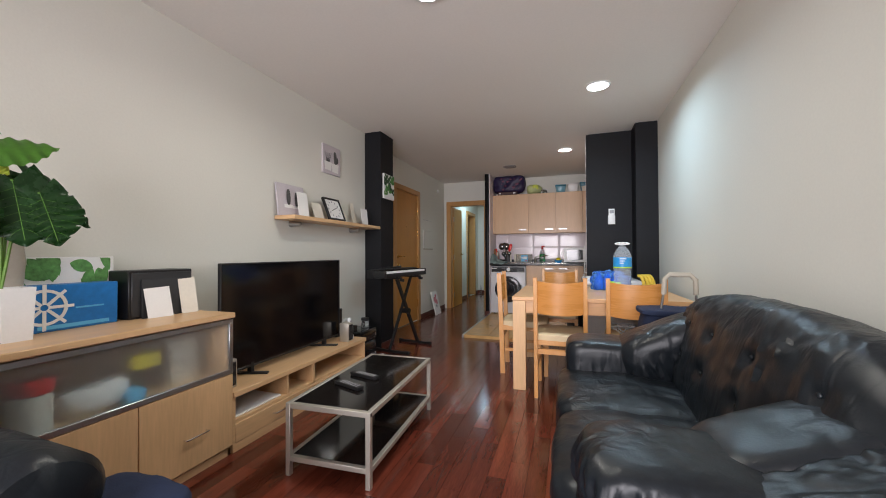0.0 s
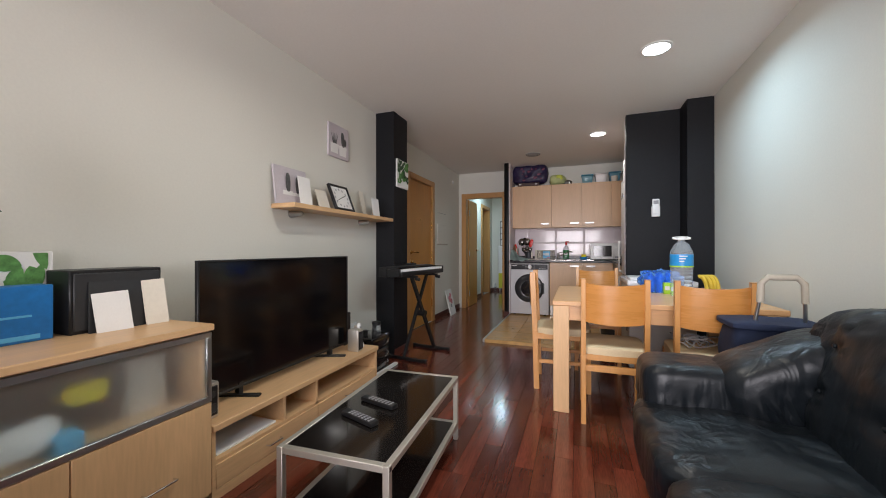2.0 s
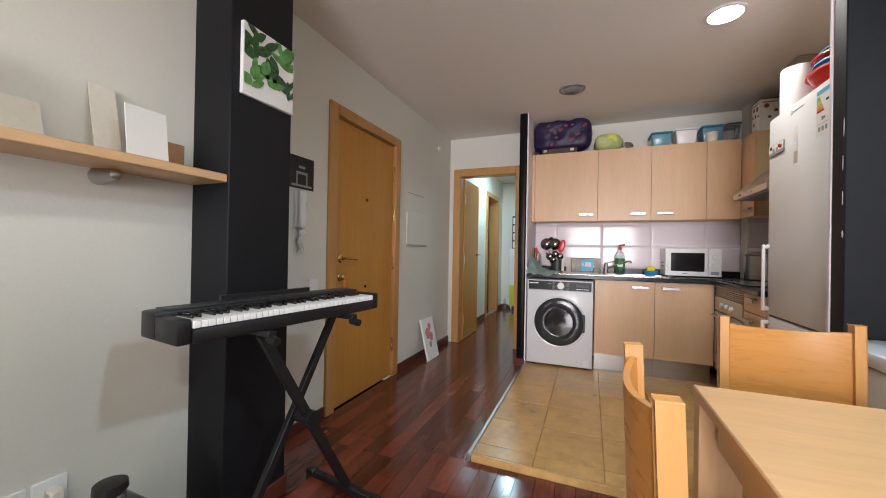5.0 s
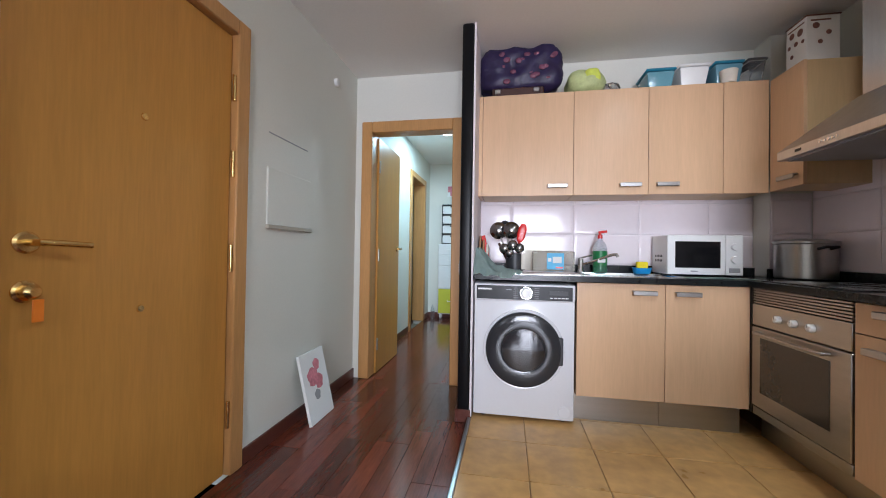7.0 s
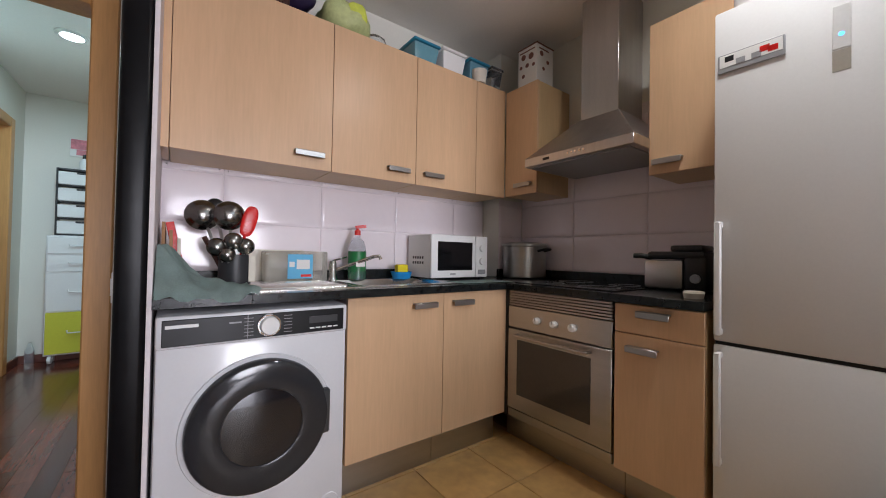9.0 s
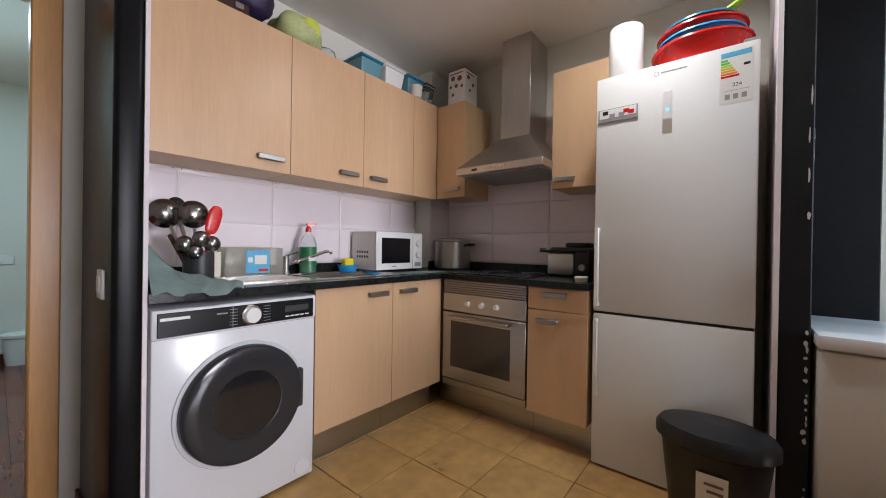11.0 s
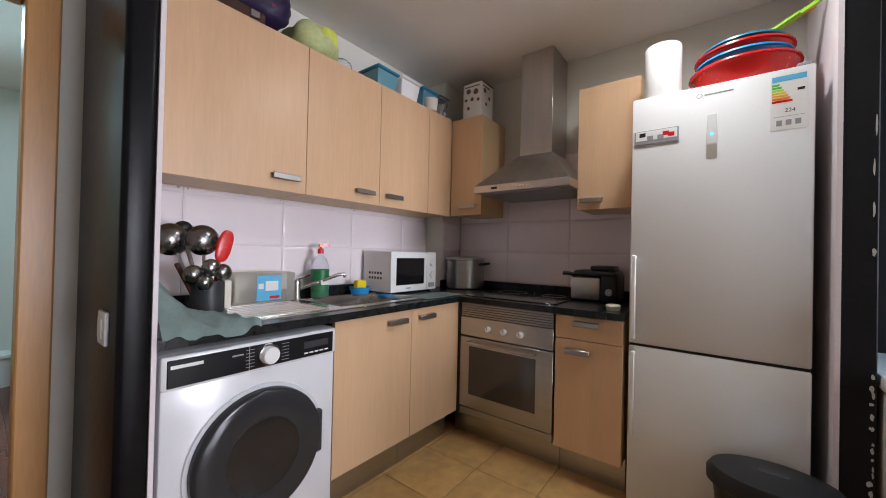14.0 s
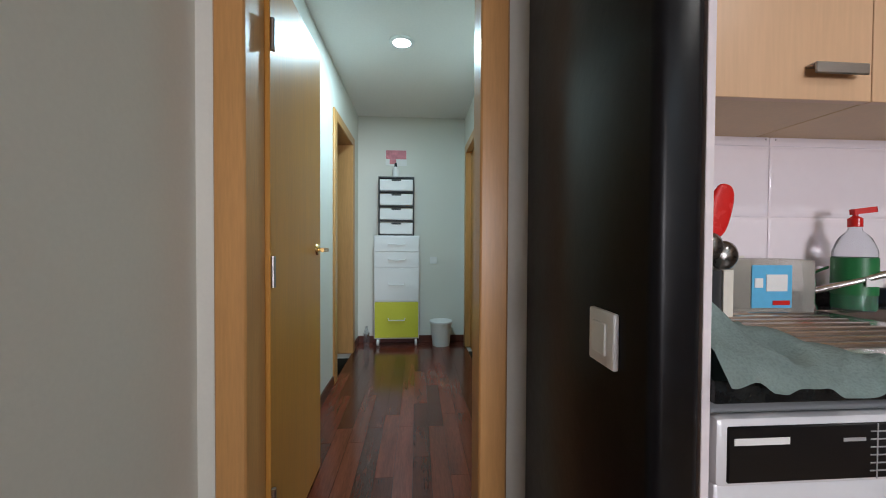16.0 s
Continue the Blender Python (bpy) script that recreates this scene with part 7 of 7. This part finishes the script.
solo("floor_bottle", lathe([(0, 0), (0.03, 0), (0.03, 0.15), (0.012, 0.20), (0.012, 0.22), (0, 0.22)], (-1.82, 10.1, 0), 18), CLEARP, "clear plastic bottle on the hall floor", "bottle")
solo("dark_mirror", boxes((-2.86, -2.80, 9.75, 10.45, 0.35, 1.63), bev=0.004), GLOSSB, "tall dark framed glass in the side room", "mirror")
solo("green_cushion", cushion((-2.66, 10.2, 0.62), (0.22, 0.3, 0.24), 0.6, 0.01, 7, 3, 24, 14), LIMEP, "bright green cushion in the side room", "cushion")
solo("side_bench", boxes((-2.86, -2.5, 9.9, 10.45, 0.0, 0.50), bev=0.01), BLACKP, "low dark bench in the side room", "bench")
hsck = thing("wall_socket", "white wall socket at the end of the hall", "socket", (-1.12, YH, 0.9))
part("plate", boxes((-1.16, -1.08, YH - 0.010, YH, 0.86, 0.94), bev=0.003), WHITEP, hsck)

# ---- floors, laid last ----
sub = setting("floor", boxes((XE, XR, YB, 5.06, -0.03, -0.008), (XE, -0.88, 5.06, YK, -0.03, -0.008), (-1.94, -0.78, YK, YH, -0.03, -0.008), bev=0), SUBFLOOR, "dark red hardwood parquet floor with a glossy finish", "floor")
random.seed(4)
PW, PL = 0.092, 0.62
plank_me = {}
rest = bmesh.new()
near_count = 0


def plank_mesh(length, width):
    key = (round(length, 3), round(width, 3))
    if key not in plank_me:
        plank_me[key] = mesh_of("plank", boxes((-width / 2, width / 2, -length / 2, length / 2, -0.008, 0), bev=0.0008), FLOORW)
    return plank_me[key]


def lay(x0, x1, y0, y1):
    global near_count
    cols = max(1, round((x1 - x0) / PW))
    w = (x1 - x0) / cols
    for i in range(cols):
        y = y0 - random.choice((0, 0.155, 0.31, 0.465))
        while y < y1 - 0.005:
            a, b = max(y, y0), min(y + PL, y1)
            if b - a > 0.02:
                cx, cy = x0 + (i + 0.5) * w, (a + b) / 2
                near = 2.3 < cy < 6.9 and near_count < 298 and cx < 0.25
                if near:
                    ob = new("plank", plank_mesh(b - a - 0.0014, w - 0.0014))
                    ob.parent, ob.location = sub, (cx, cy, random.uniform(-0.0006, 0.0))
                    near_count += 1
                else:
                    bx(rest, cx - w / 2 + 0.0007, cx + w / 2 - 0.0007, a + 0.0007, b - 0.0007, -0.008, random.uniform(-0.0006, 0), bev=0)
            y += PL


lay(XE, XR, YB, 5.045)
lay(XE, -0.905, 5.045, YK)
lay(-1.94, -0.78, YK, YH)
pf = new("planks_far", mesh_of("planks_far", rest, FLOORI))
pf.parent = sub
tagged(pf, "", "", "", "stuff")

ktf = setting("floor_kitchen", boxes((-0.885, XK, 5.065, YK, -0.03, KF - 0.006), bev=0), GROUT, "ochre ceramic floor tiles of the kitchen", "floor")
TS = 0.335
xs = [-0.885] + [0.10 + TS * k for k in range(-2, 4) if -0.86 < 0.10 + TS * k < XK] + [XK]
ys = [5.068] + [5.85 + TS * k for k in range(-2, 5) if 5.1 < 5.85 + TS * k < YK] + [YK]
tile_me = {}
for xa, xb in zip(xs, xs[1:]):
    for ya, yb in zip(ys, ys[1:]):
        if xa > 0.72 or ya > 6.88:
            continue
        key = (round(xb - xa, 3), round(yb - ya, 3))
        if key not in tile_me:
            tile_me[key] = mesh_of("tile", boxes((-(xb - xa) / 2 + 0.002, (xb - xa) / 2 - 0.002, -(yb - ya) / 2 + 0.002, (yb - ya) / 2 - 0.002, -0.006, 0), bev=0.002), TILEF)
        ob = new("tile", tile_me[key])
        ob.parent, ob.location = ktf, ((xa + xb) / 2, (ya + yb) / 2, KF + random.uniform(-0.0004, 0.0004))
setting("trim_threshold", boxes((-0.906, -0.884, 5.045, 6.75, -0.008, KF + 0.003), bev=0.004), ALUF, "metal strip along the raised kitchen floor", "trim")
setting("trim_step", boxes((-0.8835, 0.60, 5.047, 5.067, -0.008, KF + 0.001), bev=0.003), TILEF, "ochre tiled front edge of the raised kitchen floor", "trim")

# wall tiles of the kitchen


def pillow_tile(w, h, axis):
    """A glazed tile with softly rounded edges; axis: the way that its face looks."""
    bm = bmesh.new()
    rings = []
    for inset, out in ((0, 0.0), (0.0, 0.003), (0.005, 0.0062), (0.014, 0.0078), (0.022, 0.008)):
        a, b = w / 2 - inset, h / 2 - inset
        ring = [(-a, -b), (a, -b), (a, b), (-a, b)]
        rings.append([bm.verts.new((p, -out, q) if axis == "y" else (-out, p, q)) for p, q in ring])
    for r0, r1 in zip(rings, rings[1:]):
        for i in range(4):
            bm.faces.new((r0[i], r0[(i + 1) % 4], r1[(i + 1) % 4], r1[i]))
    bm.faces.new(rings[-1])
    bmesh.ops.recalc_face_normals(bm, faces=bm.faces)
    return bm


splash = setting("trim_splashback", boxes((-0.886, 0.968, YK - 0.006, YK, KF, 1.44), bev=0), TILEG, "white glazed wall tiles above the worktop", "tiles")
rows = [(0.742, 0.96), (0.962, 1.178), (1.182, 1.398), (1.402, 1.438)]
tx = [-0.886, -0.656, -0.206, 0.244, 0.694, 0.966]
for xa, xb in zip(tx, tx[1:]):
    for za, zb in rows:
        if za < 0.9:
            continue
        ob = new("tile", mesh_of("tile", pillow_tile(xb - xa - 0.002, zb - za, "y"), TILEW))
        ob.parent, ob.location = splash, ((xa + xb) / 2, YK - 0.006, (za + zb) / 2)
splash2 = setting("trim_splashback_side", boxes((XK - 0.006, XK, 5.21, 7.19, 0.907, 1.9), bev=0), TILEG, "white glazed wall tiles behind the hob", "tiles")
tyy = [5.21, 5.41, 5.86, 6.31, 6.76, 7.190]
for ya, yb in zip(tyy, tyy[1:]):
    for za, zb in rows[1:3] + [(1.402, 1.618), (1.622, 1.838)]:
        ob = new("tile", mesh_of("tile", pillow_tile(yb - ya - 0.002, zb - za, "x"), TILEW))
        ob.parent, ob.location = splash2, (XK - 0.006, (ya + yb) / 2, (za + zb) / 2)
duct = setting("trim_splashback_duct", boxes((0.968, XK - 0.014, 7.188, 7.1925, 0.962, 1.44), bev=0), TILEG, "white glazed wall tiles on the boxed-in duct", "tiles")
for za, zb in rows[1:3]:
    ob = new("tile", mesh_of("tile", pillow_tile(0.22, zb - za, "y"), TILEW))
    ob.parent, ob.location = duct, (1.082, 7.188, (za + zb) / 2)
